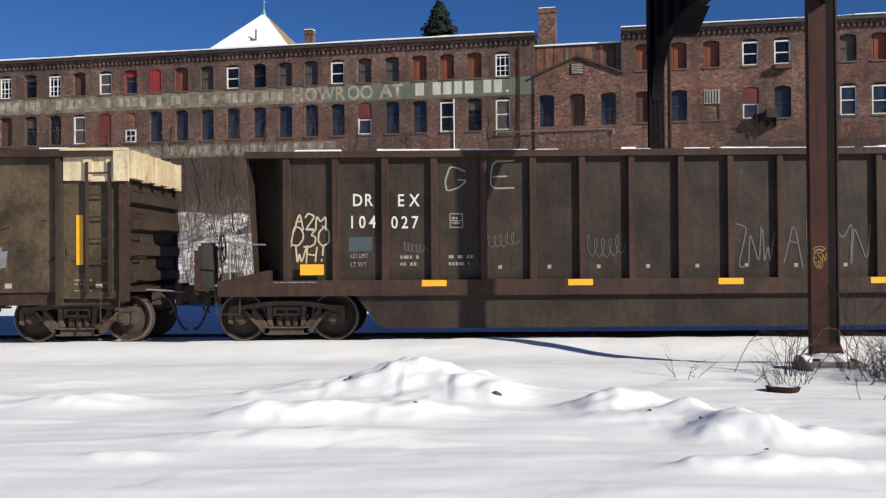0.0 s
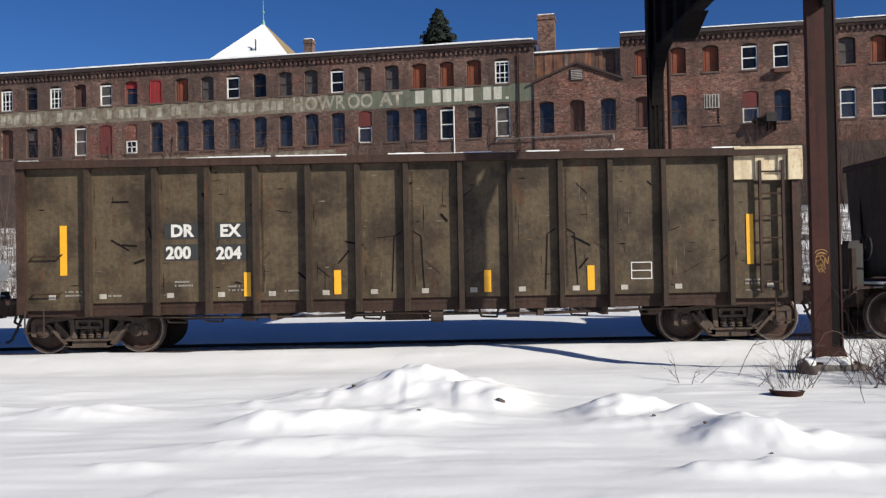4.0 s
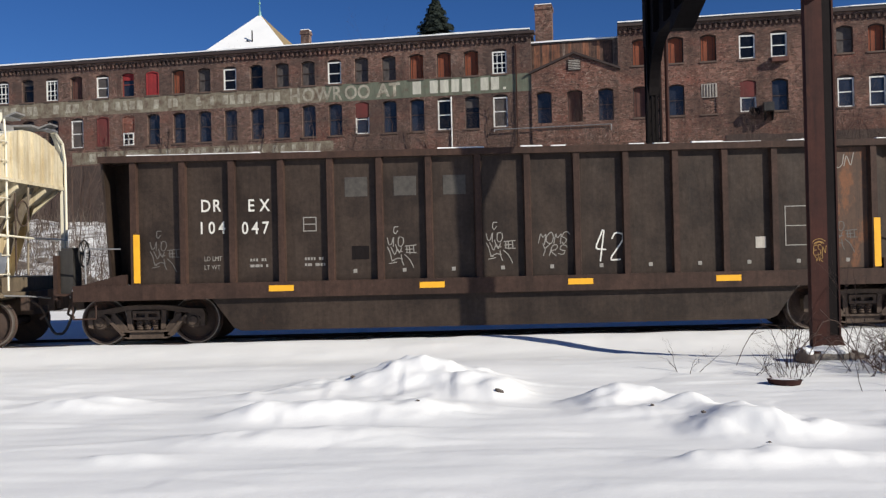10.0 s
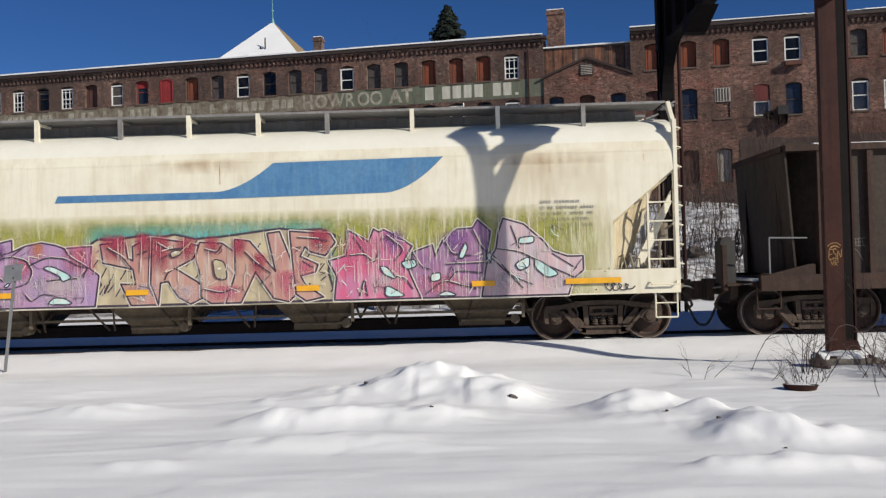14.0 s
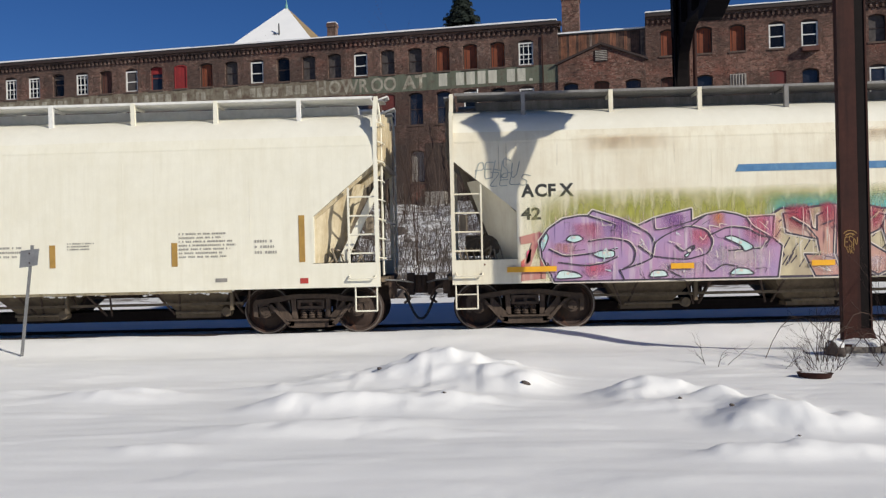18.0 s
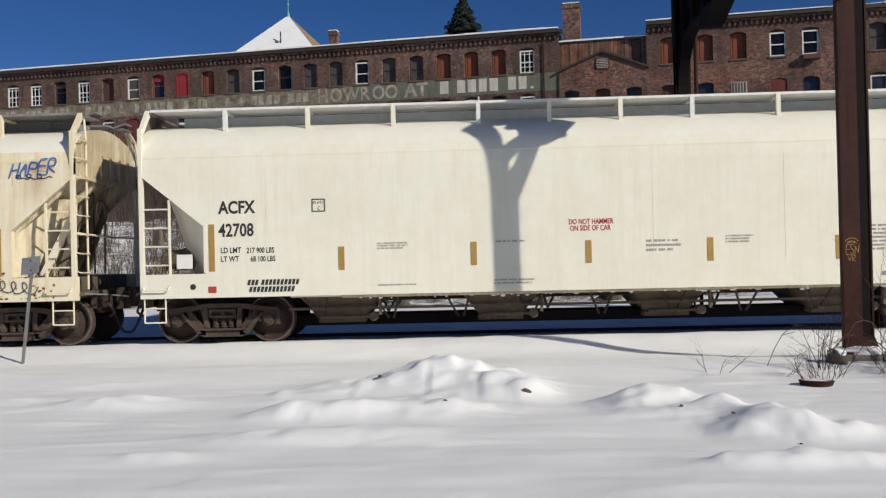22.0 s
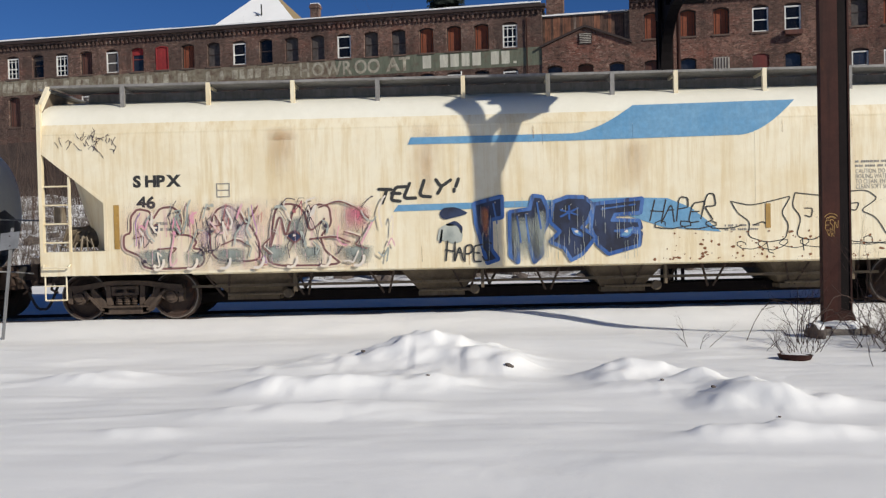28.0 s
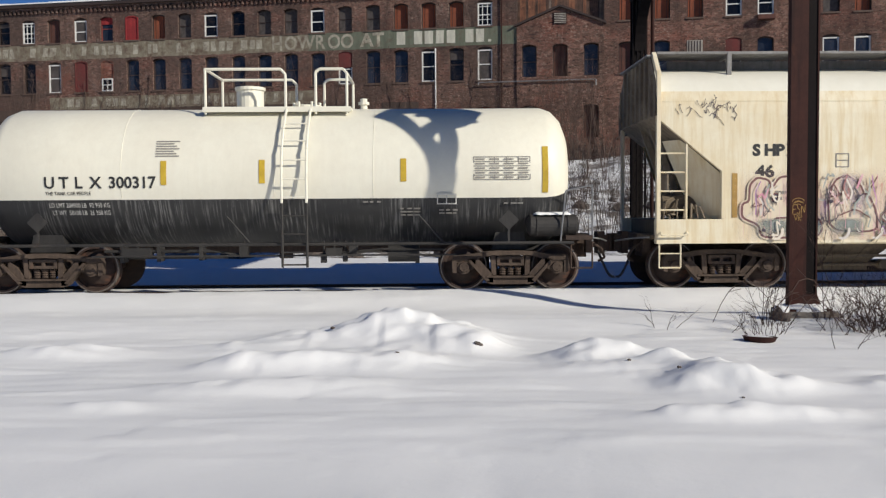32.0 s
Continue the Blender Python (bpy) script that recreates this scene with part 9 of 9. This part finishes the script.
# ---- small things in the yard ----
def build_yard():
    gz = ground_z(-7.71, 15.1)
    sign = thing("marker_sign", "bare metal marker post with a small grey plate seen from behind", "sign", pose(-7.71, 15.1, 0))
    bm = bmesh.new()
    prism(bm, [(-0.02, gz - 0.2), (0.02, gz - 0.2), (0.27, 1.80), (0.23, 1.80)], -0.012, 0.012)
    prism(bm, [(-0.02, gz - 0.2), (-0.005, gz - 0.2), (0.245, 1.80), (0.23, 1.80)], -0.03, -0.012)
    part("post", bm, GALV, sign)
    bm = bmesh.new()
    prism(bm, [(0.03, 1.42), (0.34, 1.46), (0.38, 1.74), (0.06, 1.71)], -0.035, -0.028)
    plate = part("plate", bm, GALV, sign)
    for z in (1.5, 1.66):
        bm = bmesh.new()
        rod(bm, (0.21, -0.03, z), (0.21, -0.045, z), 0.012, 6)
        part("bolt", bm, STEEL_RUST, plate)
    # half-buried rusty rim with snow on it
    rim = thing("rusty_rim", "rusty brown wheel rim half buried in snow", "scrap metal", pose(4.10, 11.2, ground_z(4.10, 11.2) - 0.03, -4, 3, 10))
    bm = bmesh.new()
    prof = [(0.10, -0.04), (0.15, -0.02), (0.185, 0.03), (0.205, 0.075), (0.215, 0.08), (0.205, 0.085), (0.185, 0.07)]
    rings = [[bm.verts.new((r * math.cos(a * math.pi / 14), r * math.sin(a * math.pi / 14), z)) for a in range(28)] for r, z in prof]
    for a, b in zip(rings, rings[1:]):
        for i in range(28):
            bm.faces.new((a[i], a[(i + 1) % 28], b[(i + 1) % 28], b[i]))
    part("rim", bm, STEEL_RUST, rim)
    bm = bmesh.new()
    ring = [bm.verts.new((0.198 * math.cos(a * math.pi / 10), 0.198 * math.sin(a * math.pi / 10), 0.072)) for a in range(20)]
    mid = [bm.verts.new((0.11 * math.cos(a * math.pi / 10), 0.03 + 0.11 * math.sin(a * math.pi / 10), 0.088)) for a in range(20)]
    for i in range(20):
        bm.faces.new((ring[i], ring[(i + 1) % 20], mid[(i + 1) % 20], mid[i]))
    bm.faces.new(mid)
    part("snow_fill", bm, SNOW, rim, smooth=True)
    # a rough stone against the post's footing, with snow on it
    rock = thing("stone", "rough grey stone with snow on top beside the post", "stone", pose(4.98, 12.78, ground_z(4.98, 12.78) + 0.06))
    for nm, r, dz, mt, flat in (("stone", 0.15, 0.0, ROCK, 0.85), ("snow_cap", 0.125, 0.075, SNOW, 0.55)):
        bm = bmesh.new()
        bmesh.ops.create_icosphere(bm, subdivisions=3, radius=r)
        for v in bm.verts:
            v.co *= 1 + (0.45 if mt is ROCK else 0.2) * noise.noise(v.co * 7.0 + Vector((2.0, 5.0, 0)))
            v.co.z = v.co.z * flat + dz
        part(nm, bm, mt, rock, smooth=mt is SNOW)
    # frozen clods on the mounds
    rng = random.Random(8)
    for k, (x, y, r) in enumerate(((0.55, 10.5, 0.034), (-0.35, 9.6, 0.014), (2.42, 8.75, 0.022), (2.75, 7.9, 0.014), (2.05, 9.3, 0.02), (-1.25, 11.6, 0.03), (1.9, 7.35, 0.012))):
        clod = bmesh.new()
        bmesh.ops.create_icosphere(clod, subdivisions=2, radius=r)
        for v in clod.verts:
            v.co *= 1 + 0.35 * noise.noise(v.co * 18 + Vector((k, 0, 0)))
            v.co.x *= 1.7
            v.co.z *= 0.7
        ob = mesh_ob("frozen_clod", clod, ROCK)
        ob.matrix_basis = pose(x, y, ground_z(x, y) + r * 0.25, 0, 20, 15 * k)
        tagged(ob, "dark frozen clod of earth lying on the snow", "clod", "clods on the mounds")


build_yard()


# ---- brush ----
def stem(bm, p, d, length, r, depth, rng, curve=0.25, seg=3):
    """A twig that bends and forks."""
    steps = 4 if depth > 0 else 3
    p, d = Vector(p), Vector(d).normalized()
    for k in range(steps):
        q = p + d * length / steps
        r2 = r * 0.78
        rod(bm, p, q, r, seg, r2)
        d = (d + Vector((rng.uniform(-1, 1), rng.uniform(-1, 1), rng.uniform(-0.6, 0.7))) * curve).normalized()
        if depth > 0 and k > 0:
            for _ in range(rng.choice((1, 1, 2))):
                side = (d + Vector((rng.uniform(-1, 1), rng.uniform(-1, 1), rng.uniform(-0.3, 0.6))) * 0.9).normalized()
                stem(bm, q, side, length * rng.uniform(0.35, 0.6), r2 * 0.7, depth - 1, rng, curve, seg)
        p, r = q, r2


def brush_mesh(seed, stems, height, spread, r, depth=2, curve=0.25):
    rng = random.Random(seed)
    bm = bmesh.new()
    for k in range(stems):
        a = rng.uniform(0, 2 * math.pi)
        p = (0.12 * spread * math.cos(a), 0.12 * spread * math.sin(a), -0.1)
        d = (spread * math.cos(a) * rng.uniform(0.1, 1), spread * math.sin(a) * rng.uniform(0.1, 1), 1)
        stem(bm, p, d, height * rng.uniform(0.6, 1.1), r, depth, rng, curve)
    me = bpy.data.meshes.new("bare_shrub")
    bm.to_mesh(me)
    bm.free()
    me.materials.append(TWIG)
    return me


def build_brush():
    rng = random.Random(77)
    low = [brush_mesh(s, 5, 1.5, 0.35, 0.013, 2, 0.14) for s in range(4)]
    tall = [brush_mesh(20 + s, 4, 4.8, 0.16, 0.022, 3, 0.15) for s in range(5)]
    n = 0
    while n < 190:
        y = rng.uniform(31, 63)
        x = rng.uniform(-0.60, 0.60) * y
        if mill_distance(x, y) < 0.8:
            continue
        deep = step01(y, 30, 60)
        me = rng.choice(tall if rng.random() < 0.15 + 0.55 * deep else low)
        ob = new("bare_shrub", me)
        ob.matrix_basis = pose(x, y, ground_z(x, y), rng.uniform(-6, 6), rng.uniform(-6, 6), rng.uniform(0, 360)) @ Matrix.Scale(rng.uniform(0.7, 1.25), 4)
        tagged(ob, "bare brown shrub standing in the snow of the bank", "shrub", "shrubs on the bank")
        n += 1
    # a hedge of taller saplings close to the wall
    n = 0
    while n < 110:
        y = rng.uniform(46, 66)
        x = rng.uniform(-0.55, 0.55) * y
        d = mill_distance(x, y)
        if not 1.0 < d < 11:
            continue
        ob = new("bare_shrub", rng.choice(tall))
        ob.matrix_basis = pose(x, y, ground_z(x, y), rng.uniform(-7, 7), rng.uniform(-7, 7), rng.uniform(0, 360)) @ Matrix.Scale(rng.uniform(0.6, 1.05), 4)
        tagged(ob, "bare brown shrub standing in the snow of the bank", "shrub", "shrubs on the bank")
        n += 1
    # thicket of thin canes and dead stalks all over the bank
    bm = bmesh.new()
    n = 0
    while n < 5600:
        y = rng.uniform(29, 64)
        x = rng.uniform(-0.58, 0.58) * y
        if mill_distance(x, y) < 0.4 or noise.noise(Vector((x * 0.22, y * 0.22, 9.0))) < -0.22:
            continue
        p = Vector((x, y, ground_z(x, y) - 0.05))
        d = Vector((rng.uniform(-0.3, 0.3), rng.uniform(-0.3, 0.3), 1)).normalized()
        h = rng.uniform(0.4, 1.3)
        q = p + d * h
        e = q + (d + Vector((rng.uniform(-0.8, 0.8), rng.uniform(-0.8, 0.8), rng.uniform(-0.7, 0.3)))) * h * 0.6
        rod(bm, p, q, 0.011, 3)
        rod(bm, q, e, 0.008, 3)
        rod(bm, p.lerp(q, 0.6), p.lerp(q, 0.6) + Vector((rng.uniform(-1, 1), rng.uniform(-1, 1), rng.uniform(0, 1))) * h * 0.4, 0.008, 3)
        n += 1
    tagged(mesh_ob("thicket", bm, TWIG_PALE), "tangled dead canes over the snowy bank", "brush", kind="stuff")
    # stones and hollows showing through the snow
    for k in range(70):
        y = rng.uniform(27, 50)
        x = rng.uniform(-0.55, 0.55) * y
        clod = bmesh.new()
        bmesh.ops.create_icosphere(clod, subdivisions=2, radius=rng.uniform(0.15, 0.5))
        for v in clod.verts:
            v.co *= 1 + 0.9 * noise.noise(v.co * 3.5 + Vector((k * 3, 0, 0)))
            v.co.z *= 0.8
        ob = mesh_ob("bank_stone", clod, ROCK)
        ob.matrix_basis = pose(x, y, ground_z(x, y), 0, 0, rng.uniform(0, 360))
        tagged(ob, "dark rough stone half covered by snow", "stone", "stones on the bank")
    # weeds by the post
    for k, (x, y, st, h, sp, r) in enumerate(((3.2, 12.32, 4, 0.42, 0.9, 0.007), (4.34, 11.72, 10, 0.38, 1.2, 0.007), (4.52, 11.9, 9, 0.44, 0.9, 0.007), (4.62, 12.35, 7, 0.75, 0.35, 0.009), (3.8, 12.1, 3, 0.5, 1.8, 0.005), (4.9, 10.7, 3, 0.55, 1.6, 0.007),
                                              (5.45, 11.9, 10, 0.5, 1.3, 0.007), (5.9, 12.1, 26, 0.75, 1.3, 0.008), (6.2, 12.3, 26, 0.8, 1.2, 0.008), (6.0, 11.7, 18, 0.6, 1.7, 0.008), (5.62, 12.75, 4, 1.5, 0.25, 0.007), (6.6, 12.2, 24, 0.85, 1.2, 0.009), (7.1, 12.5, 22, 0.9, 1.2, 0.009), (6.5, 11.4, 10, 0.5, 1.8, 0.007))):
        weed = thing("dry_weed", "dry leafless weeds poking out of the snow", "weeds", pose(x, y, ground_z(x, y)), "weeds round the post")
        wr = random.Random(50 + k)
        for _ in range(st):
            a = wr.uniform(0, 2 * math.pi)
            bm = bmesh.new()
            p = (0.12 * sp * math.cos(a), 0.12 * sp * math.sin(a), -0.08)
            d = (sp * math.cos(a) * wr.uniform(0.1, 1), sp * math.sin(a) * wr.uniform(0.1, 1), 1)
            stem(bm, p, d, h * wr.uniform(0.6, 1.1), r, 2, wr, 0.42)
            part("stem", bm, TWIG, weed)


def build_brambles():
    """Arching bramble canes round the foot of the post."""
    rng = random.Random(63)
    clump = thing("bramble", "bare arching bramble canes growing round the steel post", "bramble", pose(5.5, 12.6, ground_z(5.5, 12.6)), "weeds round the post")
    for k in range(22):
        bm = bmesh.new()
        a = rng.uniform(-0.9, 1.1) if k < 12 else rng.uniform(0.3, 1.6)
        span, high = rng.uniform(0.3, 1.1) * rng.choice((-1, 1)), rng.uniform(0.15, 0.75)
        yy = rng.uniform(-0.5, 0.15)
        pts = [(a + span * t, yy + 0.2 * math.sin(3 * t + k), -0.05 + high * math.sin(math.pi * min(1.0, t * rng.uniform(0.9, 1.0)))) for t in [j / 9 for j in range(10)]]
        pipe(bm, pts, rng.uniform(0.004, 0.008), 4)
        for j in (3, 5, 7):
            p = Vector(pts[j])
            rod(bm, p, p + Vector((rng.uniform(-0.2, 0.2), rng.uniform(-0.1, 0.1), rng.uniform(-0.1, 0.15))), 0.004, 3)
        tagged(part("cane", bm, TWIG, clump), kind="stuff")


build_brush()
build_brambles()


def motions():
    """The train rolls to the right and its wheels turn."""
    for car, centre in CARS:
        walk(car, [(t, pose(centre + run(t), TRACK_Y, 0)) for t in range(33)])
    for ws, x in WHEELSETS:
        walk(ws, [(k * 0.2, pose(x, 0, WHEEL_R, 0, math.degrees((run(k * 0.2) - run(0)) / WHEEL_R), 0)) for k in range(161)])


motions()
